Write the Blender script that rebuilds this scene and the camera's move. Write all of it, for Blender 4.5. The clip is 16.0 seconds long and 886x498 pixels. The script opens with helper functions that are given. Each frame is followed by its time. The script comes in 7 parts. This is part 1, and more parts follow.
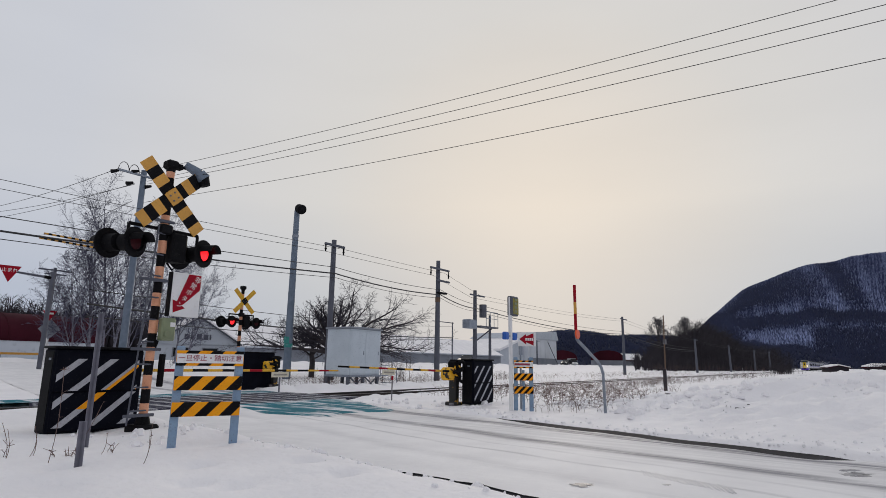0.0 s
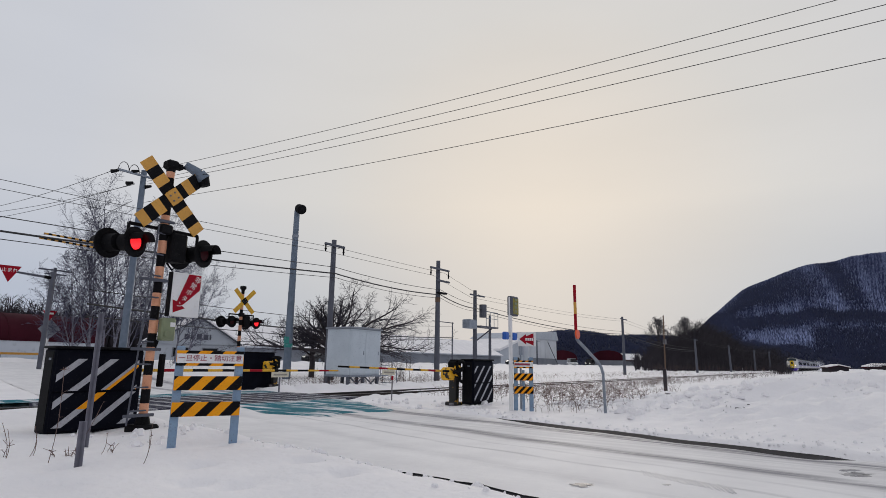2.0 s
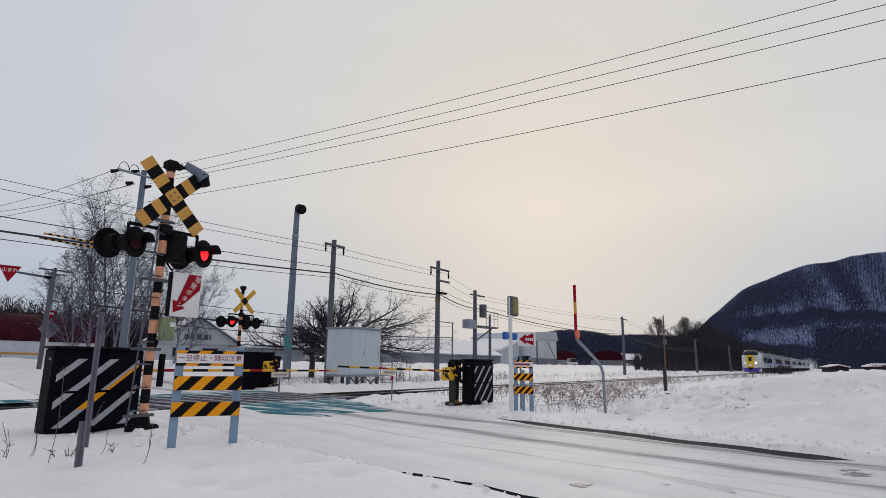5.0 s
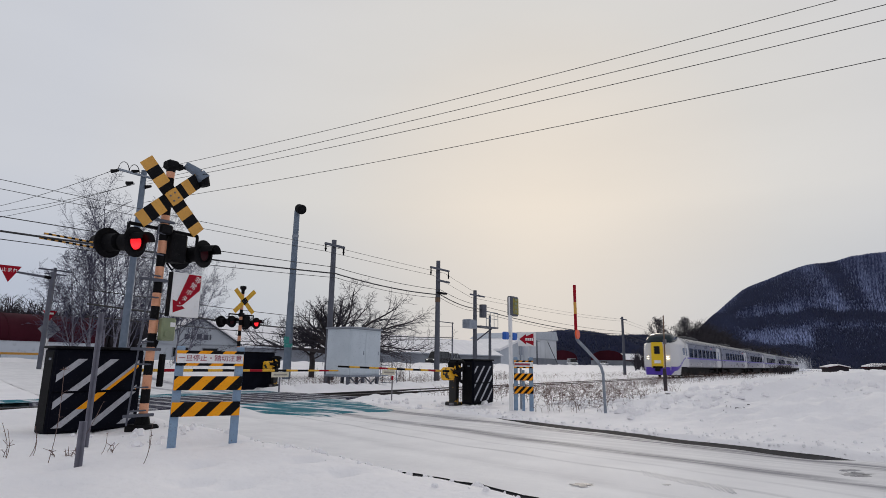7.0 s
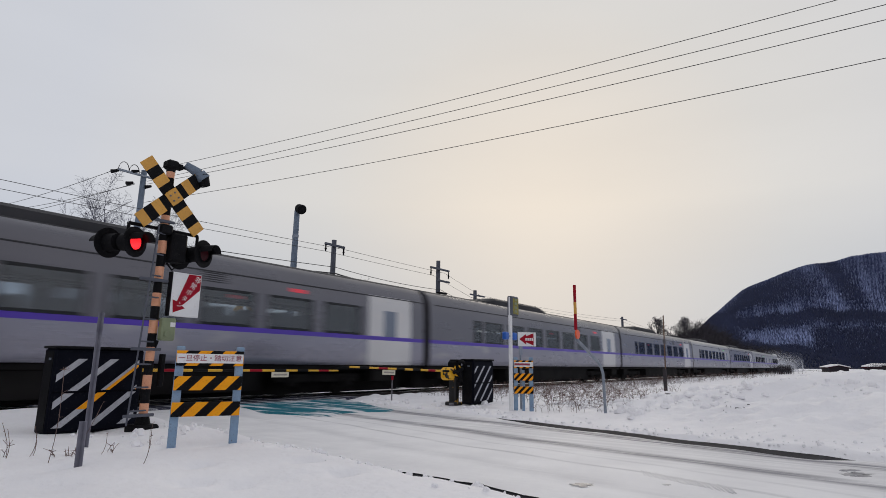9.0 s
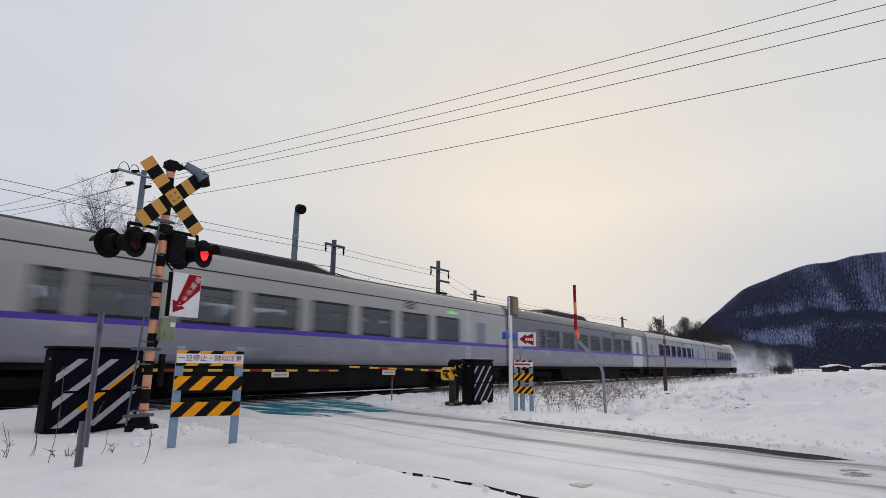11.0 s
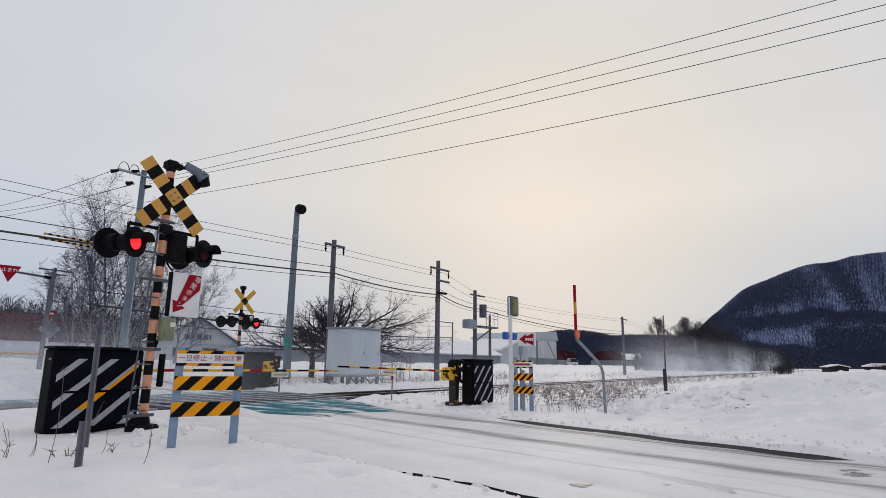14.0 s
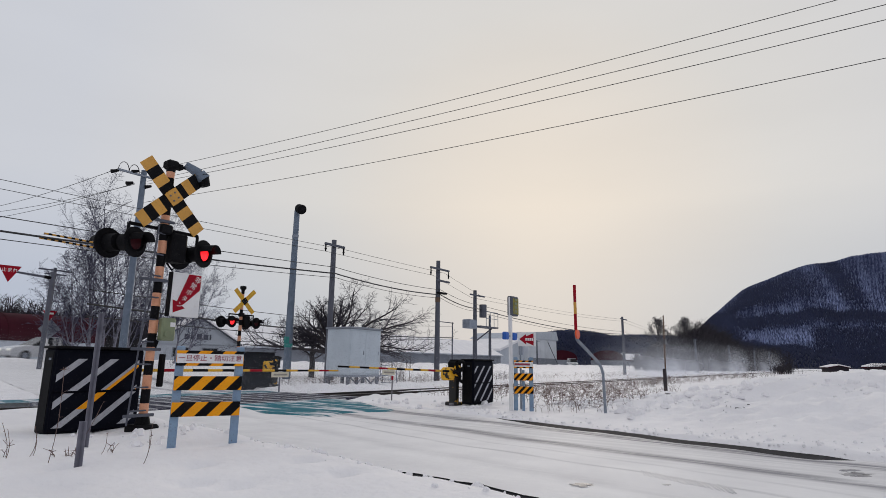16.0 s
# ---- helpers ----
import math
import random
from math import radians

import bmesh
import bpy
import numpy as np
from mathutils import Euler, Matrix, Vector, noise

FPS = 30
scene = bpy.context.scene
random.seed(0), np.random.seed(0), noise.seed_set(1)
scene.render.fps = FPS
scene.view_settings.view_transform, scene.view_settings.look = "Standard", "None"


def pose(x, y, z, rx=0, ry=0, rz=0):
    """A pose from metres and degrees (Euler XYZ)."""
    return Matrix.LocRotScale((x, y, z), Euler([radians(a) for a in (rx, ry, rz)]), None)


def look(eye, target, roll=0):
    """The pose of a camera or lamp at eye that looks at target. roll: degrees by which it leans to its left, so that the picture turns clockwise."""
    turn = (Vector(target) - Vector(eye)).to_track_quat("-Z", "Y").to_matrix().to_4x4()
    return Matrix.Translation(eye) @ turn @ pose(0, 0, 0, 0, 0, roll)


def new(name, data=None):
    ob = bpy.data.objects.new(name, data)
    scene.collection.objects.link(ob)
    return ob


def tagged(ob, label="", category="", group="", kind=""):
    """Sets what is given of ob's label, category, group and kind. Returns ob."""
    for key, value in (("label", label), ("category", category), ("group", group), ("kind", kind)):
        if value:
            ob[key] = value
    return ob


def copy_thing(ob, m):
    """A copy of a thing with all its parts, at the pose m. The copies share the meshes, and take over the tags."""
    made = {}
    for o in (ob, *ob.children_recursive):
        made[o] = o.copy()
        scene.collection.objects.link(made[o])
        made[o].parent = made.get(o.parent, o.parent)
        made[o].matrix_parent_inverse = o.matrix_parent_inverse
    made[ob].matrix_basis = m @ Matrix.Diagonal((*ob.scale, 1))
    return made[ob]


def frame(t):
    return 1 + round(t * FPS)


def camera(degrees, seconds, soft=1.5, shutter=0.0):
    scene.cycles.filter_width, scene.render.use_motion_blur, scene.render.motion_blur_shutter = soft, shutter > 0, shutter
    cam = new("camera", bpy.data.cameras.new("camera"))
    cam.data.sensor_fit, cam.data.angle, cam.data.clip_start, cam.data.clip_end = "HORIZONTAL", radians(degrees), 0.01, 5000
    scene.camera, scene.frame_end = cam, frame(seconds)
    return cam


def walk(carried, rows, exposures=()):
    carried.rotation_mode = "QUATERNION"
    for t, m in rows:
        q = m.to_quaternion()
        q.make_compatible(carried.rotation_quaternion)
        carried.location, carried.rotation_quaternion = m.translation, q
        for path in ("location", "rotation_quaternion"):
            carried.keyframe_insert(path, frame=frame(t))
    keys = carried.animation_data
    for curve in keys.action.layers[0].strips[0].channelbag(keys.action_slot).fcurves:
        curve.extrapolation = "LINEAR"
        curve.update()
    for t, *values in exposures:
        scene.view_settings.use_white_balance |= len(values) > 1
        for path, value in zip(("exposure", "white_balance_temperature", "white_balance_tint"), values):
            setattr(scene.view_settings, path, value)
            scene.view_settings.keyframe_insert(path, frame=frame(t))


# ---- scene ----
# World: x runs along the railway, away from the crossing; y across it; z up from the top of the rails.
PITCH = 0.1994
EYE = (0.0, 0.0, 0.996)
AIM = (0.8163 * math.cos(PITCH), 0.5776 * math.cos(PITCH), 0.996 + math.sin(PITCH))
cam = camera(76.2, 16.0, soft=0.8, shutter=0.4)
walk(cam, [(0.0, look(EYE, AIM, 0.76)), (16.0, look(EYE, AIM, 0.76))], exposures=[(0.0, 0.03), (8.0, 0.06), (9.0, 0.08), (11.5, 0.17), (13.0, 0.17), (14.5, 0.1), (16.0, 0.06)])

# ---- sky and sun ----
SUN_AZ, SUN_EL = radians(25.0), radians(13.0)
SUN_DIR = Vector((math.cos(SUN_AZ) * math.cos(SUN_EL), math.sin(SUN_AZ) * math.cos(SUN_EL), math.sin(SUN_EL)))


def make_world():
    w = bpy.data.worlds.new("overcast_sky")
    w.use_nodes = True
    scene.world = w
    nt = w.node_tree
    nd, lk = nt.nodes, nt.links
    nd.clear()
    out, bg = nd.new("ShaderNodeOutputWorld"), nd.new("ShaderNodeBackground")
    sky = nd.new("ShaderNodeTexSky")
    sky.sky_type, sky.sun_disc = "NISHITA", False
    sky.sun_elevation, sky.sun_rotation = SUN_EL, math.pi / 2 - SUN_AZ
    dim = nd.new("ShaderNodeVectorMath")
    dim.operation = "SCALE"
    dim.inputs[3].default_value = 0.1
    lk.new(sky.outputs[0], dim.inputs[0])
    tc = nd.new("ShaderNodeTexCoord")
    # cloud deck: brighter and warmer towards the veiled sun, greyer towards the horizon
    dot = nd.new("ShaderNodeVectorMath")
    dot.operation = "DOT_PRODUCT"
    dot.inputs[1].default_value = SUN_DIR
    lk.new(tc.outputs["Generated"], dot.inputs[0])
    glow = nd.new("ShaderNodeValToRGB")
    el = glow.color_ramp.elements
    el[0].position, el[0].color = 0.0, (0.545, 0.545, 0.575, 1)
    el[1].position, el[1].color = 1.0, (0.75, 0.68, 0.60, 1)
    e = el.new(0.45)
    e.color = (0.55, 0.568, 0.618, 1)
    e = el.new(0.72)
    e.color = (0.582, 0.598, 0.645, 1)
    e = el.new(0.93)
    e.color = (0.675, 0.655, 0.63, 1)
    lk.new(dot.outputs["Value"], glow.inputs[0])
    sep = nd.new("ShaderNodeSeparateXYZ")
    lk.new(tc.outputs["Generated"], sep.inputs[0])
    low = nd.new("ShaderNodeValToRGB")
    el = low.color_ramp.elements
    el[0].position, el[0].color = 0.0, (0.66, 0.735, 0.87, 1)
    el[1].position, el[1].color = 0.27, (1, 1, 1, 1)
    lk.new(sep.outputs["Z"], low.inputs[0])
    mul = nd.new("ShaderNodeMixRGB")
    mul.blend_type, mul.inputs[0].default_value = "MULTIPLY", 1.0
    lk.new(glow.outputs[0], mul.inputs[1])
    lk.new(low.outputs[0], mul.inputs[2])
    cl = nd.new("ShaderNodeTexNoise")
    cl.inputs["Scale"].default_value, cl.inputs["Detail"].default_value = 2.2, 4
    st = nd.new("ShaderNodeMapping")
    st.inputs["Scale"].default_value = (1, 1, 4)
    lk.new(tc.outputs["Generated"], st.inputs[0])
    lk.new(st.outputs[0], cl.inputs["Vector"])
    cr = nd.new("ShaderNodeMapRange")
    cr.inputs[3].default_value, cr.inputs[4].default_value = 0.95, 1.05
    lk.new(cl.outputs["Fac"], cr.inputs[0])
    var = nd.new("ShaderNodeVectorMath")
    var.operation = "SCALE"
    lk.new(mul.outputs[0], var.inputs[0])
    lk.new(cr.outputs[0], var.inputs[3])
    mix = nd.new("ShaderNodeMixRGB")
    mix.inputs[0].default_value = 0.97
    lk.new(dim.outputs[0], mix.inputs[1])
    lk.new(var.outputs[0], mix.inputs[2])
    lk.new(mix.outputs[0], bg.inputs[0])
    bg.inputs[1].default_value = 1.0
    lk.new(bg.outputs[0], out.inputs[0])


make_world()
sun = new("sun", bpy.data.lights.new("sun", "SUN"))
sun.data.energy, sun.data.angle, sun.data.color = 0.5, radians(20), (1.0, 0.9, 0.78)
sun.matrix_basis = look((0, 0, 60), Vector((0, 0, 60)) - SUN_DIR)


# ---- materials ----
def material(name, c1, c2=None, scale=4.0, rough=0.6, metal=0.0, bump=0.0, fine=None, grime=None, stretch=(1, 1, 1), emit=0.0, spec=0.5, vary=0.0, contrast=(0.35, 0.65)):
    """Two tones by coarse noise, a finer grain over them, an optional grime tone and relief."""
    m = bpy.data.materials.new(name)
    m.use_nodes = True
    nt = m.node_tree
    nd, lk = nt.nodes, nt.links
    b = nd["Principled BSDF"]
    b.inputs["Roughness"].default_value, b.inputs["Metallic"].default_value = rough, metal
    b.inputs["Specular IOR Level"].default_value = spec
    c2 = c2 or tuple(0.82 * v for v in c1)
    tc, mp = nd.new("ShaderNodeTexCoord"), nd.new("ShaderNodeMapping")
    mp.inputs["Scale"].default_value = stretch
    lk.new(tc.outputs["Object"], mp.inputs[0])
    n1 = nd.new("ShaderNodeTexNoise")
    n1.inputs["Scale"].default_value, n1.inputs["Detail"].default_value = scale, 5
    lk.new(mp.outputs[0], n1.inputs["Vector"])
    r1 = nd.new("ShaderNodeMapRange")
    r1.inputs[1].default_value, r1.inputs[2].default_value = contrast
    lk.new(n1.outputs["Fac"], r1.inputs[0])
    mx = nd.new("ShaderNodeMixRGB")
    mx.inputs[1].default_value, mx.inputs[2].default_value = (*c1, 1), (*c2, 1)
    lk.new(r1.outputs[0], mx.inputs[0])
    n2 = nd.new("ShaderNodeTexNoise")
    n2.inputs["Scale"].default_value, n2.inputs["Detail"].default_value = fine or scale * 9, 6
    lk.new(mp.outputs[0], n2.inputs["Vector"])
    last = mx.outputs[0]
    if grime:
        r2 = nd.new("ShaderNodeMapRange")
        r2.inputs[1].default_value, r2.inputs[2].default_value = 0.58, 0.72
        lk.new(n2.outputs["Fac"], r2.inputs[0])
        g = nd.new("ShaderNodeMixRGB")
        g.inputs[2].default_value = (*grime, 1)
        lk.new(r2.outputs[0], g.inputs[0])
        lk.new(last, g.inputs[1])
        last = g.outputs[0]
    if vary:
        oi = nd.new("ShaderNodeObjectInfo")
        rv = nd.new("ShaderNodeMapRange")
        rv.inputs[3].default_value, rv.inputs[4].default_value = 1 - vary, 1 + vary
        lk.new(oi.outputs["Random"], rv.inputs[0])
        sc = nd.new("ShaderNodeVectorMath")
        sc.operation = "SCALE"
        lk.new(last, sc.inputs[0])
        lk.new(rv.outputs[0], sc.inputs[3])
        last = sc.outputs[0]
    lk.new(last, b.inputs["Base Color"])
    rr = nd.new("ShaderNodeMapRange")
    rr.inputs[3].default_value, rr.inputs[4].default_value = max(0.03, rough - 0.12), min(1, rough + 0.12)
    lk.new(n2.outputs["Fac"], rr.inputs[0])
    lk.new(rr.outputs[0], b.inputs["Roughness"])
    if bump:
        bp = nd.new("ShaderNodeBump")
        bp.inputs["Strength"].default_value, bp.inputs["Distance"].default_value = 0.6, bump
        lk.new(n2.outputs["Fac"], bp.inputs["Height"])
        lk.new(bp.outputs[0], b.inputs["Normal"])
    if emit:
        b.inputs["Emission Color"].default_value, b.inputs["Emission Strength"].default_value = (*c1, 1), emit
    return m


SNOW = material("snow", (0.91, 0.90, 0.92), (0.845, 0.835, 0.86), 0.9, 0.75, bump=0.045, fine=9)
ICE = material("packed_snow", (0.70, 0.70, 0.72), (0.58, 0.58, 0.60), 0.8, 0.55, bump=0.006, fine=7, grime=(0.42, 0.42, 0.43), stretch=(1.3, 0.1, 1))
WET = material("wet_asphalt", (0.014, 0.014, 0.019), (0.028, 0.028, 0.034), 3, 0.85, bump=0.004, fine=60, spec=0.08)
BALLAST = material("ballast", (0.030, 0.024, 0.026), (0.055, 0.045, 0.045), 6, 0.85, bump=0.03, fine=40, grime=(0.10, 0.095, 0.10), spec=0.2)
TEAL = material("teal_paint", (0.02, 0.19, 0.17), (0.03, 0.25, 0.23), 2.5, 0.5, bump=0.004, fine=5, grime=(0.6, 0.62, 0.64), stretch=(1.0, 0.25, 1))
RUST = material("rusty_steel", (0.20, 0.195, 0.21), (0.09, 0.085, 0.095), 6, 0.75, bump=0.002)
RAIL_SIDE = material("dark_rail_side", (0.030, 0.026, 0.028), (0.045, 0.036, 0.034), 5, 0.75, bump=0.002)
RAIL = material("polished_rail", (0.10, 0.095, 0.095), (0.07, 0.065, 0.065), 3, 0.5, 0.6)
BLACK = material("black_paint", (0.005, 0.005, 0.006), (0.010, 0.010, 0.012), 5, 0.6, bump=0.001, grime=(0.022, 0.021, 0.02), spec=0.06)
BLACK_PLATE = material("black_sheet", (0.003, 0.0035, 0.007), (0.006, 0.007, 0.013), 3, 0.6, bump=0.001, grime=(0.014, 0.014, 0.018), spec=0.04)
YELLOW = material("amber_paint", (0.90, 0.36, 0.006), (0.82, 0.31, 0.005), 6, 0.5, bump=0.0008, grime=(0.62, 0.26, 0.012), spec=0.2)
CROSS_YEL = material("weathered_yellow", (0.66, 0.34, 0.06), (0.58, 0.29, 0.05), 5, 0.55, bump=0.001, grime=(0.45, 0.24, 0.06))
GATE_YEL = material("gate_yellow", (0.72, 0.40, 0.015), (0.62, 0.33, 0.015), 5, 0.5, bump=0.001, grime=(0.12, 0.07, 0.02))
PINK = material("faded_orange_paint", (0.72, 0.36, 0.22), (0.62, 0.28, 0.16), 9, 0.6, bump=0.001, grime=(0.40, 0.16, 0.09))
GALV = material("galvanised_steel", (0.27, 0.30, 0.35), (0.20, 0.23, 0.28), 6, 0.45, 0.5, bump=0.0006, fine=70)
BLUE_POST = material("blue_grey_post", (0.22, 0.33, 0.47), (0.17, 0.26, 0.39), 6, 0.5, bump=0.0008, grime=(0.12, 0.15, 0.2))
STEEL_BLUE = material("blue_grey_steel", (0.15, 0.19, 0.25), (0.11, 0.145, 0.195), 4, 0.5, 0.3, bump=0.0006, fine=40)
STAKE = material("weathered_angle_steel", (0.20, 0.20, 0.24), (0.14, 0.14, 0.18), 7, 0.55, 0.3, bump=0.001)
WHITE = material("white_paint", (0.78, 0.78, 0.79), (0.70, 0.70, 0.72), 4, 0.5, bump=0.0006, grime=(0.60, 0.59, 0.57))
STRIPE = material("worn_white_stripe", (0.43, 0.44, 0.48), (0.34, 0.35, 0.39), 8, 0.6, grime=(0.22, 0.22, 0.23))
RED = material("red_paint", (0.33, 0.005, 0.019), (0.27, 0.004, 0.015), 5, 0.6, spec=0.15)
ORANGE = material("orange_reflector", (0.85, 0.10, 0.01), (0.75, 0.08, 0.01), 20, 0.3)
INK = material("dark_red_ink", (0.30, 0.03, 0.07), (0.26, 0.03, 0.06), 9, 0.5)
OLIVE = material("olive_box_paint", (0.22, 0.26, 0.15), (0.17, 0.20, 0.12), 8, 0.5, bump=0.0006)
BLUE = material("blue_sign_paint", (0.015, 0.12, 0.50), (0.01, 0.09, 0.42), 8, 0.4)
LAMP_RED = material("lit_red_lens", (1.0, 0.012, 0.018), (1.0, 0.03, 0.02), 30, 0.3, emit=1.6)
LAMP_DARK = material("dark_red_lens", (0.05, 0.006, 0.010), (0.035, 0.004, 0.007), 30, 0.5, spec=0.12)
HUT = material("pale_blue_sheet", (0.50, 0.56, 0.62), (0.45, 0.51, 0.57), 2, 0.5, bump=0.001, grime=(0.30, 0.36, 0.42))
POLE = material("grey_pole", (0.095, 0.102, 0.13), (0.07, 0.076, 0.10), 3, 0.7, bump=0.002)
WIRE = material("black_cable", (0.02, 0.02, 0.022), (0.03, 0.03, 0.033), 3, 0.6)
BARK = material("dark_bark", (0.046, 0.038, 0.042), (0.026, 0.022, 0.027), 8, 0.9, bump=0.006)
BIRCH = material("birch_bark", (0.24, 0.24, 0.30), (0.09, 0.088, 0.115), 7, 0.85, bump=0.004)
WEED = material("dry_weed", (0.19, 0.125, 0.105), (0.09, 0.058, 0.056), 6, 0.9)
WOOD = material("weathered_wood", (0.16, 0.10, 0.065), (0.10, 0.065, 0.045), 5, 0.85, bump=0.003, stretch=(6, 6, 0.6))
TRAIN_WHITE = material("train_white", (0.58, 0.575, 0.58), (0.54, 0.535, 0.54), 0.7, 0.35, grime=(0.60, 0.58, 0.57), fine=3)
TRAIN_LOW = material("train_silver", (0.275, 0.273, 0.325), (0.24, 0.238, 0.29), 0.5, 0.3, 0.55, grime=(0.36, 0.35, 0.37), fine=2.5, stretch=(0.4, 1, 1))
TRAIN_UP = material("train_grey", (0.148, 0.146, 0.165), (0.125, 0.123, 0.140), 0.5, 0.3, 0.5, fine=2.5, stretch=(0.4, 1, 1))
TRAIN_UP_LIGHT = material("train_pale_grey", (0.37, 0.362, 0.36), (0.335, 0.327, 0.325), 0.5, 0.32, 0.45, fine=2.5, stretch=(0.4, 1, 1))
PURPLE = material("train_purple", (0.075, 0.03, 0.40), (0.065, 0.025, 0.34), 1, 0.35)
TRAIN_YEL = material("train_yellow", (0.72, 0.48, 0.004), (0.66, 0.43, 0.004), 1, 0.4)
GLASS = material("dark_window_glass", (0.008, 0.009, 0.011), (0.012, 0.013, 0.015), 1, 0.08, spec=0.3)
CABGLASS = material("green_cab_glass", (0.009, 0.018, 0.025), (0.011, 0.023, 0.031), 1, 0.22, spec=0.2)
UNDER = material("grimy_underframe", (0.006, 0.0055, 0.006), (0.014, 0.013, 0.013), 2, 0.85, bump=0.004, spec=0.1)
ROOFGREY = material("train_roof", (0.045, 0.045, 0.05), (0.03, 0.03, 0.034), 1, 0.7, spec=0.25)
HEADLIGHT = material("lit_headlight", (1.0, 0.82, 0.52), (1.0, 0.82, 0.52), 1, 0.3, emit=3.0)
PANE = bpy.data.materials.new("clear_train_pane")
PANE.use_nodes = True


def clear_pane(m, tint):
    nd, lk = m.node_tree.nodes, m.node_tree.links
    nd.clear()
    out, mx, tr_, gl = nd.new("ShaderNodeOutputMaterial"), nd.new("ShaderNodeMixShader"), nd.new("ShaderNodeBsdfTransparent"), nd.new("ShaderNodeBsdfGlossy")
    tr_.inputs[0].default_value = (*tint, 1)
    gl.inputs["Roughness"].default_value = 0.04
    mx.inputs[0].default_value = 0.085
    lk.new(tr_.outputs[0], mx.inputs[1])
    lk.new(gl.outputs[0], mx.inputs[2])
    lk.new(mx.outputs[0], out.inputs[0])


clear_pane(PANE, (0.74, 0.77, 0.79))
DOOR_PANE = material("blue_grey_pane", (0.17, 0.20, 0.26), (0.14, 0.17, 0.225), 1, 0.2)
SEAT = material("dark_seat_cloth", (0.03, 0.032, 0.05), (0.02, 0.022, 0.035), 4, 0.9)
GREEN_LED = material("lit_green_sign", (0.15, 0.9, 0.12), (0.15, 0.9, 0.12), 1, 0.3, emit=0.22)
RED_LED = material("lit_red_sign", (0.8, 0.05, 0.08), (0.8, 0.05, 0.08), 1, 0.3, emit=0.10)
BARN_RED = material("barn_red_sheet", (0.052, 0.008, 0.016), (0.038, 0.006, 0.012), 0.6, 0.85, bump=0.01, stretch=(1, 1, 0.3), spec=0.1)
PALE_WALL = material("pale_wall", (0.50, 0.54, 0.60), (0.44, 0.48, 0.54), 0.5, 0.7, grime=(0.36, 0.39, 0.44), fine=2)
DISPLAY = material("olive_yellow_display", (0.27, 0.22, 0.015), (0.13, 0.12, 0.02), 12, 0.5)
GREY_WALL = material("grey_shed_wall", (0.24, 0.26, 0.30), (0.19, 0.21, 0.25), 0.4, 0.7, fine=2)
STEEL_HALL = material("silver_sheet", (0.70, 0.73, 0.78), (0.60, 0.63, 0.68), 0.3, 0.5, fine=2)
RUBBER = material("tyre_rubber", (0.02, 0.02, 0.02), (0.03, 0.03, 0.03), 8, 0.85)


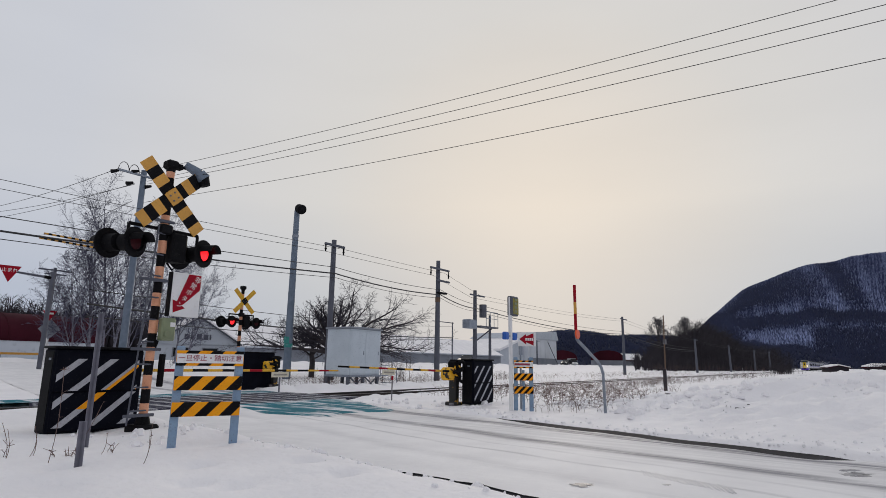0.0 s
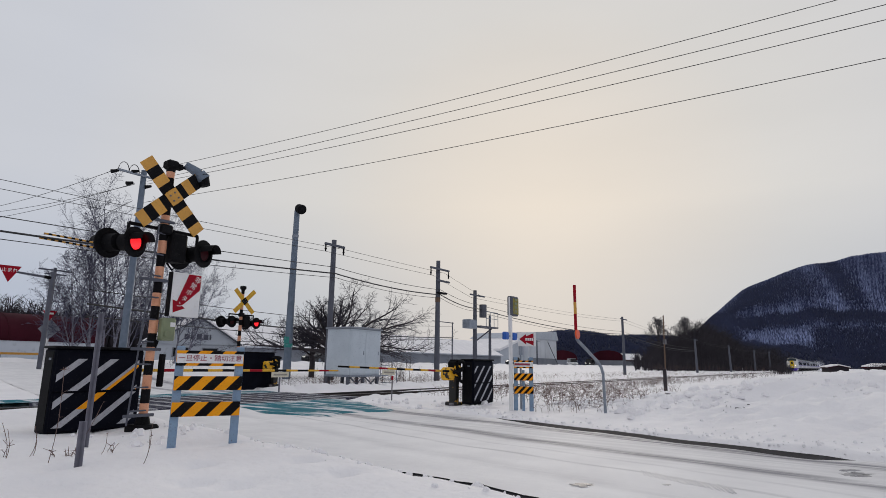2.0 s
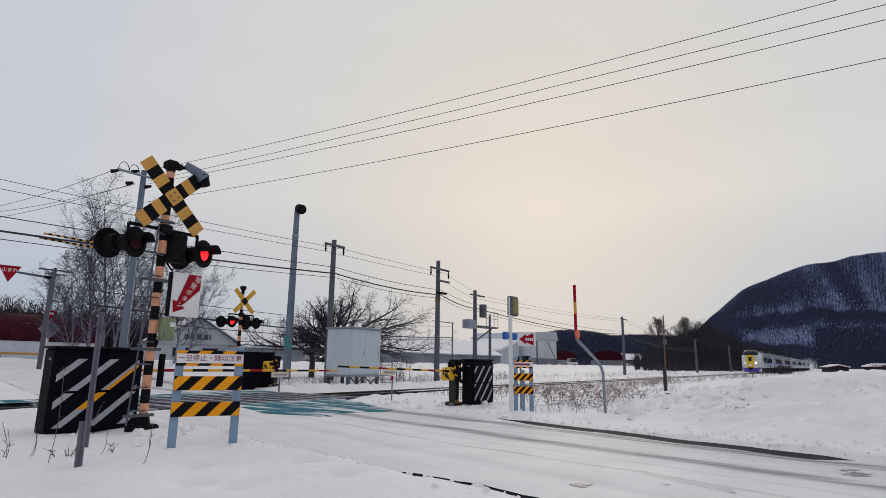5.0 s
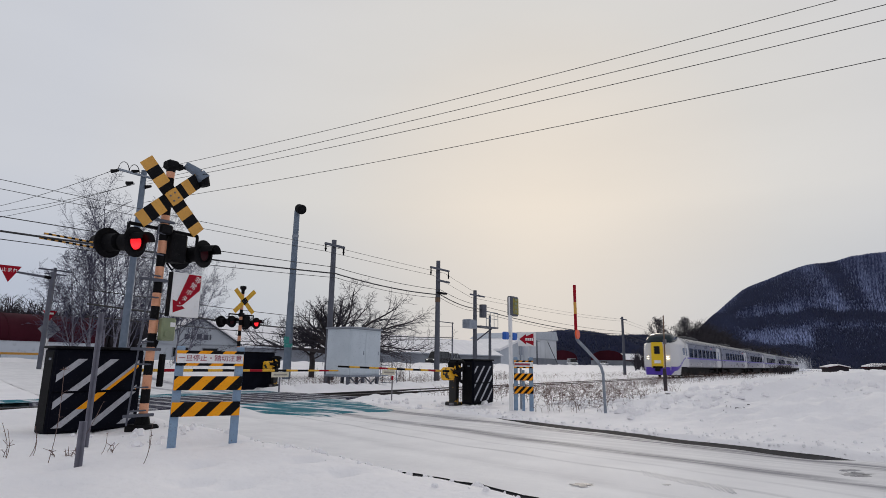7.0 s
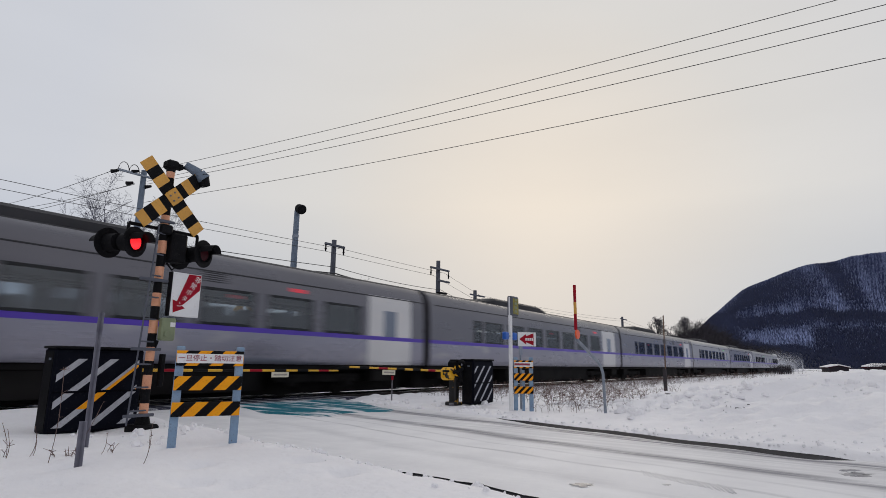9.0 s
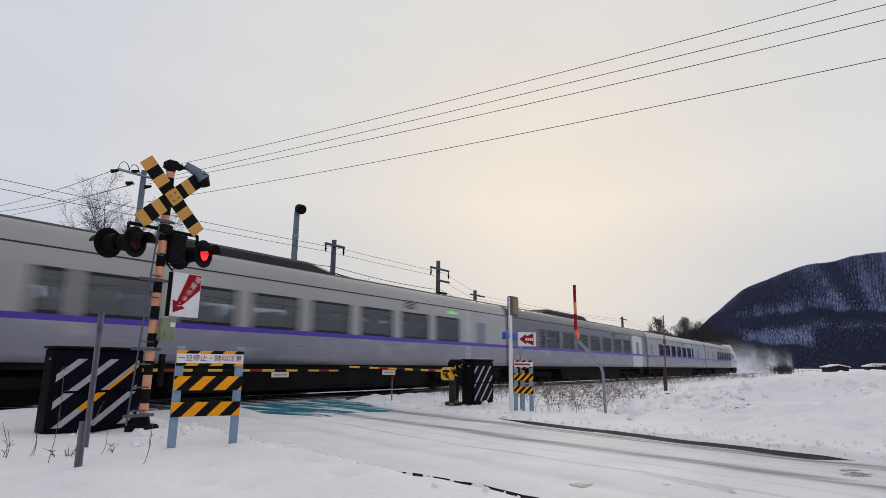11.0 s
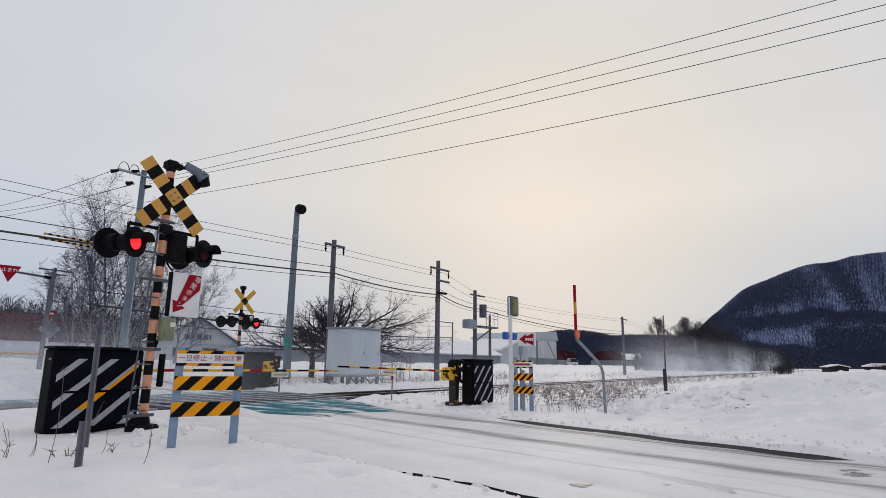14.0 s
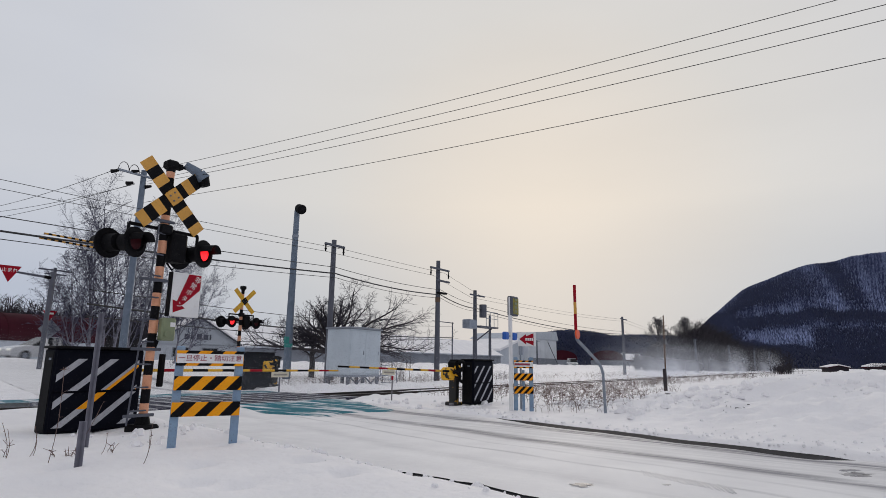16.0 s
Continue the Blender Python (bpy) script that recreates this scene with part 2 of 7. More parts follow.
def tracked_snow():
    """Packed road snow with greyer wheel tracks running along the road."""
    m = material("packed_road_snow", (0.87, 0.865, 0.875), (0.79, 0.785, 0.80), 1.6, 0.7, bump=0.014, fine=13)
    nt = m.node_tree
    nd, lk = nt.nodes, nt.links
    b = nd["Principled BSDF"]
    base = b.inputs["Base Color"].links[0].from_socket
    tc, sp = nd.new("ShaderNodeTexCoord"), nd.new("ShaderNodeSeparateXYZ")
    lk.new(tc.outputs["Object"], sp.inputs[0])
    k = nd.new("ShaderNodeMath")
    k.operation, k.inputs[1].default_value = "MULTIPLY_ADD", -0.225
    lk.new(sp.outputs["Y"], k.inputs[0])
    lk.new(sp.outputs["X"], k.inputs[2])
    n = nd.new("ShaderNodeTexNoise")
    n.inputs["Scale"].default_value = 0.35
    lk.new(tc.outputs["Object"], n.inputs["Vector"])
    wob = nd.new("ShaderNodeMath")
    wob.operation, wob.inputs[1].default_value = "MULTIPLY_ADD", 0.5
    lk.new(n.outputs["Fac"], wob.inputs[0])
    lk.new(k.outputs[0], wob.inputs[2])
    mr = nd.new("ShaderNodeMapRange")
    mr.inputs[1].default_value, mr.inputs[2].default_value = 3.9, 8.9
    lk.new(wob.outputs[0], mr.inputs[0])
    ramp = nd.new("ShaderNodeValToRGB")
    el = ramp.color_ramp.elements
    el[0].position, el[0].color = 0.0, (0.1, 0.1, 0.1, 1)
    el[1].position, el[1].color = 1.0, (0.1, 0.1, 0.1, 1)
    for p, v in ((0.16, 0.02), (0.20, 0.20), (0.25, 0.03), (0.335, 0.03), (0.348, 0.45), (0.362, 0.03), (0.435, 0.05), (0.447, 0.3), (0.46, 0.08), (0.515, 0.15), (0.548, 0.9), (0.575, 1.0), (0.61, 0.25), (0.70, 0.25), (0.775, 0.35), (0.80, 0.95), (0.85, 1.0), (0.885, 0.4)):
        e = el.new(p)
        e.color = (v, v, v, 1)
    lk.new(mr.outputs[0], ramp.inputs[0])
    st, gr = nd.new("ShaderNodeMapping"), nd.new("ShaderNodeTexNoise")
    st.inputs["Rotation"].default_value, st.inputs["Scale"].default_value = (0, 0, 0.22), (5.0, 0.30, 1)
    gr.inputs["Scale"].default_value, gr.inputs["Detail"].default_value, gr.inputs["Roughness"].default_value = 1.5, 9, 0.66
    lk.new(tc.outputs["Object"], st.inputs[0])
    lk.new(st.outputs[0], gr.inputs["Vector"])
    g2 = nd.new("ShaderNodeMapRange")
    g2.inputs[1].default_value, g2.inputs[2].default_value = 0.30, 0.54
    lk.new(gr.outputs["Fac"], g2.inputs[0])
    f = nd.new("ShaderNodeMath")
    f.operation = "MULTIPLY"
    lk.new(ramp.outputs[0], f.inputs[0])
    lk.new(g2.outputs[0], f.inputs[1])
    mx = nd.new("ShaderNodeMixRGB")
    mx.inputs[2].default_value = (0.19, 0.19, 0.22, 1)
    lk.new(f.outputs[0], mx.inputs[0])
    lk.new(base, mx.inputs[1])
    lk.new(mx.outputs[0], b.inputs["Base Color"])
    return m


ROADSNOW = tracked_snow()


def streaked(name, tone, cover, seed_shift):
    """A dark surface under snow that traffic has drawn out into streaks along the road."""
    m = material(name, tone, tuple(1.3 * v for v in tone), 2.5, 0.75, bump=0.004, fine=30, spec=0.1)
    nt = m.node_tree
    nd, lk = nt.nodes, nt.links
    b = nd["Principled BSDF"]
    base = b.inputs["Base Color"].links[0].from_socket
    tc, st, n = nd.new("ShaderNodeTexCoord"), nd.new("ShaderNodeMapping"), nd.new("ShaderNodeTexNoise")
    st.inputs["Rotation"].default_value, st.inputs["Scale"].default_value, st.inputs["Location"].default_value = (0, 0, 0.22), (2.2, 0.30, 1), (seed_shift, 0, 0)
    n.inputs["Scale"].default_value, n.inputs["Detail"].default_value, n.inputs["Roughness"].default_value = 1.4, 8, 0.62
    lk.new(tc.outputs["Object"], st.inputs[0])
    lk.new(st.outputs[0], n.inputs["Vector"])
    r = nd.new("ShaderNodeMapRange")
    r.inputs[1].default_value, r.inputs[2].default_value = 0.62 - 0.3 * cover, 0.72 - 0.3 * cover
    lk.new(n.outputs["Fac"], r.inputs[0])
    mx = nd.new("ShaderNodeMixRGB")
    mx.inputs[2].default_value = (0.70, 0.71, 0.74, 1)
    lk.new(r.outputs[0], mx.inputs[0])
    lk.new(base, mx.inputs[1])
    lk.new(mx.outputs[0], b.inputs["Base Color"])
    return m


TEAL_SNOW = streaked("teal_under_snow", (0.010, 0.13, 0.175), 0.45, 0.0)
# the wet panels' bluish tone has the sky's reflection painted in
PANEL_SNOW = streaked("wet_panel_under_snow", (0.035, 0.036, 0.056), 0.38, 3.0)
GATE_DARK = material("blackened_gate_paint", (0.008, 0.008, 0.008), (0.45, 0.24, 0.012), 6, 0.55, bump=0.001, contrast=(0.58, 0.64))
GATE_WORN = material("worn_gate_yellow", (0.80, 0.42, 0.010), (0.010, 0.009, 0.008), 9, 0.5, bump=0.001, contrast=(0.56, 0.60))


# ---- mesh building ----
class Build:
    """Collects vertices and faces; every shape lands at a matrix."""

    def __init__(self):
        self.v, self.f, self.mi, self.sm = [], [], [], []
        self.weld = False

    def add(self, verts, faces, m=None, mat=0, smooth=False):
        o = len(self.v)
        if m is not None:
            verts = [m @ Vector(p) for p in verts]
        self.v.extend(tuple(p) for p in verts)
        self.f.extend(tuple(i + o for i in q) for q in faces)
        self.mi.extend([mat] * len(faces))
        self.sm.extend([smooth] * len(faces))
        return self

    def box(self, x0, x1, y0, y1, z0, z1, m=None, c=0.0, mat=0):
        """A box with edges chamfered by c."""
        c = min(c, 0.45 * min(x1 - x0, y1 - y0, z1 - z0))
        if c <= 0:
            p = [(x, y, z) for z in (z0, z1) for y in (y0, y1) for x in (x0, x1)]
            return self.add(p, [(0, 2, 3, 1), (4, 5, 7, 6), (0, 1, 5, 4), (2, 6, 7, 3), (0, 4, 6, 2), (1, 3, 7, 5)], m, mat)
        ring = lambda a, z: [(x0 + a, y0 + c, z), (x0 + c, y0 + a, z), (x1 - c, y0 + a, z), (x1 - a, y0 + c, z), (x1 - a, y1 - c, z), (x1 - c, y1 - a, z), (x0 + c, y1 - a, z), (x0 + a, y1 - c, z)]
        p = ring(c, z0) + ring(0, z0 + c) + ring(0, z1 - c) + ring(c, z1)
        fs = [tuple(range(7, -1, -1)), tuple(range(24, 32))]
        for k in range(3):
            for i in range(8):
                j = (i + 1) % 8
                fs.append((8 * k + i, 8 * k + j, 8 * k + 8 + j, 8 * k + 8 + i))
        return self.add(p, fs, m, mat)

    def tube(self, pts, rad, n=8, m=None, mat=0, caps=True):
        """A round bar along points; rad is one radius or one for each point."""
        if n < 6 and m is None and not caps:
            return self.twig(pts, rad, n, mat)
        pts = [Vector(p) for p in pts]
        rad = rad if isinstance(rad, (list, tuple)) else [rad] * len(pts)
        vs, fs = [], []
        for i, p in enumerate(pts):
            t = (pts[min(i + 1, len(pts) - 1)] - pts[max(i - 1, 0)]).normalized()
            a = t.cross(Vector((0, 0, 1)) if abs(t.z) < 0.9 else Vector((1, 0, 0))).normalized()
            b = t.cross(a)
            vs += [p + rad[i] * (math.cos(2 * math.pi * k / n) * a + math.sin(2 * math.pi * k / n) * b) for k in range(n)]
        for i in range(len(pts) - 1):
            for k in range(n):
                j = (k + 1) % n
                fs.append((n * i + k, n * i + j, n * i + n + j, n * i + n + k))
        self.add(vs, fs, m, mat, n > 5)
        if caps:
            q = len(vs) - n
            self.add(vs[:n], [tuple(range(n - 1, -1, -1))], m, mat)
            self.add(vs[q:], [tuple(range(n))], m, mat)
        return self

    def twig(self, pts, rad, n, mat):
        """The same for thin limbs, without a Vector for each corner."""
        o = len(self.v)
        last = len(pts) - 1
        for i, p in enumerate(pts):
            q0, q1 = pts[max(i - 1, 0)], pts[min(i + 1, last)]
            tx, ty, tz = q1[0] - q0[0], q1[1] - q0[1], q1[2] - q0[2]
            l = math.sqrt(tx * tx + ty * ty + tz * tz) or 1.0
            tx, ty, tz = tx / l, ty / l, tz / l
            if abs(tz) < 0.9:
                ax, ay, az = ty, -tx, 0.0
            else:
                ax, ay, az = 0.0, tz, -ty
            l = math.sqrt(ax * ax + ay * ay + az * az) or 1.0
            ax, ay, az = ax / l, ay / l, az / l
            bx, by, bz = ty * az - tz * ay, tz * ax - tx * az, tx * ay - ty * ax
            r = rad[i] if isinstance(rad, (list, tuple)) else rad
            for k in range(n):
                c, s = r * math.cos(6.28319 * k / n), r * math.sin(6.28319 * k / n)
                self.v.append((p[0] + c * ax + s * bx, p[1] + c * ay + s * by, p[2] + c * az + s * bz))
        for i in range(last):
            for k in range(n):
                j = (k + 1) % n
                self.f.append((o + n * i + k, o + n * i + j, o + n * i + n + j, o + n * i + n + k))
        self.mi.extend([mat] * (n * last))
        self.sm.extend([False] * (n * last))
        return self

    def prism(self, poly, y0, y1, m=None, mat=0):
        """A flat outline in x, z, drawn out from y0 to y1."""
        n = len(poly)
        p = [(x, y0, z) for x, z in poly] + [(x, y1, z) for x, z in poly]
        fs = [tuple(range(n)), tuple(range(2 * n - 1, n - 1, -1))] + [(i, i + n, (i + 1) % n + n, (i + 1) % n) for i in range(n)]
        return self.add(p, fs, m, mat)

    def loft(self, rings, m=None, mat=0, smooth=True, closed=True, caps=True):
        n = len(rings[0])
        p = [q for r in rings for q in r]
        fs = []
        for i in range(len(rings) - 1):
            for k in range(n if closed else n - 1):
                j = (k + 1) % n
                fs.append((n * i + k, n * i + j, n * i + n + j, n * i + n + k))
        self.add(p, fs, m, mat, smooth)
        if caps:
            self.add(rings[0], [tuple(range(n - 1, -1, -1))], m, mat)
            self.add(rings[-1], [tuple(range(n))], m, mat)
        return self

    def join(self):
        """Merge touching corners and drop the walls between butted pieces."""
        key = {}
        idx = [key.setdefault(tuple(round(c, 4) for c in p), len(key)) for p in self.v]
        fs = [tuple(dict.fromkeys(idx[i] for i in f)) for f in self.f]
        seen = {}
        for i, f in enumerate(fs):
            seen.setdefault(frozenset(f), []).append(i)
        keep = [i for i, f in enumerate(fs) if len(f) > 2 and len(seen[frozenset(f)]) == 1]
        self.v = list(key)
        self.f, self.mi, self.sm = [fs[i] for i in keep], [self.mi[i] for i in keep], [self.sm[i] for i in keep]

    def mesh(self, name, mats):
        if self.weld:
            self.join()
        me = bpy.data.meshes.new(name)
        me.from_pydata(self.v, [], self.f)
        for q in mats:
            me.materials.append(q)
        me.polygons.foreach_set("material_index", self.mi)
        me.polygons.foreach_set("use_smooth", self.sm)
        me.update()
        return me


def part(name, b, mats, parent=None, label="", m=None):
    """One mesh object, under a thing or a part when there is a parent."""
    mats = mats if isinstance(mats, (list, tuple)) else [mats]
    ob = new(name, b.mesh(name, mats))
    if parent is not None:
        ob.parent = parent
    if m is not None:
        ob.matrix_basis = m
    return tagged(ob, label) if label else ob


def thing(name, m, label, category, group=""):
    ob = new(name)
    ob.matrix_basis = m
    ob.empty_display_size = 0.2
    return tagged(ob, label, category, group)


def lettering(name, text, size, mat, parent, m):
    """Raised letters, centred, in the local x-z plane facing -y."""
    cu = bpy.data.curves.new(name, "FONT")
    cu.body, cu.size, cu.extrude, cu.align_x, cu.align_y = text, size, 0.001, "CENTER", "CENTER"
    tmp = bpy.data.objects.new(name, cu)
    scene.collection.objects.link(tmp)
    me = bpy.data.meshes.new_from_object(tmp.evaluated_get(bpy.context.evaluated_depsgraph_get()))
    bpy.data.objects.remove(tmp)
    me.materials.clear()
    me.materials.append(mat)
    ob = new(name, me)
    ob.parent = parent
    ob.matrix_basis = m @ pose(0, 0, 0, 90, 0, 0)
    return ob


def smooth(a, b, x):
    t = np.clip((x - a) / (b - a), 0, 1)
    return t * t * (3 - 2 * t)


def ripple(x, y, seed=0):
    """Cheap smooth relief between -1 and 1."""
    r = np.random.RandomState(seed)
    out = 0
    for k in range(7):
        a, f, ph = r.uniform(0, 6.283), r.uniform(0.6, 1.7), r.uniform(0, 6.283, 2)
        u, w = x * math.cos(a) + y * math.sin(a), -x * math.sin(a) + y * math.cos(a)
        out = out + np.sin(u * f + ph[0]) * np.cos(0.8 * w * f + ph[1])
    return out / 3.2


# ---- ground ----
TRACK_Y = 13.44


def road_near(y):
    return 3.87 + 0.167 * y


def road_far(y):
    return 8.27 + 0.28 * y


HIGHWAY_K, HIGHWAY_Y0 = 0.12, 39.5


FOOT = [(2.64, 4.16), (2.78, 3.86), (3.55, 3.47), (5.16, 5.99), (4.19, 5.02), (3.05, 4.75), (2.2, 5.4), (3.72, 4.15)]


def ground_z(x, y):
    x, y = np.asarray(x, float), np.asarray(y, float)
    z = 0.03 * ripple(x * 0.5, y * 0.5, 1) + 0.020 * ripple(x * 2.1, y * 2.1, 2) + 0.012 * ripple(x * 6, y * 6, 3) - 0.03 * smooth(0.75, 1.1, ripple(x * 4.3, y * 4.3, 9))
    # rise to the highway beyond the railway
    hy = HIGHWAY_Y0 + HIGHWAY_K * x
    z = z * (1 - 0.5 * smooth(20, 40, y)) + 0.75 * smooth(-22, -4, y - hy)
    # snow pile beside the road, higher away from the railway
    d = x - road_far(y)
    pile = (0.06 + 0.72 * smooth(6.0, -1.0, y)) * smooth(0.0, 5.0, d) * smooth(9.5, 6.0, y) * smooth(-60, -25, y) * (1 - 0.5 * smooth(35, 60, x))
    z = z + pile * (1 + 0.16 * ripple(x * 0.8, y * 0.8, 4) + 0.10 * ripple(x * 2.3, y * 2.3, 5)) + smooth(0.03, 0.3, pile) * (0.13 * (0.45 - np.abs(ripple(x * 2.2, y * 2.2, 6))) + 0.10 * (0.4 - np.abs(ripple(x * 5.2 + y, y * 5.2, 7)))) + 0.05 * smooth(0.02, 0.2, pile) * np.abs(ripple(x * 11, y * 11, 10))
    # trackbed and ditch
    bed = smooth(3.2, 2.0, np.abs(y - TRACK_Y))
    z = z * (1 - bed) - (0.085 - 0.04 * smooth(15, 19, x) + 0.012 * ripple(x * 2.0, y * 3.0, 19)) * bed
    # bank before the track, left of the road, raised to hide the rails from the camera
    z = z + 0.20 * np.exp(-((y - 11.2) / 0.7) ** 2) * smooth(5.6, 4.9, x) * smooth(-6, -2, x) * (1 + 0.3 * ripple(x * 2, y * 2, 18))
    # ragged ploughed ridges along the track beyond the road
    z = z + (0.11 * np.exp(-((y - 11.5) / 0.45) ** 2) * smooth(11.6, 12.6, x) * smooth(20, 14, x) + 0.16 * np.exp(-((y - 16.2) / 0.6) ** 2) * smooth(12.5, 13.5, x) * smooth(34, 24, x)) * (0.9 + 0.5 * ripple(x * 2.6, y * 2.6, 61) + 0.35 * ripple(x * 7, y * 7, 62))
    # low bank on the near side of the road
    z = z + 0.10 * smooth(0.05, 0.5, road_near(y) - x) * smooth(14, 8, y) * (1 + 0.4 * ripple(x * 1.7, y * 1.7, 8))
    z = z - 0.075 * np.exp(-(((x - 3.9) / 0.8) ** 2 + ((y - 6.0) / 0.7) ** 2))
    # footprints and hollows in the near bank
    for fx, fy in FOOT:
        z = z - 0.10 * np.exp(-(((x - fx) / 0.13) ** 2 + ((y - fy) / 0.09) ** 2))
    # road bed
    inroad = smooth(-0.22, -0.02, x - road_near(y)) * smooth(0.16, 0.02, x - road_far(y) - 0.20 * smooth(6.2, 4.6, y) * smooth(-1.2, 0.4, y) + 0.07 * ripple(x * 5, y * 5, 51) + 0.05 * ripple(x * 14, y * 14, 52)) * smooth(44, 38, y)
    z = z * (1 - inroad) - 0.075 * inroad + 0.75 * smooth(-22, -4, y - hy) * inroad
    return z


def axis(fine0, fine1, step, far0, far1):
    mid = np.arange(fine0, fine1 + step / 2, step)
    up, dn = [fine1], [fine0]
    g = step
    while up[-1] < far1:
        g = min(g * 1.09, 120)
        up.append(up[-1] + g)
    g = step
    while dn[-1] > far0:
        g = min(g * 1.09, 120)
        dn.append(dn[-1] - g)
    return np.concatenate([np.array(dn[:0:-1]), mid, np.array(up[1:])])


def grid_object(name, xs, ys, zf, mat, label, category):
    X, Y = np.meshgrid(xs, ys)
    Z = zf(X, Y)
    ny, nx = X.shape
    co = np.stack([X, Y, Z], -1).reshape(-1, 3)
    i = (np.arange(ny - 1)[:, None] * nx + np.arange(nx - 1)[None]).reshape(-1)
    quads = np.stack([i, i + 1, i + nx + 1, i + nx], -1)
    me = bpy.data.meshes.new(name)
    me.vertices.add(len(co))
    me.vertices.foreach_set("co", co.reshape(-1))
    me.loops.add(quads.size)
    me.loops.foreach_set("vertex_index", quads.reshape(-1))
    me.polygons.add(len(quads))
    me.polygons.foreach_set("loop_start", np.arange(len(quads)) * 4)
    me.polygons.foreach_set("use_smooth", np.ones(len(quads), bool))
    me.update()
    me.validate()
    me.materials.append(mat)
    return tagged(new(name, me), label, category, kind="structure")


grid_object("ground", axis(-3, 22, 0.07, -2500, 3500), axis(-4, 18, 0.07, -2500, 3500), ground_z, SNOW, "trodden white snow over fields and verges", "snow")


def road_sheet(name, y0, y1, step, mat, label, lift, inset0=0.0, inset1=0.0, cols=24):
    """The crossing road's surface, ragged along both edges."""
    ys = np.arange(y0, y1 + step / 2, step)
    u = np.linspace(0, 1, cols)
    rag0 = 0.07 * ripple(ys * 3.1, ys * 0, 11) + 0.04 * ripple(ys * 11, ys * 0, 12)
    rag1 = 0.10 * ripple(ys * 1.7, ys * 0, 13) + 0.05 * ripple(ys * 7, ys * 0, 14)
    lo, hi = road_near(ys) - 0.12 + (inset0 + 0.12) * smooth(4.4, 3.0, ys) + rag0, road_far(ys) + 0.12 - (inset1 + 0.12) * smooth(6.4, 4.6, ys) * smooth(-0.1, 0.45, ys) + rag1
    X = lo[:, None] * (1 - u) + hi[:, None] * u
    Y = np.repeat(ys[:, None], cols, 1)
    hy = HIGHWAY_Y0 + HIGHWAY_K * X
    Z = lift + 0.75 * smooth(-22, -4, Y - hy) - 0.02 * np.abs(2 * u - 1) ** 4 + 0.004 * ripple(X * 3, Y * 0.4, 15)
    b = Build()
    n = len(ys)
    b.add(np.stack([X, Y, Z], -1).reshape(-1, 3).tolist(), [(i * cols + j, i * cols + j + 1, (i + 1) * cols + j + 1, (i + 1) * cols + j) for i in range(n - 1) for j in range(cols - 1)], smooth=True)
    return tagged(part(name, b, mat), label, "road", kind="structure")


road_sheet("road", -40, 11.64, 0.12, ROADSNOW, "road under packed grey snow with tyre tracks", -0.012, 0.10, 0.33)
road_sheet("road_beyond", 15.55, 41, 0.25, ROADSNOW, "packed snow road leading to the highway", -0.012, 0.1, 0.1)
road_sheet("road_edge", -40, 9.0, 0.12, WET, "wet black asphalt showing at the road's edge", -0.024, 0.0, -0.20)


# ---- railway ----
def rail_line(name, y):
    prof = [(-0.065, -0.153), (0.065, -0.153), (0.065, -0.14), (0.012, -0.12), (0.012, -0.04), (0.033, -0.03), (0.033, -0.004), (0.028, 0.0), (-0.028, 0.0), (-0.033, -0.004), (-0.033, -0.03), (-0.012, -0.04), (-0.012, -0.12), (-0.065, -0.14)]
    b = Build()
    b.loft([[(x, y + p, z) for p, z in prof] for x in (-120, 40, 400, 700)], smooth=False)
    for fi, f in enumerate(b.f):
        if all(abs(b.v[i][2]) < 0.005 for i in f):
            b.mi[fi] = 1
    return tagged(part(name, b, [RAIL_SIDE, RAIL]), "steel rail with a worn bright top", "rail", "rails", "structure")


rail_line("rail", TRACK_Y - 0.5335)
rail_line("rail", TRACK_Y + 0.5335)


def ballast_bed():
    b = Build()
    xs = np.arange(4.4, 19.4, 0.2)
    vs = []
    for x in xs:
        for k, (dy, z) in enumerate(((-1.35, -0.10), (-0.9, -0.055), (-0.3, -0.05), (0.3, -0.05), (0.9, -0.055), (1.35, -0.10))):
            vs.append((x, TRACK_Y + dy + 0.1 * math.sin(3.1 * x + k), z + 0.012 * math.sin(7 * x + 2 * k) - 0.10 * float(smooth(15.5, 19.2, x + 0.9 * k - 2))))
    b.add(vs, [(6 * i + j, 6 * i + 6 + j, 6 * i + 7 + j, 6 * i + 1 + j) for i in range(len(xs) - 1) for j in range(5)], smooth=True)
    tagged(part("trackbed", b, BALLAST), "dark ballast between the rails, partly under snow", "trackbed", kind="structure")


ballast_bed()


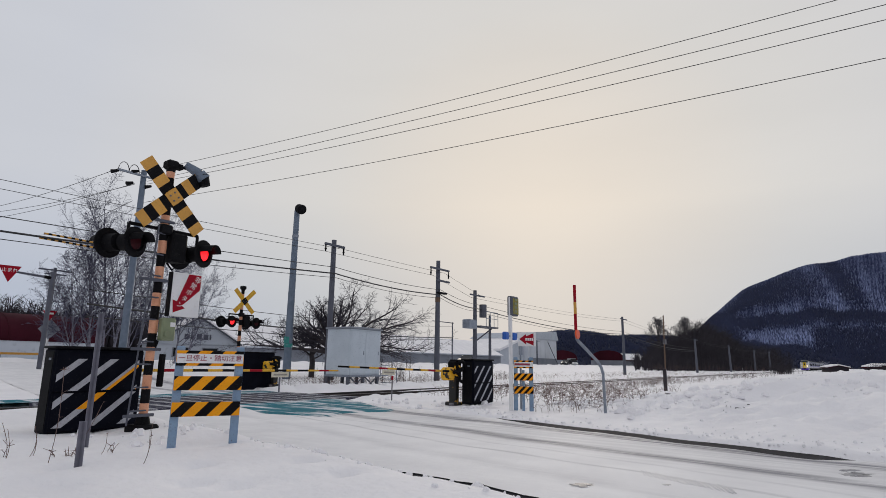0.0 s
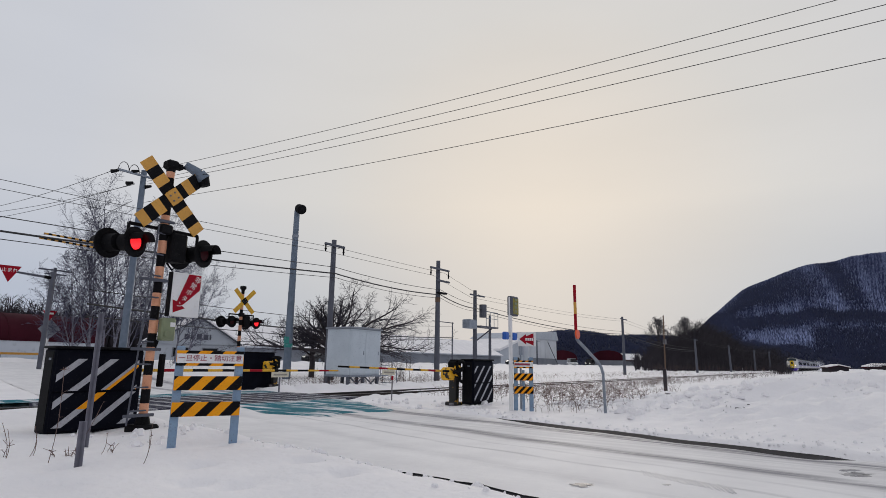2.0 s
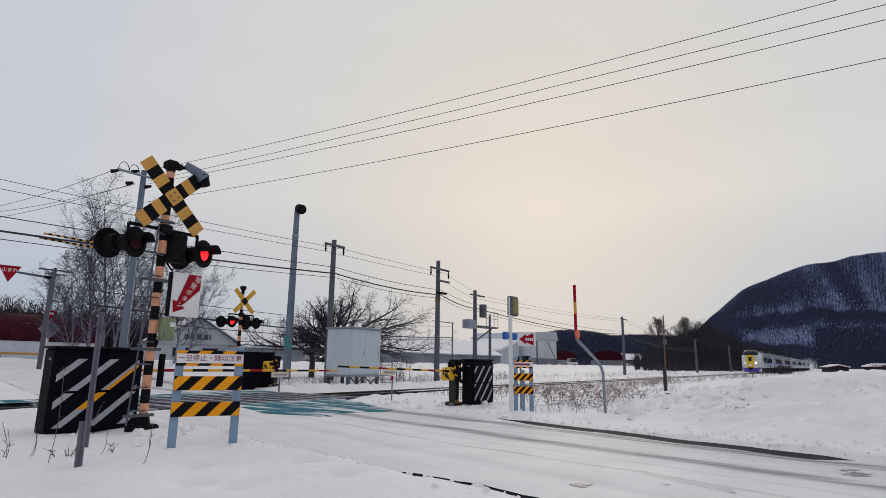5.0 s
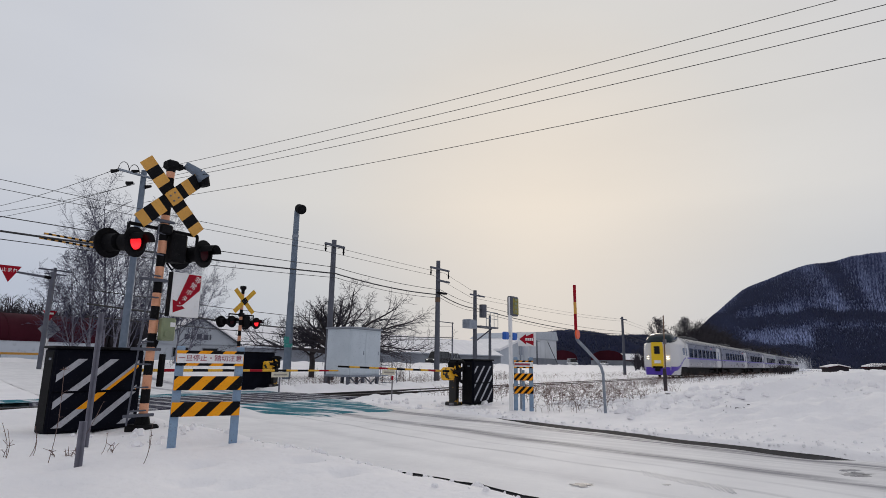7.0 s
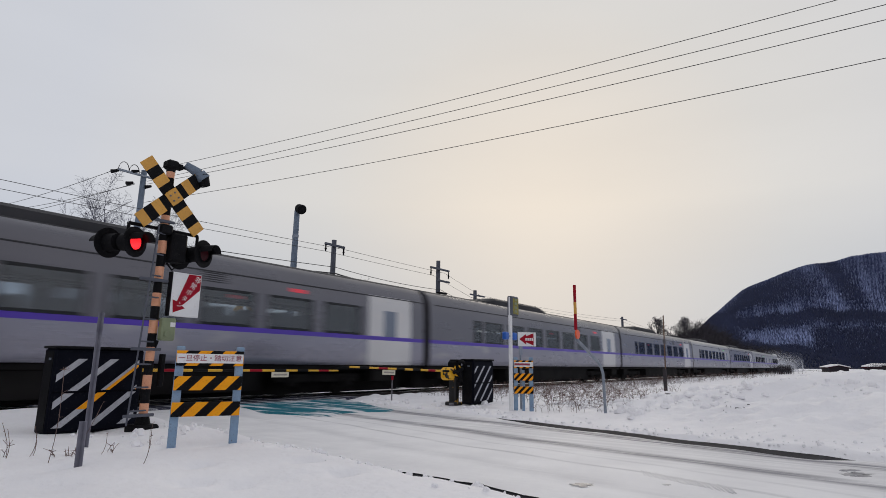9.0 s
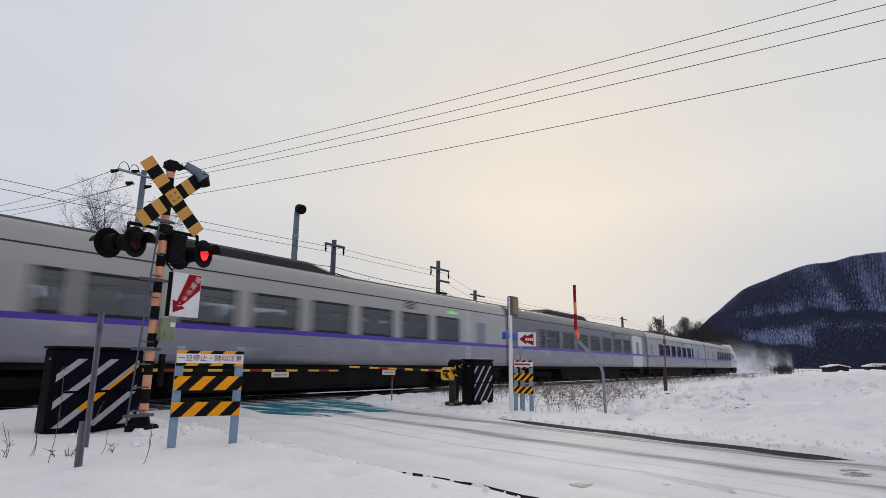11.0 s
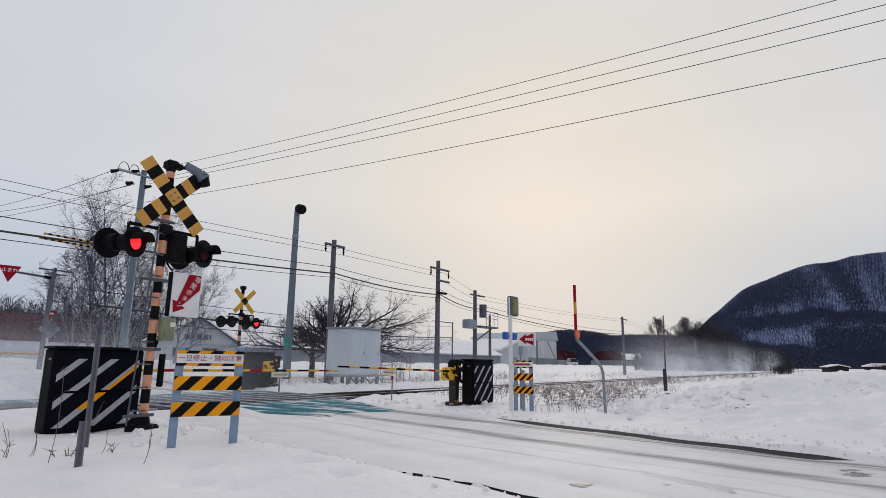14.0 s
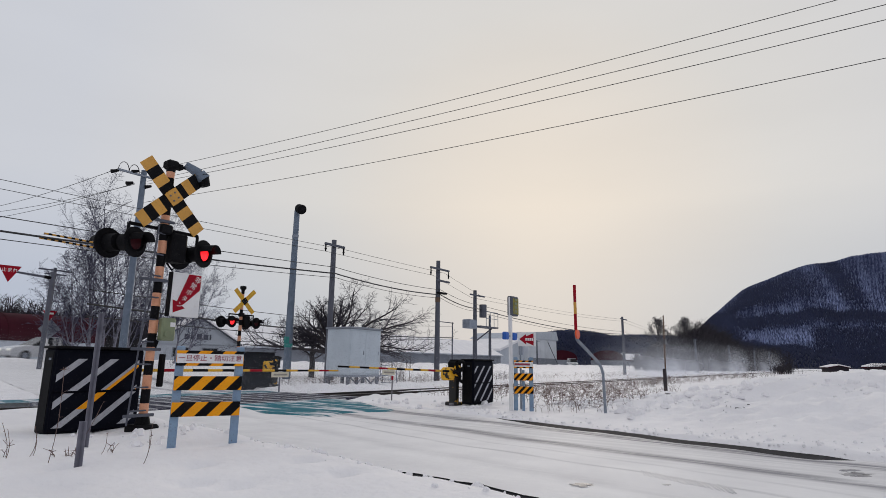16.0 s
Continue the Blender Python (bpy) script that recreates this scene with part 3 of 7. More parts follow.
def crossing_deck():
    """Rubber panels between and beside the rails, and teal-painted approaches."""
    deck = tagged(new("crossing_deck"), "rubber and concrete level crossing deck, snow in its joints", "crossing", kind="structure")
    bands = [(TRACK_Y - 1.75, TRACK_Y - 1.18), (TRACK_Y - 1.16, TRACK_Y - 0.60), (TRACK_Y - 0.43, TRACK_Y - 0.01), (TRACK_Y + 0.01, TRACK_Y + 0.43), (TRACK_Y + 0.60, TRACK_Y + 1.16), (TRACK_Y + 1.18, TRACK_Y + 1.75)]
    for y0, y1 in bands:
        me = None
        for k in range(12):
            if me is None:
                me = Build().box(0.01, 0.59, 0, y1 - y0, -0.14, 0, c=0.012).mesh("deck_panel", [PANEL_SNOW])
            ob = new("deck_panel", me)
            ob.parent = deck
            ob.matrix_basis = pose(5.4 + 0.6 * k, y0, 0.004 + 0.003 * math.sin(5 * k + y0))
    for y0, y1, near in ((8.2, TRACK_Y - 1.78, 1), (TRACK_Y + 1.78, 16.4, 0)):
        ys = np.arange(y0, y1 + 0.07, 0.15)
        bb, cols = Build(), 30
        vs = []
        for y in ys:
            for u in np.linspace(0, 1, cols):
                e = 0.25 * float(ripple(np.array(u * 9.0), np.array(1.0), 21)) if (near and y < y0 + 0.2) else 0
                far = road_far(y) - 0.75 * float(smooth(11.0, 8.2, y))
                lo = 7.5 + 0.30 * max(0.0, y - 9.5) + 0.22 * float(ripple(np.array(y * 2.3), np.array(2.0), 22)) if near else road_near(y) - 2.6
                x = lo * (1 - u) + far * u
                vs.append((x, y + e, 0.006 - 0.016 * (abs(2 * u - 1) > 0.97 or (near and y < y0 + 0.1))))
        bb.add(vs, [(i * cols + k, i * cols + k + 1, (i + 1) * cols + k + 1, (i + 1) * cols + k) for i in range(len(ys) - 1) for k in range(cols - 1)], smooth=True)
        part("painted_approach", bb, TEAL_SNOW, deck, "teal paint worn under tracked snow")


crossing_deck()

# ---- train ----
CAR_LEN, HEAD_LEN, CAR_PITCH = 20.75, 21.9, 21.07


def section(x, w=1.0, top=0.0, n=1):
    """The body's outline at x, from the near sill over the roof to the far sill."""
    half = [(1.39, 0.91), (1.43, 1.10), (1.43, 1.68), (1.43, 1.80), (1.4293, 1.86), (1.425, 2.25), (1.4102, 2.62), (1.405, 2.75), (1.375, 3.08), (1.29, 3.33), (1.10, 3.51), (0.70, 3.64), (0.0, 3.70)]
    half = [(y * w, z + top * smooth(2.6, 3.6, z)) for y, z in half]
    return [(x, -y, float(z)) for y, z in half] + [(x, y, float(z)) for y, z in half[-2::-1]]


def side_panel(b, x0, x1, z0, z1, side, proud, thick=0.03, mat=0, c=0.01):
    """A flat panel on the car's side, following its lean."""
    def at(z):
        for (ya, za), (yb, zb) in zip(((1.43, 0.9), (1.43, 1.80), (1.425, 2.25), (1.405, 2.75), (1.375, 3.08)), ((1.43, 1.80), (1.425, 2.25), (1.405, 2.75), (1.375, 3.08), (1.29, 3.33))):
            if z <= zb:
                return ya + (yb - ya) * (z - za) / (zb - za)
        return 1.29
    ya, yb = at(z0), at(z1)
    lean = math.atan2(ya - yb, z1 - z0)
    m = Matrix.Translation((0, side * (ya + proud), z0)) @ Matrix.Rotation(side * lean, 4, "X")
    lo, hi = (-thick, 0) if side > 0 else (0, thick)
    b.box(x0, x1, lo, hi, 0, (z1 - z0) / math.cos(lean), m, c, mat)


def bogie(car, x):
    bg = part("bogie", Build().box(-1.55, 1.55, -1.0, -0.88, 0.42, 0.66, c=0.03).box(-1.55, 1.55, 0.88, 1.0, 0.42, 0.66, c=0.03).box(-0.3, 0.3, -0.9, 0.9, 0.45, 0.75, c=0.03).box(-1.2, -0.9, -1.08, -0.86, 0.3, 0.55, c=0.03).box(0.9, 1.2, -1.08, -0.86, 0.3, 0.55, c=0.03), UNDER, car, m=pose(x, 0, 0))
    wheel = None
    for dx in (-1.05, 1.05):
        for sy in (-1, 1):
            if wheel is None:
                wb = Build().tube([(0, -0.065, 0), (0, 0.065, 0)], 0.405, 20)
                wb.tube([(0, -0.08, 0), (0, 0.08, 0)], 0.14, 12)
                wheel = wb.mesh("wheel", [UNDER])
            ob = new("wheel", wheel)
            ob.parent = bg
            ob.matrix_basis = pose(dx, sy * 0.565, 0.405)


def rail_car(label, upper, nose, seed, length, bays, blinds, doors, white, led):
    rng = random.Random(seed)
    car = thing("rail_car", pose(0, 0, 0), label, "train car", "cars of the express train")
    x_in, x0 = (4.6 if nose else 0.0), bays[0][0]
    # body shell with open window bays: pale ends, grey above the stripe, silver below
    b = Build()
    xs = sorted({x_in, length, *white, *[q for bay in bays for q in bay]})
    b.loft([section(x) for x in xs], smooth=True)
    keep = []
    for fi, f in enumerate(b.f):
        cx = sum(b.v[i][0] for i in f) / len(f)
        cz = sum(b.v[i][2] for i in f) / len(f)
        b.sm[fi] = len(f) == 4
        if cz > 3.2:
            b.mi[fi] = 3 if cz > 3.47 else 4
        elif white[0] < cx < white[1] or (nose and cx < white[2]):
            b.mi[fi] = 2
        else:
            b.mi[fi] = 1 if cz < 1.72 else 0
        keep.append(not (len(f) == 4 and 1.86 < cz < 2.62 and any(p < cx < q for p, q in bays)))
    b.f, b.mi, b.sm = [[v for v, k in zip(o, keep) if k] for o in (b.f, b.mi, b.sm)]
    part("body", b, [upper, TRAIN_LOW, TRAIN_WHITE, ROOFGREY, upper], car)
    part("floor", Build().box(x_in + 0.1, length - 0.1, -1.36, 1.36, 1.0, 1.12), SEAT, car)
    bench = Build().prism([(0, 0.0), (0.5, 0.0), (0.5, 0.42), (0.17, 0.45), (0.15, 1.16), (0, 1.16)], 0, 0.96).mesh("seat", [SEAT])
    for k in range(int((bays[-1][1] - x0) / 0.94)):
        for y in (-1.28, 0.32):
            ob = new("seat", bench)
            ob.parent = car
            ob.matrix_basis = pose(x0 + 0.94 * k, y, 1.12)
    for y in (-1.34, 0.95):
        part("luggage_rack", Build().box(x0, bays[-1][1], y, y + 0.39, 2.68, 2.74), SEAT, car)
    for side in (-1, 1):
        s = Build()
        side_panel(s, x_in, length - 0.02, 1.68, 1.80, side, 0.004, 0.02, c=0.002)
        part("stripe", s, PURPLE, car, "purple waist stripe")
        cache = {}
        for p, q in bays:
            wid = round(q - p, 2)
            if wid not in cache:
                pane, frame_ = Build(), Build()
                side_panel(pane, 0, wid, 1.86, 2.62, side, -0.012, 0.008, c=0.0)
                for xa, xb, za, zb in ((-0.05, wid + 0.05, 1.80, 1.865), (-0.05, wid + 0.05, 2.615, 2.68), (-0.05, 0.012, 1.865, 2.615), (wid - 0.012, wid + 0.05, 1.865, 2.615)):
                    side_panel(frame_, xa, xb, za, zb, side, 0.006, 0.03, c=0.004)
                cache[wid] = pane.mesh("window", [PANE]), frame_.mesh("window_frame", [GLASS])
            ob = new("window", cache[wid][0])
            ob.parent = car
            ob.matrix_basis = pose(p, 0, 0)
            of = new("window_frame", cache[wid][1])
            of.parent = ob
        for p, q in blinds:
            g = Build()
            side_panel(g, p, q, 1.86, 2.60, side, 0.006, 0.02, c=0.01)
            part("small_window", g, DOOR_PANE, car, "small blue-grey window")
        for xd in doors:
            d = Build()
            side_panel(d, xd, xd + 1.0, 1.0, 2.95, side, 0.005, 0.03, c=0.01)
            door = part("door", d, TRAIN_WHITE if upper is TRAIN_UP else upper, car, "sliding door")
            g = Build()
            side_panel(g, xd + 0.2, xd + 0.82, 1.80, 2.62, side, 0.012, 0.02, c=0.01)
            part("pane", g, DOOR_PANE, door, "blue-grey door pane")
        sg = Build()
        side_panel(sg, led, led + 0.55, 2.82, 2.92, side, 0.006, 0.02, c=0.004)
        part("destination_sign", sg, GREEN_LED if seed > 3 else RED_LED, car, "lit destination display")
        v = Build()
        for k in range(5):
            side_panel(v, led - 2.6, led - 1.95, 2.80 + 0.05 * k, 2.825 + 0.05 * k, side, 0.006, 0.02, c=0.002)
        part("vent", v, ROOFGREY, car)
        gut = Build()
        side_panel(gut, x_in + 0.3, length - 0.05, 3.04, 3.07, side, 0.012, 0.03, c=0.004)
        part("rain_gutter", gut, ROOFGREY, car)
    # underfloor gear, with black filler standing in for the shade below
    u = Build()
    u.box(x_in, length - 0.1, -1.30, 1.30, 0.78, 0.905, c=0.02)
    for xa, xb in ((6.4, 8.0), (8.3, 9.9), (10.3, 12.4), (12.8, 13.9)):
        d = rng.uniform(0.0, 0.15)
        u.box(xa, xb, -1.26 + d, 1.26 - d, 0.28 + rng.uniform(0, 0.12), 0.79, c=0.03)
    # plain black boxes added to block light and darken the space under the car
    u.box(x_in + 0.3, length - 0.1, -0.48, 0.48, 0.10, 0.80, c=0.02)
    u.box(5.9, 15.3, -1.22, 1.22, 0.24, 0.79, c=0.02)
    for xa in (0.9 if not nose else 5.4, 19.6):
        u.box(xa, xa + 0.9, -1.2, 1.2, 0.42, 0.79, c=0.02)
    part("underframe", u, UNDER, car)
    bogie(car, 3.6)
    bogie(car, 17.6)
    # roof gear
    rg = Build()
    xa = 7.0 if nose else 5.0
    rg.loft([[(x, -w, 3.55), (x, -w, 3.62 + h * 0.6), (x, -w * 0.75, 3.62 + h), (x, w * 0.75, 3.62 + h), (x, w, 3.62 + h * 0.6), (x, w, 3.55)] for x, w, h in ((xa, 0.75, 0.08), (xa + 0.6, 0.85, 0.26), (xa + 5.2, 0.85, 0.26), (xa + 6.0, 0.75, 0.06))], smooth=False)
    part("roof_unit", rg, ROOFGREY, car)
    # gangway bellows
    gb = Build()
    for k in range(4 if not nose else 5):
        gb.box(length + 0.09 * k, length + 0.06 + 0.09 * k, -1.05, 1.05, 0.85, 3.25, c=0.02)
    if not nose or seed == 0:
        part("gangway", gb, UNDER, car, "black gangway bellows")
    if nose:
        cab(car, seed == 6)
    return car


def cab(car, plain):
    """The rounded white cab with its yellow front, high glazing and sweeping purple skirt."""
    xs = [0.0, 0.06, 0.16, 0.34, 0.6, 1.0, 1.5, 2.1, 2.8, 3.6, 4.6]
    zs = [0.24, 0.40, 0.60, 0.80, 0.95, 1.10, 1.25, 1.40, 1.55, 1.68, 1.80, 2.1, 2.4, 2.7, 2.9]

    def width(x, z):
        w = 1.43 * (1 - (1 - min(1, x / 1.7)) ** 2.6 * 0.26)
        w -= 0.06 * smooth(1.8, 3.2, z)
        return w - 0.10 * smooth(0.9, 0.2, z)

    def bulge(x, z):
        return x + 0.30 * (1 - x / 4.6) ** 6 * smooth(1.9, 3.1, z) + 0.10 * (1 - x / 4.6) ** 6 * smooth(0.9, 0.2, z)

    rings = []
    for x in xs:
        lift = 3.0 + 0.70 * (1 - (1 - x / 4.6) ** 1.9)
        near = [(bulge(x, z), -width(x, z), z) for z in zs]
        crown = [(bulge(x, lift), -width(x, 2.9) * k, 2.9 + (lift - 2.9) * (1 - k ** 3.0)) for k in (0.97, 0.9, 0.75, 0.5, 0.25, 0.0)]
        half = near + crown
        rings.append([(a, float(y), float(z)) for a, y, z in half] + [(a, float(-y), float(z)) for a, y, z in half[-2::-1]])
    b = Build()
    n = len(rings[0])
    b.loft(rings, smooth=True, closed=False, caps=False)
    b.add(rings[0], [tuple(range(n - 1, -1, -1))])
    for fi, f in enumerate(b.f):
        c = [sum(b.v[i][q] for i in f) / len(f) for q in range(3)]
        if len(f) == 4 and c[0] > (0.0 if plain else 2.3) and c[2] < 0.9:
            b.mi[fi] = 1
    part("cab_shell", b, [TRAIN_WHITE, UNDER], car, "white rounded cab")
    for side in (-1, 1):
        vs, cols = [], 8
        sx = [0.0, 0.05, 0.12, 0.22, 0.36, 0.5, 0.7] + [0.9 + 0.2 * k for k in range(19)]
        for x in sx:
            zu = 1.80 if plain else 0.97 + 0.83 * float(smooth(0.9, 4.1, x))
            zl = 1.68 if plain else min(zu - 0.12 - 0.10 * max(0.0, 1 - x / 3.5), 0.24 + 0.38 * float(smooth(0.0, 0.6, x)) + 1.06 * float(smooth(0.6, 3.7, x)))
            for k in range(cols):
                z = zl + (zu - zl) * k / (cols - 1)
                vs.append((float(bulge(x, z)) - 0.006 * (1 - min(1, x)), side * (float(width(x, z)) + 0.007), z))
        fs = [(i * cols + k, i * cols + k + 1, (i + 1) * cols + k + 1, (i + 1) * cols + k) for i in range(len(sx) - 1) for k in range(cols - 1)]
        part("purple_sweep", Build().add(vs, fs if side > 0 else [q[::-1] for q in fs], smooth=True), PURPLE, car, "purple waist band" if plain else "purple band sweeping up from the skirt")
    fr = Build().box(-0.06, 0.04, -1.02, 1.02, 0.26, 0.92, c=0.04)
    part("front_skirt", fr, UNDER if plain else PURPLE, car, "dark end skirt" if plain else "purple front skirt")
    y = Build().prism([(-0.50, 0.86), (0.50, 0.86), (0.50, 2.6), (0.44, 3.02), (-0.44, 3.02), (-0.50, 2.6)], -0.06, 0.1, pose(-0.03, 0, 0, 0, 0, -90))
    front = part("front_panel", y, TRAIN_YEL, car, "bright yellow front panel with a gangway door")
    part("door_window", Build().box(-0.115, -0.06, -0.24, 0.24, 2.02, 2.68, c=0.02), GLASS, front)
    # route plate in white paint, without any glow
    part("route_display", Build().box(-0.115, -0.06, -0.27, 0.27, 1.22, 1.48, c=0.02), WHITE, front, "plain white route plate")
    part("coupler", Build().box(-0.30, 0.2, -0.2, 0.2, 0.56, 0.84, c=0.05).box(-0.13, 0.0, -0.42, 0.42, 0.80, 0.98, c=0.03), UNDER, car, "black coupler")
    # high cab glazing
    rg = []
    for x, w, z0, z1 in ((0.36, 0.80, 2.86, 3.12), (0.55, 1.0, 2.90, 3.42), (0.95, 1.12, 2.95, 3.72), (1.6, 1.14, 3.05, 3.86), (2.4, 1.08, 3.2, 3.86), (3.2, 0.98, 3.38, 3.80), (3.9, 0.85, 3.55, 3.72)):
        rg.append([(x, -w, z0), (x, -w * 0.97, z0 + 0.55 * (z1 - z0)), (x, -w * 0.78, z0 + 0.9 * (z1 - z0)), (x, -0.3 * w, z1), (x, 0.3 * w, z1), (x, w * 0.78, z0 + 0.9 * (z1 - z0)), (x, w * 0.97, z0 + 0.55 * (z1 - z0)), (x, w, z0)])
    part("cab_glazing", Build().loft(rg, smooth=True), TRAIN_WHITE if plain else CABGLASS, car, "white roof fairing over the cab" if plain else "dark green high cab windscreen")
    part("roof_horn", Build().box(4.3, 4.9, -0.35, 0.35, 3.6, 3.92, c=0.06), ROOFGREY, car)
    for side in (-1, 1):
        for k, z in enumerate((1.80, 1.62)):
            hb = Build().box(-0.02, 0.16, -0.10, 0.10, -0.038, 0.038, c=0.015)
            part("headlight", hb, HEADLIGHT, car, "lit headlight", pose(0.02, side * 0.84, z, 0, 0, side * -12))
        part("cab_window", Build().box(3.15, 3.75, -0.015 if side < 0 else -0.03, 0.03 if side < 0 else 0.015, 2.0, 2.62, pose(0, side * 1.425, 0), c=0.01), DOOR_PANE, car)
        dr = part("cab_door", Build().box(4.0, 4.6, -0.02, 0.02, 1.0, 2.85, pose(0, side * 1.428, 0), c=0.008), TRAIN_WHITE, car)
        part("pane", Build().box(4.1, 4.5, -0.012, 0.012, 1.9, 2.62, pose(0, side * 1.446, 0), c=0.006), DOOR_PANE, dr)


TRAIN = []


def row_of(first, step, wide, count):
    return [(first + step * k, first + step * k + wide) for k in range(count)]


def build_train():
    std = [(2.95, 3.5)] + row_of(3.8, 1.96, 1.42, 7)
    head = rail_car("white and grey express head car with a yellow front", TRAIN_UP, True, 0, HEAD_LEN, row_of(5.65, 1.94, 1.42, 7), [], [19.6], (19.1, 21.2, 5.3), 16.0)
    mid = rail_car("grey and silver express car with a purple stripe", TRAIN_UP, False, 1, CAR_LEN, std, [], [18.1], (17.5, 19.75), 16.1)
    pale = rail_car("pale grey express car with a purple stripe", TRAIN_UP_LIGHT, False, 4, CAR_LEN, std, [], [18.1], (17.6, 17.7), 16.3)
    last = rail_car("pale grey express car with a small end window", TRAIN_UP_LIGHT, False, 5, CAR_LEN, row_of(3.2, 1.93, 1.38, 6) + [(14.78, 15.3)], [(0.85, 1.5)], [17.0], (20.0, 20.1), 13.5)
    tail = rail_car("pale express tail car with a rounded cab", TRAIN_UP_LIGHT, True, 6, CAR_LEN, row_of(4.85, 1.215, 0.86, 8), [(16.3, 17.2)], [18.95], (20.3, 20.4, 5.2), 14.5)
    twin = lambda ob: copy_thing(ob, pose(0, 0, 0))
    TRAIN.extend([(head, 0), (mid, 0), (twin(mid), 0), (pale, 0), (twin(mid), 0), (last, 0), (tail, 1)])


build_train()
SPEED, NOSE_AT_9 = 28.65, -6.03


def train_rows(n, flip):
    ts = [0.0, 1 / 30] + [0.5 * k for k in range(1, 32)] + [16 - 1 / 30, 16.0]
    at = 0.0 if n == 0 else HEAD_LEN + 0.4 + CAR_PITCH * (n - 1)
    x = lambda t: NOSE_AT_9 + at - SPEED * (t - 9.0)
    return [(t, pose(x(t) + (CAR_LEN if flip else 0), TRACK_Y, 0, 0, 0, 180 if flip else 0)) for t in ts]


# ---- crossing equipment ----
def gz(x, y):
    return float(ground_z(x, y))


def hazard_board(b, x0, x1, z0, z1, y, thick, pitch, mats=(0, 1), lean=1, phase=0.0, m=None):
    """A board with slanting stripes cut through its thickness: each stripe is its own slab, butted to the next."""
    h = z1 - z0
    x, k = x0 - h - pitch * 2 + phase, 0
    while x < x1:
        lo, hi = (x, x + pitch), (x + h * lean, x + h * lean + pitch)
        poly = [(lo[0], z0), (lo[1], z0), (hi[1], z1), (hi[0], z1)]
        poly = clip_x(clip_x(poly, x0, 1), x1, -1)
        if len(poly) > 2:
            b.prism(poly, y, y + thick, m, mats[k % 2])
        x += pitch
        k += 1
    return b


def clip_x(poly, edge, sign):
    out = []
    for i, p in enumerate(poly):
        q = poly[(i + 1) % len(poly)]
        a, c = sign * (p[0] - edge), sign * (q[0] - edge)
        if a >= 0:
            out.append(p)
        if a * c < 0:
            t = a / (a - c)
            out.append((edge, p[1] + t * (q[1] - p[1])))
    return out


def banded_pole(b, z0, z1, r, band, first=0, m=None, x=0.0, y=0.0):
    z, k = z0, first
    while z < z1 - 0.01:
        b.tube([(x, y, z), (x, y, min(z1, z + band))], r, 16, m, k % 2, caps=False)
        z += band
        k += 1
    return b


ROTORS = []


def signal_lamp(parent, name, m, facing, phase):
    """A flasher: backing disc, drum, hood and a turning two-faced lens."""
    head = part(name, Build().tube([(0, 0.015, 0), (0, 0.03, 0)], 0.205, 32).tube([(0, -0.02, 0), (0, 0.20, 0)], [0.125, 0.115], 24, caps=False).tube([(0, 0.20, 0), (0, 0.215, 0)], 0.115, 24), BLACK, parent, m=m @ pose(0, 0, 0, 0, 0, facing))
    hood = Build()
    n = 16
    ring = lambda y, r, drop: [(r * math.cos(a), y, r * math.sin(a) - drop) for a in [math.radians(5 + 170 * k / (n - 1)) for k in range(n)]]
    o, i = [ring(0.015, 0.128, 0), ring(-0.19, 0.125, 0.0)], [ring(-0.19, 0.120, 0.0), ring(0.015, 0.123, 0)]
    hood.loft(o + i + [o[0]], closed=False, caps=False)
    part("hood", hood, BLACK, head)
    lens = Build().tube([(0, -0.012, 0), (0, 0.0, 0)], [0.095, 0.108], 28).tube([(0, 0.0, 0), (0, 0.012, 0)], [0.108, 0.095], 28)
    for fi, f in enumerate(lens.f):
        lens.mi[fi] = 0 if sum(lens.v[q][1] for q in f) / len(f) < 0 else 1
    ob = part("lens", lens, [LAMP_RED, LAMP_DARK], head, "red flasher lens")
    if phase is not None:
        ROTORS.append((ob, phase))
    else:
        ob.matrix_basis = pose(0, 0.02, 0, 0, 0, 180)
    return head


def crossbuck(parent, m, size, banded=True):
    """Two crossed boards in black and yellow."""
    for k, ang in enumerate((45, -45)):
        b = Build()
        half, w, n = size / 2, size * (0.084 if banded else 0.07), 9
        seg = size / n
        for i in range(n):
            x0 = -half + i * seg
            b.box(x0, x0 + seg, -0.008, 0.008, -w, w, mat=i % 2 if banded else 0)
        b.weld = True
        part("board", b, [CROSS_YEL if banded else GATE_YEL, BLACK], parent, "yellow and black crossbuck board" if banded else "yellow crossbuck board", m @ pose(0, -0.02 * k, 0, 0, ang, 0))
    hub = Build().box(-0.10, 0.10, -0.036, -0.026, -0.10, 0.10, pose(0, 0, 0, 0, 45, 0))
    part("centre_plate", hub, CROSS_YEL if banded else BLACK, parent, m=m)
    for u, v in ((-0.06, 0), (0.06, 0), (0, -0.06), (0, 0.06)):
        part("bolt", Build().tube([(u, -0.046, v), (u, -0.037, v)], 0.014, 8), RUST, parent, m=m)


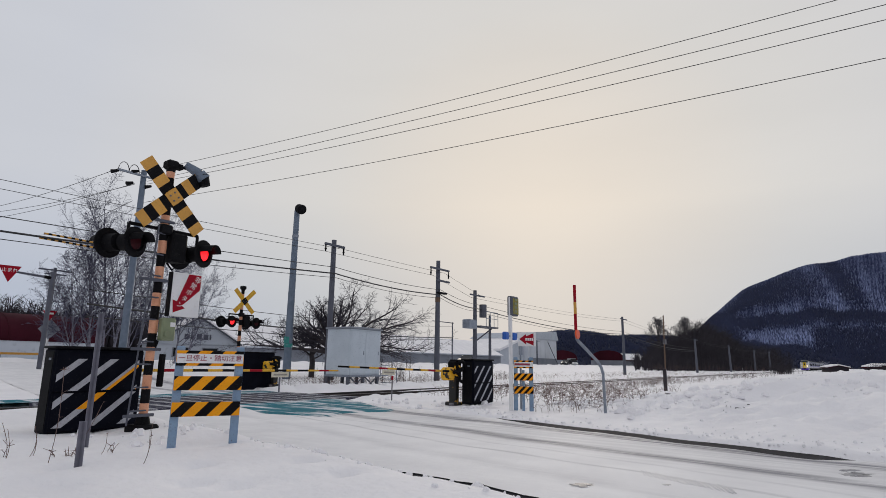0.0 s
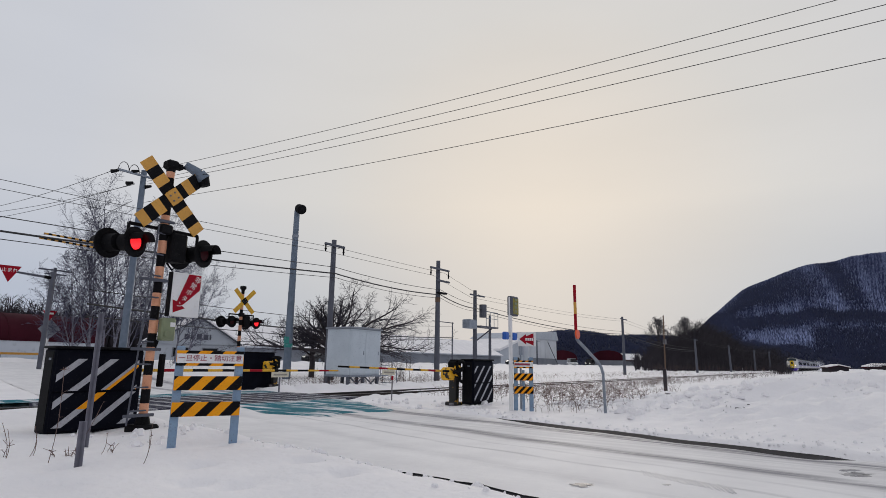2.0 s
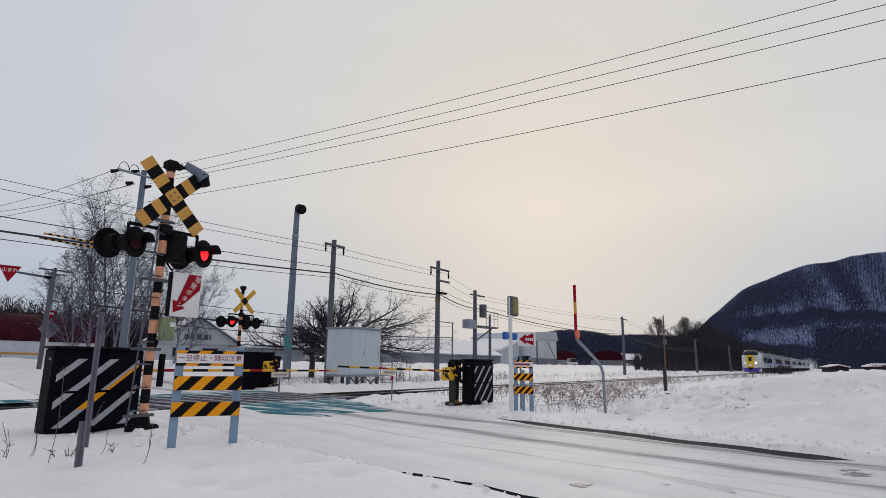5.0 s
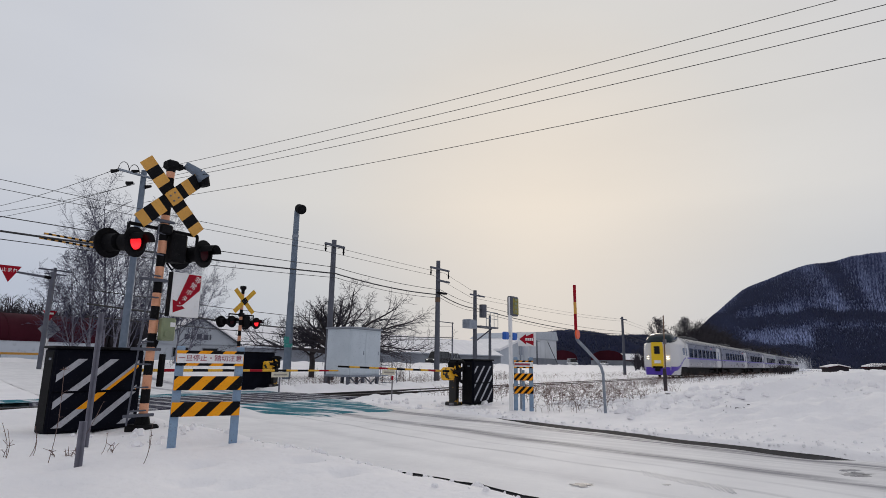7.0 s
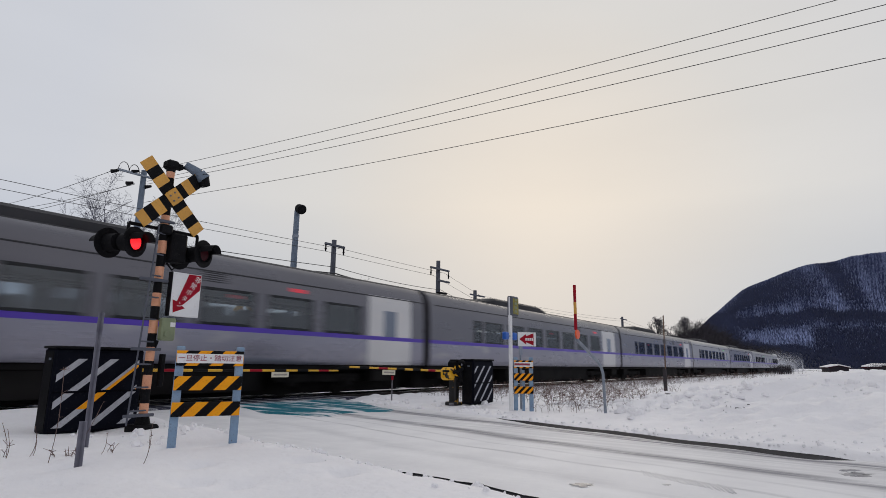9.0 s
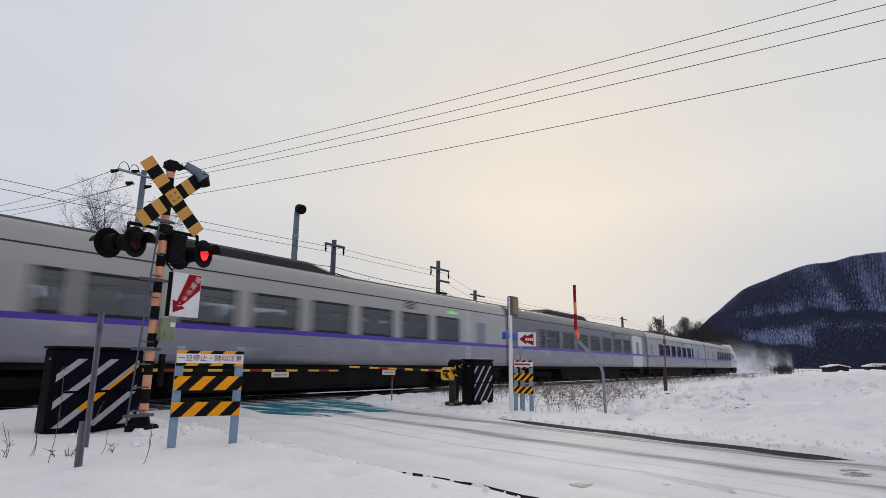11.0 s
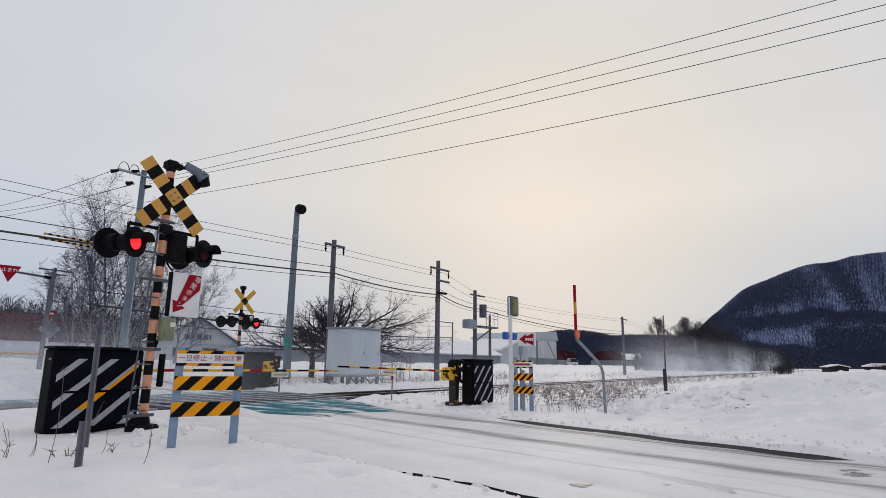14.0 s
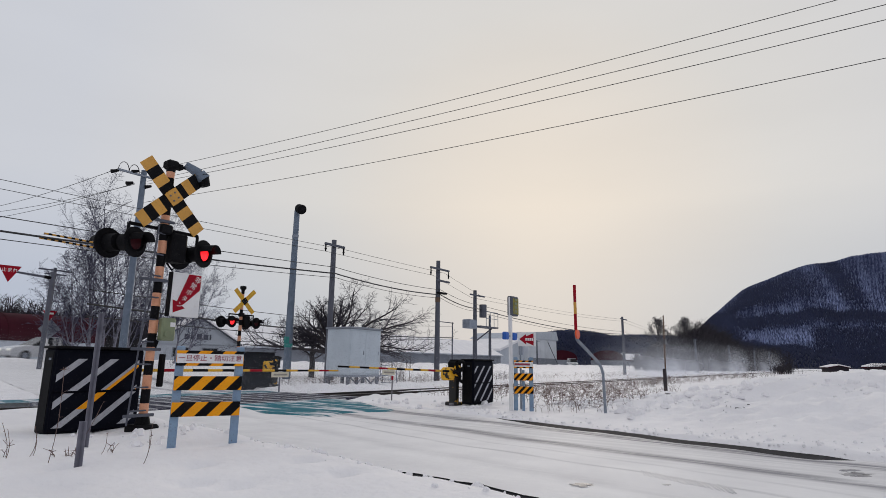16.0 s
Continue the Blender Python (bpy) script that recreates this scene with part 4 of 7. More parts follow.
def signal_mast(m, label, tall, detail, facing, lamps="LR"):
    mast = thing("crossing_signal", m, label, "crossing signal", "level crossing signals")
    b = Build()
    banded_pole(b, 0.0, tall - 0.16, 0.057, 0.185, 1)
    b.weld = True
    part("pole", b, [PINK, BLACK], mast, "pole banded in faded orange and black")
    part("cap", Build().tube([(0, 0, tall - 0.17), (0, 0, tall - 0.02)], [0.062, 0.062], 16).tube([(0, 0, tall - 0.02), (0, 0, tall)], [0.085, 0.06], 12).box(-0.09, 0.09, -0.09, 0.09, tall - 0.13, tall - 0.0, c=0.03), BLACK, mast)
    part("foot", Build().box(-0.16, 0.16, -0.16, 0.16, -0.12, 0.10, c=0.03).tube([(0, 0, 0.1), (0, 0, 0.22)], [0.10, 0.07], 12), BLACK, mast)
    crossbuck(mast, pose(0.03, -0.085, tall - 0.55), 1.25 if detail else 1.12, detail)
    part("crossbar", Build().tube([(-0.50, 0, 0), (0.50, 0, 0)], 0.024, 10).tube([(-0.5, 0, 0.0), (-0.5, 0, -0.14)], 0.022, 10).tube([(0.5, 0, 0), (0.5, 0, -0.14)], 0.022, 10).box(-0.09, 0.09, -0.07, 0.07, -0.07, 0.07, c=0.02), BLACK, mast, m=pose(0, -0.02, tall - 1.03))
    zl = tall - 1.30
    signal_lamp(mast, "flasher", pose(-0.44, -0.16, zl), facing, lamps[0])
    signal_lamp(mast, "flasher", pose(0.56, -0.16, zl), facing, lamps[1])
    signal_lamp(mast, "rear_flasher", pose(-0.62, 0.26, zl + 0.0), 180 + facing * 0.6, None)
    signal_lamp(mast, "rear_flasher", pose(0.38, 0.24, zl - 0.02), 180 + facing * 0.6, None)
    part("speaker_box", Build().box(0.07, 0.30, -0.14, 0.10, zl - 0.18, zl + 0.24, c=0.03).tube([(0.06, -0.05, zl - 0.2), (0.12, -0.1, zl - 0.30), (0.2, -0.08, zl - 0.22)], 0.014, 8), BLACK, mast, "black bell housing")
    if detail:
        # warning lamp on an arm at the top
        part("top_arm", Build().tube([(0.04, 0, tall - 0.07), (0.22, -0.02, tall - 0.05)], 0.022, 10).box(0.10, 0.16, -0.05, 0.05, tall - 0.1, tall - 0.02, c=0.01), BLACK, mast)
        part("spotlight", Build().tube([(0.20, -0.02, tall + 0.0), (0.38, -0.10, tall - 0.10)], [0.055, 0.075], 14).tube([(0.38, -0.10, tall - 0.10), (0.45, -0.13, tall - 0.18)], [0.085, 0.10], 14), [STEEL_BLUE], mast, "blue-grey spotlight with a dark hood")
        part("spotlight_hood", Build().tube([(0.42, -0.12, tall - 0.12), (0.47, -0.14, tall - 0.28)], [0.09, 0.075], 12), BLACK, mast)
        # ladder: one stile with rungs to the pole
        part("ladder_stile", Build().tube([(-0.12, -0.08, tall - 1.0), (-0.25, -0.08, 0.10)], 0.012, 8), POLE, mast, "thin galvanised ladder stile")
        for k in range(9):
            z = 0.28 + 0.30 * k
            x = -0.25 + 0.13 * z / 2.9
            part("ladder_rung", Build().tube([(x, -0.08, z), (0.0, -0.05, z)], 0.011, 8), POLE, mast)
        for z in (0.22, 1.08, 2.02, tall - 0.92):
            part("clamp", Build().tube([(0, 0, z - 0.02), (0, 0, z + 0.02)], 0.066, 16).box(-0.30, 0.10, -0.09, -0.055, z - 0.02, z + 0.02, c=0.006), POLE, mast)
        # emergency button sign
        sg = part("button_sign", Build().box(0.0, 0.44, -0.03, 0.03, 0, 0.62, c=0.006), WHITE, mast, "white sign with a red arrow to the emergency button", pose(0.13, -0.10, 1.54))
        part("sign_edge", Build().box(-0.012, -0.0, -0.035, 0.06, 0, 0.62), BLACK, sg)
        arrow = Build().prism([(0.05, 0.05), (0.22, 0.12), (0.172, 0.155), (0.43, 0.40), (0.43, 0.61), (0.24, 0.61), (0.095, 0.21), (0.03, 0.23)][::-1], -0.0335, -0.0305)
        part("red_arrow", arrow, RED, sg)
        for k, ch in enumerate("非常ボタン"):
            u = k / 4
            lettering("letter", ch, 0.105 - 0.02 * u, WHITE, sg, pose(0.375 - 0.235 * u, -0.0355, 0.535 - 0.375 * u, 0, 25, 0))
        bx = part("button_box", Build().box(0.0, 0.20, -0.10, 0.02, 0, 0.31, c=0.02), OLIVE, mast, "olive emergency button box", pose(0.04, -0.06, 1.20))
        part("button", Build().tube([(0.075, -0.10, 0.09), (0.075, -0.12, 0.09)], 0.045, 16), OLIVE, bx)
        part("label_plate", Build().box(0.11, 0.18, -0.104, -0.101, 0.19, 0.25), WHITE, bx)
        part("box_stay", Build().tube([(0.06, -0.04, 1.20), (0.02, -0.02, 1.02)], 0.02, 8), BLACK, mast)
        part("cable_box", Build().box(0.14, 0.20, -0.05, 0.03, 0.58, 1.02, c=0.008), BLACK, mast)
    return mast


signal_mast(pose(4.10, 7.76, 0.05), "tall black and orange banded level crossing signal with yellow crossbuck", 3.78, True, 22)
signal_mast(pose(12.35, 17.5, 0.0), "level crossing signal with yellow crossbuck beyond the tracks", 3.62, False, 8, "RL")


def gate_cabinet(m, label, w, d, h, worn):
    """The black cover of a barrier machine, with worn diagonal stripes on plates."""
    cab_ = thing("barrier_cabinet", m, label, "barrier cabinet", "barrier cabinets")
    part("body", Build().box(0, w, 0.012, d, 0, h, c=0.02), BLACK_PLATE, cab_)
    part("lid", Build().box(-0.02, w + 0.02, -0.02, d + 0.02, h, h + 0.035, c=0.012), BLACK, cab_)
    slope, wide, pitch, first = (0.85, 0.115, 0.405, 0.17) if worn else (1.05, 0.075, 0.31, 0.08)
    for z0, z1 in ((0.03, h * 0.475), (h * 0.485, h - 0.04)):
        low = z0 < 0.1
        pl = part("front_plate", Build().box(0.02, w - 0.02, -0.004, 0.011, z0, z1, c=0.003), BLACK_PLATE, cab_)
        za, zb = (z0 + 0.045, z1 - 0.008) if low else (z0 + 0.012, z1 - 0.09)
        for k in range(-2, 5):
            x = first + pitch * k
            xa, xb = x + (za - 0.515) / slope, x + (zb - 0.515) / slope
            poly = clip_x(clip_x([(xa, za), (xa + wide, za), (xb + wide, zb), (xb, zb)], 0.04, 1), w - 0.07, -1)
            if len(poly) < 3 or max(p[0] for p in poly) - min(p[0] for p in poly) < 0.05:
                continue
            part("reflective_stripe", Build().prism(poly, -0.007, -0.0045), STRIPE, pl, "worn grey-white diagonal stripe")
            if worn and (k == 1 or (k == 2 and not low)):
                t0, t1, d0 = (0.52, 1.0, 0.0) if low else (0.0, 0.97, 0.055)
                q = [(xa + (xb - xa) * t + d, za + (zb - za) * t) for t, d in ((t0, d0), (t0, wide), (t1, wide), (t1, d0))]
                q = clip_x(clip_x(q, 0.04, 1), w - 0.07, -1)
                if len(q) > 2:
                    part("yellow_patch", Build().prism(q, -0.009, -0.0075), YELLOW, pl, "yellow paint left on the stripe")
    part("hinge_strip", Build().box(-0.006, 0.0, 0.05, d - 0.04, 0.04, h - 0.04), BLACK, cab_)
    part("side_label", Build().box(-0.01, -0.006, 0.10, 0.17, h - 0.15, h - 0.12), GALV, cab_)
    return cab_


gate_cabinet(pose(3.20, 8.38, 0.04), "black barrier cabinet with worn white and yellow diagonal stripes", 1.15, 0.34, 1.08, True)
gate_cabinet(pose(11.91, 7.47, 0.03), "black barrier cabinet with white diagonal stripes in the snow", 0.95, 0.34, 1.04, False)
far_cab = thing("barrier_cabinet", pose(12.73, 17.62, 0.12), "plain black barrier cabinet beyond the railway", "barrier cabinet", "barrier cabinets")
part("body", Build().box(0, 1.33, 0, 0.34, -0.2, 1.16, c=0.02), BLACK_PLATE, far_cab)
part("lid", Build().box(-0.02, 1.35, -0.02, 0.36, 1.162, 1.19, c=0.01), BLACK, far_cab)


def barrier(m, label, length, toward, pitch, high, plate):
    """A barrier machine with its lowered banded arm; toward: +1 reaches along x, -1 back."""
    g = thing("barrier", m, label, "barrier", "crossing barriers")
    s = -toward

    def lump(b, x0, x1, y0, y1, z0, z1, c=0.03):
        return b.box(min(s * x0, s * x1), max(s * x0, s * x1), y0, y1, z0, z1, c=c)

    part("column", lump(lump(Build(), 0.0, 0.20, -0.10, 0.10, 0.0, 0.70), -0.06, 0.26, -0.16, 0.16, -0.1, 0.05, 0.02), GATE_DARK, g, "column in chipped yellow and black paint")
    part("post_head", lump(lump(Build(), -0.02, 0.24, -0.13, 0.12, 0.62, 1.02), 0.02, 0.20, -0.16, 0.10, 1.0, 1.06, 0.02), BLACK, g, "black machine head")
    part("drive_housing", lump(Build(), -0.47, -0.12, -0.22, 0.04, 0.57, 0.87, 0.06), GATE_WORN, g, "worn yellow drive housing")
    part("cheek_plate", Build().tube([(s * -0.14, -0.27, 0.80), (s * -0.14, -0.245, 0.80)], 0.14, 18), GATE_WORN, g, "worn yellow cheek plate")
    rocker = Build().tube([(s * -0.14, -0.30, 0.78), (s * -0.14, -0.275, 0.78)], 0.10, 14)
    for pts in (((-0.14, 0.78), (-0.22, 0.92), (-0.06, 1.02), (0.10, 0.98)), ((-0.14, 0.78), (-0.08, 0.66), (-0.12, 0.57), (0.0, 0.54)), ((-0.34, 0.76), (-0.14, 0.78), (0.04, 0.84))):
        rocker.tube([(s * x, -0.29, z) for x, z in pts], 0.045, 8)
    part("rocker", rocker, BLACK, g, "black rocker arms")
    part("shaft", Build().tube([(s * 0.05, -0.26, 0.82), (s * 0.05, 0.12, 0.82)], 0.06, 12), BLACK, g)
    part("foot_bolt", lump(Build(), -0.12, -0.02, -0.12, 0.0, -0.05, 0.03, 0.01), RUST, g)
    if length:
        b = Build()
        n = max(6, int(length / 0.27))
        for k in range(n):
            x0, x1 = 0.15 + (length - 0.15) * k / n, 0.15 + (length - 0.15) * (k + 1) / n
            b.tube([(toward * x0, -0.2, 0), (toward * x1, -0.2, 0)], [0.026 - 0.008 * k / n, 0.026 - 0.008 * (k + 1) / n], 10, mat=(0, 1, 0, 2, 0, 1)[k % 6], caps=False)
        b.weld = True
        arm = part("arm", b, [GATE_YEL, BLACK, RED], g, "lowered arm banded yellow, black and red", pose(0, 0, high, 0, -pitch * toward, 0))
        hp = part("hanging_plate", Build().box(-0.20, 0.20, -0.006, 0.006, -0.125, -0.028, c=0.002), PLATE_CREAM, arm, "small cream hanging plate", pose(toward * plate, -0.2, 0))
        part("mark", Build().box(-0.16, 0.16, -0.009, -0.0065, -0.092, -0.062), GREY_WALL_MARK, hp)
    return g


PLATE_CREAM = material("cream_plate", (0.66, 0.62, 0.50), (0.58, 0.54, 0.43), 9, 0.6, grime=(0.42, 0.38, 0.30))
GREY_WALL_MARK = material("faded_grey_ink", (0.32, 0.29, 0.26), (0.26, 0.24, 0.22), 30, 0.7)
barrier(pose(11.72, 7.98, 0.03), "yellow and black barrier machine with its arm down", 4.05, -1, 1.58, 0.77, 2.60)
barrier(pose(3.85, 9.0, 0.03), "barrier with its banded arm lowered across the road", 4.82, 1, -0.25, 0.805, 3.32)
barrier(pose(13.78, 17.35, 0.12), "yellow barrier machine beyond the tracks", 0, -1, 0, 0, 0)


def barricade(m, label, w, h, lettered, mid):
    """Three striped boards on painted steel posts."""
    g = thing("barricade", m, label, "barricade", "barricades")
    for x in (0.0, w):
        part("post", Build().box(x - 0.045, x + 0.045, -0.02, 0.04, -0.15, h, c=0.01), BLUE_POST, g, "pale blue steel post")
    if mid:
        part("post", Build().box(w / 2 - 0.03, w / 2 + 0.03, 0.01, 0.05, -0.15, h * 0.75, c=0.01), BLUE_POST, g)
    for z0, z1, k in ((0.325, 0.48, 0), (0.61, 0.765, 1)):
        b = hazard_board(Build(), -0.04, w + 0.04, z0, z1, -0.045, 0.02, 0.13 * w / 0.64, lean=0.95, phase=0.05 * k)
        b.weld = True
        part("striped_board", b, [YELLOW, BLACK], g, "amber and black striped board")
    top = hazard_board(Build(), -0.04, w + 0.04, 0.88, 1.05, -0.045, 0.02, 0.13 * w / 0.64, lean=0.95)
    top.weld = True
    tb = part("top_board", top, [YELLOW, BLACK], g, "striped board under a white notice")
    sg = part("notice", Build().box(-0.035, w + 0.035, -0.052, -0.0455, 0.91, 1.015, c=0.001), WHITE, tb, "white notice with dark red lettering")
    if lettered:
        lettering("letters", "一旦停止・踏切注意", 0.076, INK, sg, pose(w / 2, -0.0545, 0.963))
    else:
        for k in range(7):
            part("mark", Build().box(-0.03 + k * w / 7, -0.03 + k * w / 7 + 0.05, -0.054, -0.0525, 0.94, 0.985), INK, sg)
    return g


barricade(pose(3.62, 6.19, 0.05, 0, 0, -29), "striped amber and black barricade on blue posts in snow", 0.64, 1.10, True, False)
barricade(pose(11.57, 6.14, 0.03, 0, 0, -55), "small striped amber and black barricade beside the road", 0.345, 1.12, False, True)


def angle_stake(m, h, label):
    b = Build().box(0, 0.042, 0, 0.006, -0.2, h).box(0, 0.006, 0, 0.042, -0.2, h)
    return tagged(part("steel_stake", b, STAKE, m=m), label, "stake", "steel stakes")


angle_stake(pose(3.0, 6.79, 0.1, 0, 0.6, 200), 1.40, "tall weathered angle steel stake in snow")
angle_stake(pose(2.31, 5.30, 0.1, 1, 0, 195), 0.38, "short weathered angle steel stake in snow")


def direction_pole():
    g = thing("train_direction_sign", pose(11.47, 6.21, 0.0), "white pole with a yellow train direction display", "sign pole")
    part("pole", Build().tube([(0, 0, -0.2), (0, 0, 2.5)], 0.045, 16), WHITE, g)
    part("display", Build().box(-0.04, 0.30, -0.06, 0.06, 2.08, 2.53, c=0.02), POLE, g)
    part("display_face", Build().box(0.02, 0.28, -0.068, -0.061, 2.12, 2.48), DISPLAY, g, "dull olive-yellow display face")
    for z in (2.16, 2.25, 2.34, 2.43):
        part("display_mark", Build().box(0.09, 0.21, -0.072, -0.069, z, z + 0.05), OLIVE, g)
    for x in (-0.36, 0.03):
        part("blue_box", Build().box(x, x + 0.16, -0.08, 0.02, 1.53, 1.70, c=0.02), BLUE, g, "small blue box")
    part("blue_bar", Build().box(-0.36, 0.19, -0.02, 0.0, 1.60, 1.63), GALV, g)
    sg = part("arrow_sign", Build().box(0.22, 0.66, -0.06, -0.045, 1.40, 1.72, c=0.006), WHITE, g, "white board with a red arrow", pose(0.10, 0.12, 0.0, 0, 0, -42))
    part("red_arrow", Build().prism([(0.25, 1.56), (0.42, 1.44), (0.42, 1.49), (0.60, 1.42), (0.60, 1.70), (0.42, 1.63), (0.42, 1.68)], -0.064, -0.061), RED, sg)
    for k in range(4):
        part("mark", Build().box(0.40 + 0.05 * k, 0.435 + 0.05 * k, -0.067, -0.0645, 1.53, 1.59), WHITE, sg)
    part("sign_stem", Build().tube([(0.42, -0.03, -0.1), (0.42, -0.03, 1.45)], 0.022, 10).box(0.34, 0.50, -0.05, -0.02, 1.20, 1.42, c=0.01), GALV, g)


direction_pole()


def snow_marker():
    g = thing("road_edge_marker", pose(11.45, 4.07, 0.05), "bent grey pipe carrying a red and white edge marker", "edge marker")
    part("pipe", Build().tube([(0, 0, -0.3), (-0.02, 0, 0.3), (-0.06, 0, 0.78), (-0.14, 0, 0.90), (-0.34, 0, 1.02), (-1.0, 0, 1.27), (-1.28, 0, 1.37), (-1.37, 0, 1.42), (-1.40, 0, 1.55)], 0.029, 14), GALV, g, "bent grey steel pipe")
    b = Build()
    for k, (z0, z1, q) in enumerate(((1.58, 1.88, 0), (1.88, 2.10, 1), (2.10, 2.42, 0))):
        b.tube([(-1.40, 0, z0), (-1.405, 0, z1)], 0.028, 12, mat=q)
    part("marker_rod", b, [RED, CROSS_YEL], g, "red and pale marker rod")
    part("reflector", Build().tube([(-1.42, -0.05, 1.50), (-1.42, -0.02, 1.50)], 0.085, 24), ORANGE, g, "round orange reflector")


snow_marker()


def wood_post():
    g = thing("trackside_post", pose(23.5, 5.93, -0.1), "thin rusty rod on a dark wooden stub", "post")
    part("rod", Build().tube([(0.1, 0, 0.2), (0.35, 0, 3.1)], [0.03, 0.022], 8), WOOD, g)
    part("stub", Build().box(-0.03, 0.09, -0.06, 0.06, -0.2, 1.0, c=0.02), BARK, g, "dark weathered wooden stub")
    part("bracket", Build().box(0.22, 0.40, -0.05, 0.05, 1.95, 2.15, c=0.01), RUST, g)


wood_post()


STUB_XY = (11.43, 9.63)


def limit_stub(x, y, h):
    g = thing("marker_stub", pose(x, y, 0.0), "short rusty marker rod with a red top", "marker rod", "short marker rods")
    part("rod", Build().tube([(0, 0, -0.2), (0, 0, h - 0.08)], 0.016, 8), RUST, g)
    part("top", Build().tube([(0, 0, h - 0.1), (0, 0, h)], 0.03, 10), RED, g)


limit_stub(STUB_XY[0], STUB_XY[1], 0.66)

tagged(part("steel_stake", Build().tube([(0, 0, -0.2), (0, 0, 0.62)], 0.03, 8), STAKE, m=pose(12.82, 15.75, -0.05)), "short grey post beyond the rails", "stake", "steel stakes")


def equipment_hut():
    g = thing("equipment_hut", pose(17.35, 17.0, -0.2), "pale blue sheet-metal equipment hut on steel legs", "equipment hut")
    part("shell", Build().box(0, 1.95, 0, 1.35, 0.66, 2.58, c=0.015), HUT, g)
    part("roof", Build().prism([(-0.06, 2.585), (2.01, 2.585), (2.01, 2.63), (0.9, 2.68), (-0.06, 2.66)], -0.07, 1.42), GREY_WALL, g)
    for x0, x1 in ((0.06, 0.96), (0.985, 1.89)):
        d = part("door", Build().box(x0, x1, -0.012, -0.002, 0.72, 2.50, c=0.004), HUT, g)
        part("handle", Build().box(x1 - 0.12, x1 - 0.08, -0.035, -0.012, 1.5, 1.66, c=0.006), GALV, d)
    part("base_frame", Build().box(-0.05, 2.0, -0.04, 1.40, 0.58, 0.655, c=0.01), GALV, g)
    for x in (0.05, 0.95, 1.85):
        for y in (0.06, 1.28):
            part("leg", Build().box(x - 0.06, x + 0.06, y - 0.06, y + 0.06, -0.1, 0.58, c=0.01), POLE, g)
    for x in (0.1, 1.0):
        part("brace", Build().tube([(x, -0.02, 0.05), (x + 0.75, -0.02, 0.56)], 0.03, 8).tube([(x + 0.75, -0.02, 0.05), (x, -0.02, 0.56)], 0.03, 8), POLE, g)
    st = part("steps", Build().box(2.1, 2.65, 0.1, 0.7, 0.60, 0.64, c=0.008), GALV, g, "steel landing with steps")
    for k in range(3):
        part("tread", Build().box(2.68 + 0.2 * k, 2.86 + 0.2 * k, 0.1, 0.7, 0.44 - 0.17 * k, 0.47 - 0.17 * k), GALV, st)
    part("handrail", Build().tube([(2.12, 0.1, 0.6), (2.12, 0.1, 1.5), (2.65, 0.1, 1.5), (3.25, 0.1, 0.9), (3.25, 0.1, 0.0)], 0.02, 8).tube([(2.12, 0.1, 1.05), (2.65, 0.1, 1.05)], 0.018, 8), GALV, g)


equipment_hut()


# ---- highway beyond the railway ----
def highway():
    b = Build()
    xs = np.concatenate([np.arange(-160, 160, 4.0), np.arange(160, 500, 20.0)])
    vs = []
    for x in xs:
        for k, d in enumerate((-3.6, -1.2, 1.2, 3.6)):
            vs.append((x, HIGHWAY_Y0 + HIGHWAY_K * x + 3.4 + d, 0.80 - (0.03 if k in (0, 3) else 0)))
    b.add(vs, [(4 * i + j, 4 * i + 4 + j, 4 * i + 5 + j, 4 * i + 1 + j) for i in range(len(xs) - 1) for j in range(3)])
    tagged(part("highway", b, WETROAD), "wet grey highway ploughed clear of snow", "road", kind="structure")
    g = tagged(new("guard_rail"), "low white guard rail along the highway", "guard rail", kind="structure")
    y = lambda x: HIGHWAY_Y0 + HIGHWAY_K * x + 7.6
    part("beam", Build().box(-40, 24, -0.04, 0.04, 1.20, 1.36, Matrix.Translation((0, HIGHWAY_Y0 + 7.6, 0)) @ Matrix.Rotation(math.atan(HIGHWAY_K), 4, "Z"), c=0.01), CROSS_YEL, g, "yellowed steel beam")
    me = Build().box(-0.05, 0.05, -0.05, 0.05, 0.6, 1.3).mesh("post", [GALV])
    for k in range(17):
        ob = new("post", me)
        ob.parent = g
        ob.matrix_basis = pose(-38 + 3.8 * k, y(-38 + 3.8 * k) + 0.09, 0)
    # snow-dusted ploughed ridge in front of the highway
    r = Build()
    xs = np.arange(-30, 240, 0.9)
    vs = []
    for x in xs:
        h = 0.10 + 0.16 * abs(math.sin(1.3 * x) * math.sin(0.37 * x + 1)) + 0.10 * abs(math.sin(2.9 * x + 0.4))
        h *= 0.15 if 2 < x < 12 else 1
        for dy, z in ((-1.5, 0.55), (-0.5, 0.72 + h * 0.8), (0.1, 0.75 + h), (0.7, 0.70)):
            vs.append((x, HIGHWAY_Y0 + HIGHWAY_K * x - 1.2 + dy + 0.2 * math.sin(2.3 * x), z))
    r.add(vs, [(4 * i + j, 4 * i + 4 + j, 4 * i + 5 + j, 4 * i + 1 + j) for i in range(len(xs) - 1) for j in range(3)], smooth=True)
    tagged(part("snow_ridge", r, SNOW), "ploughed snow ridge along the highway", "snow", kind="structure")


WETROAD = material("wet_highway", (0.12, 0.12, 0.125), (0.22, 0.22, 0.23), 0.4, 0.45, bump=0.004, fine=4, stretch=(0.2, 1, 1))
highway()


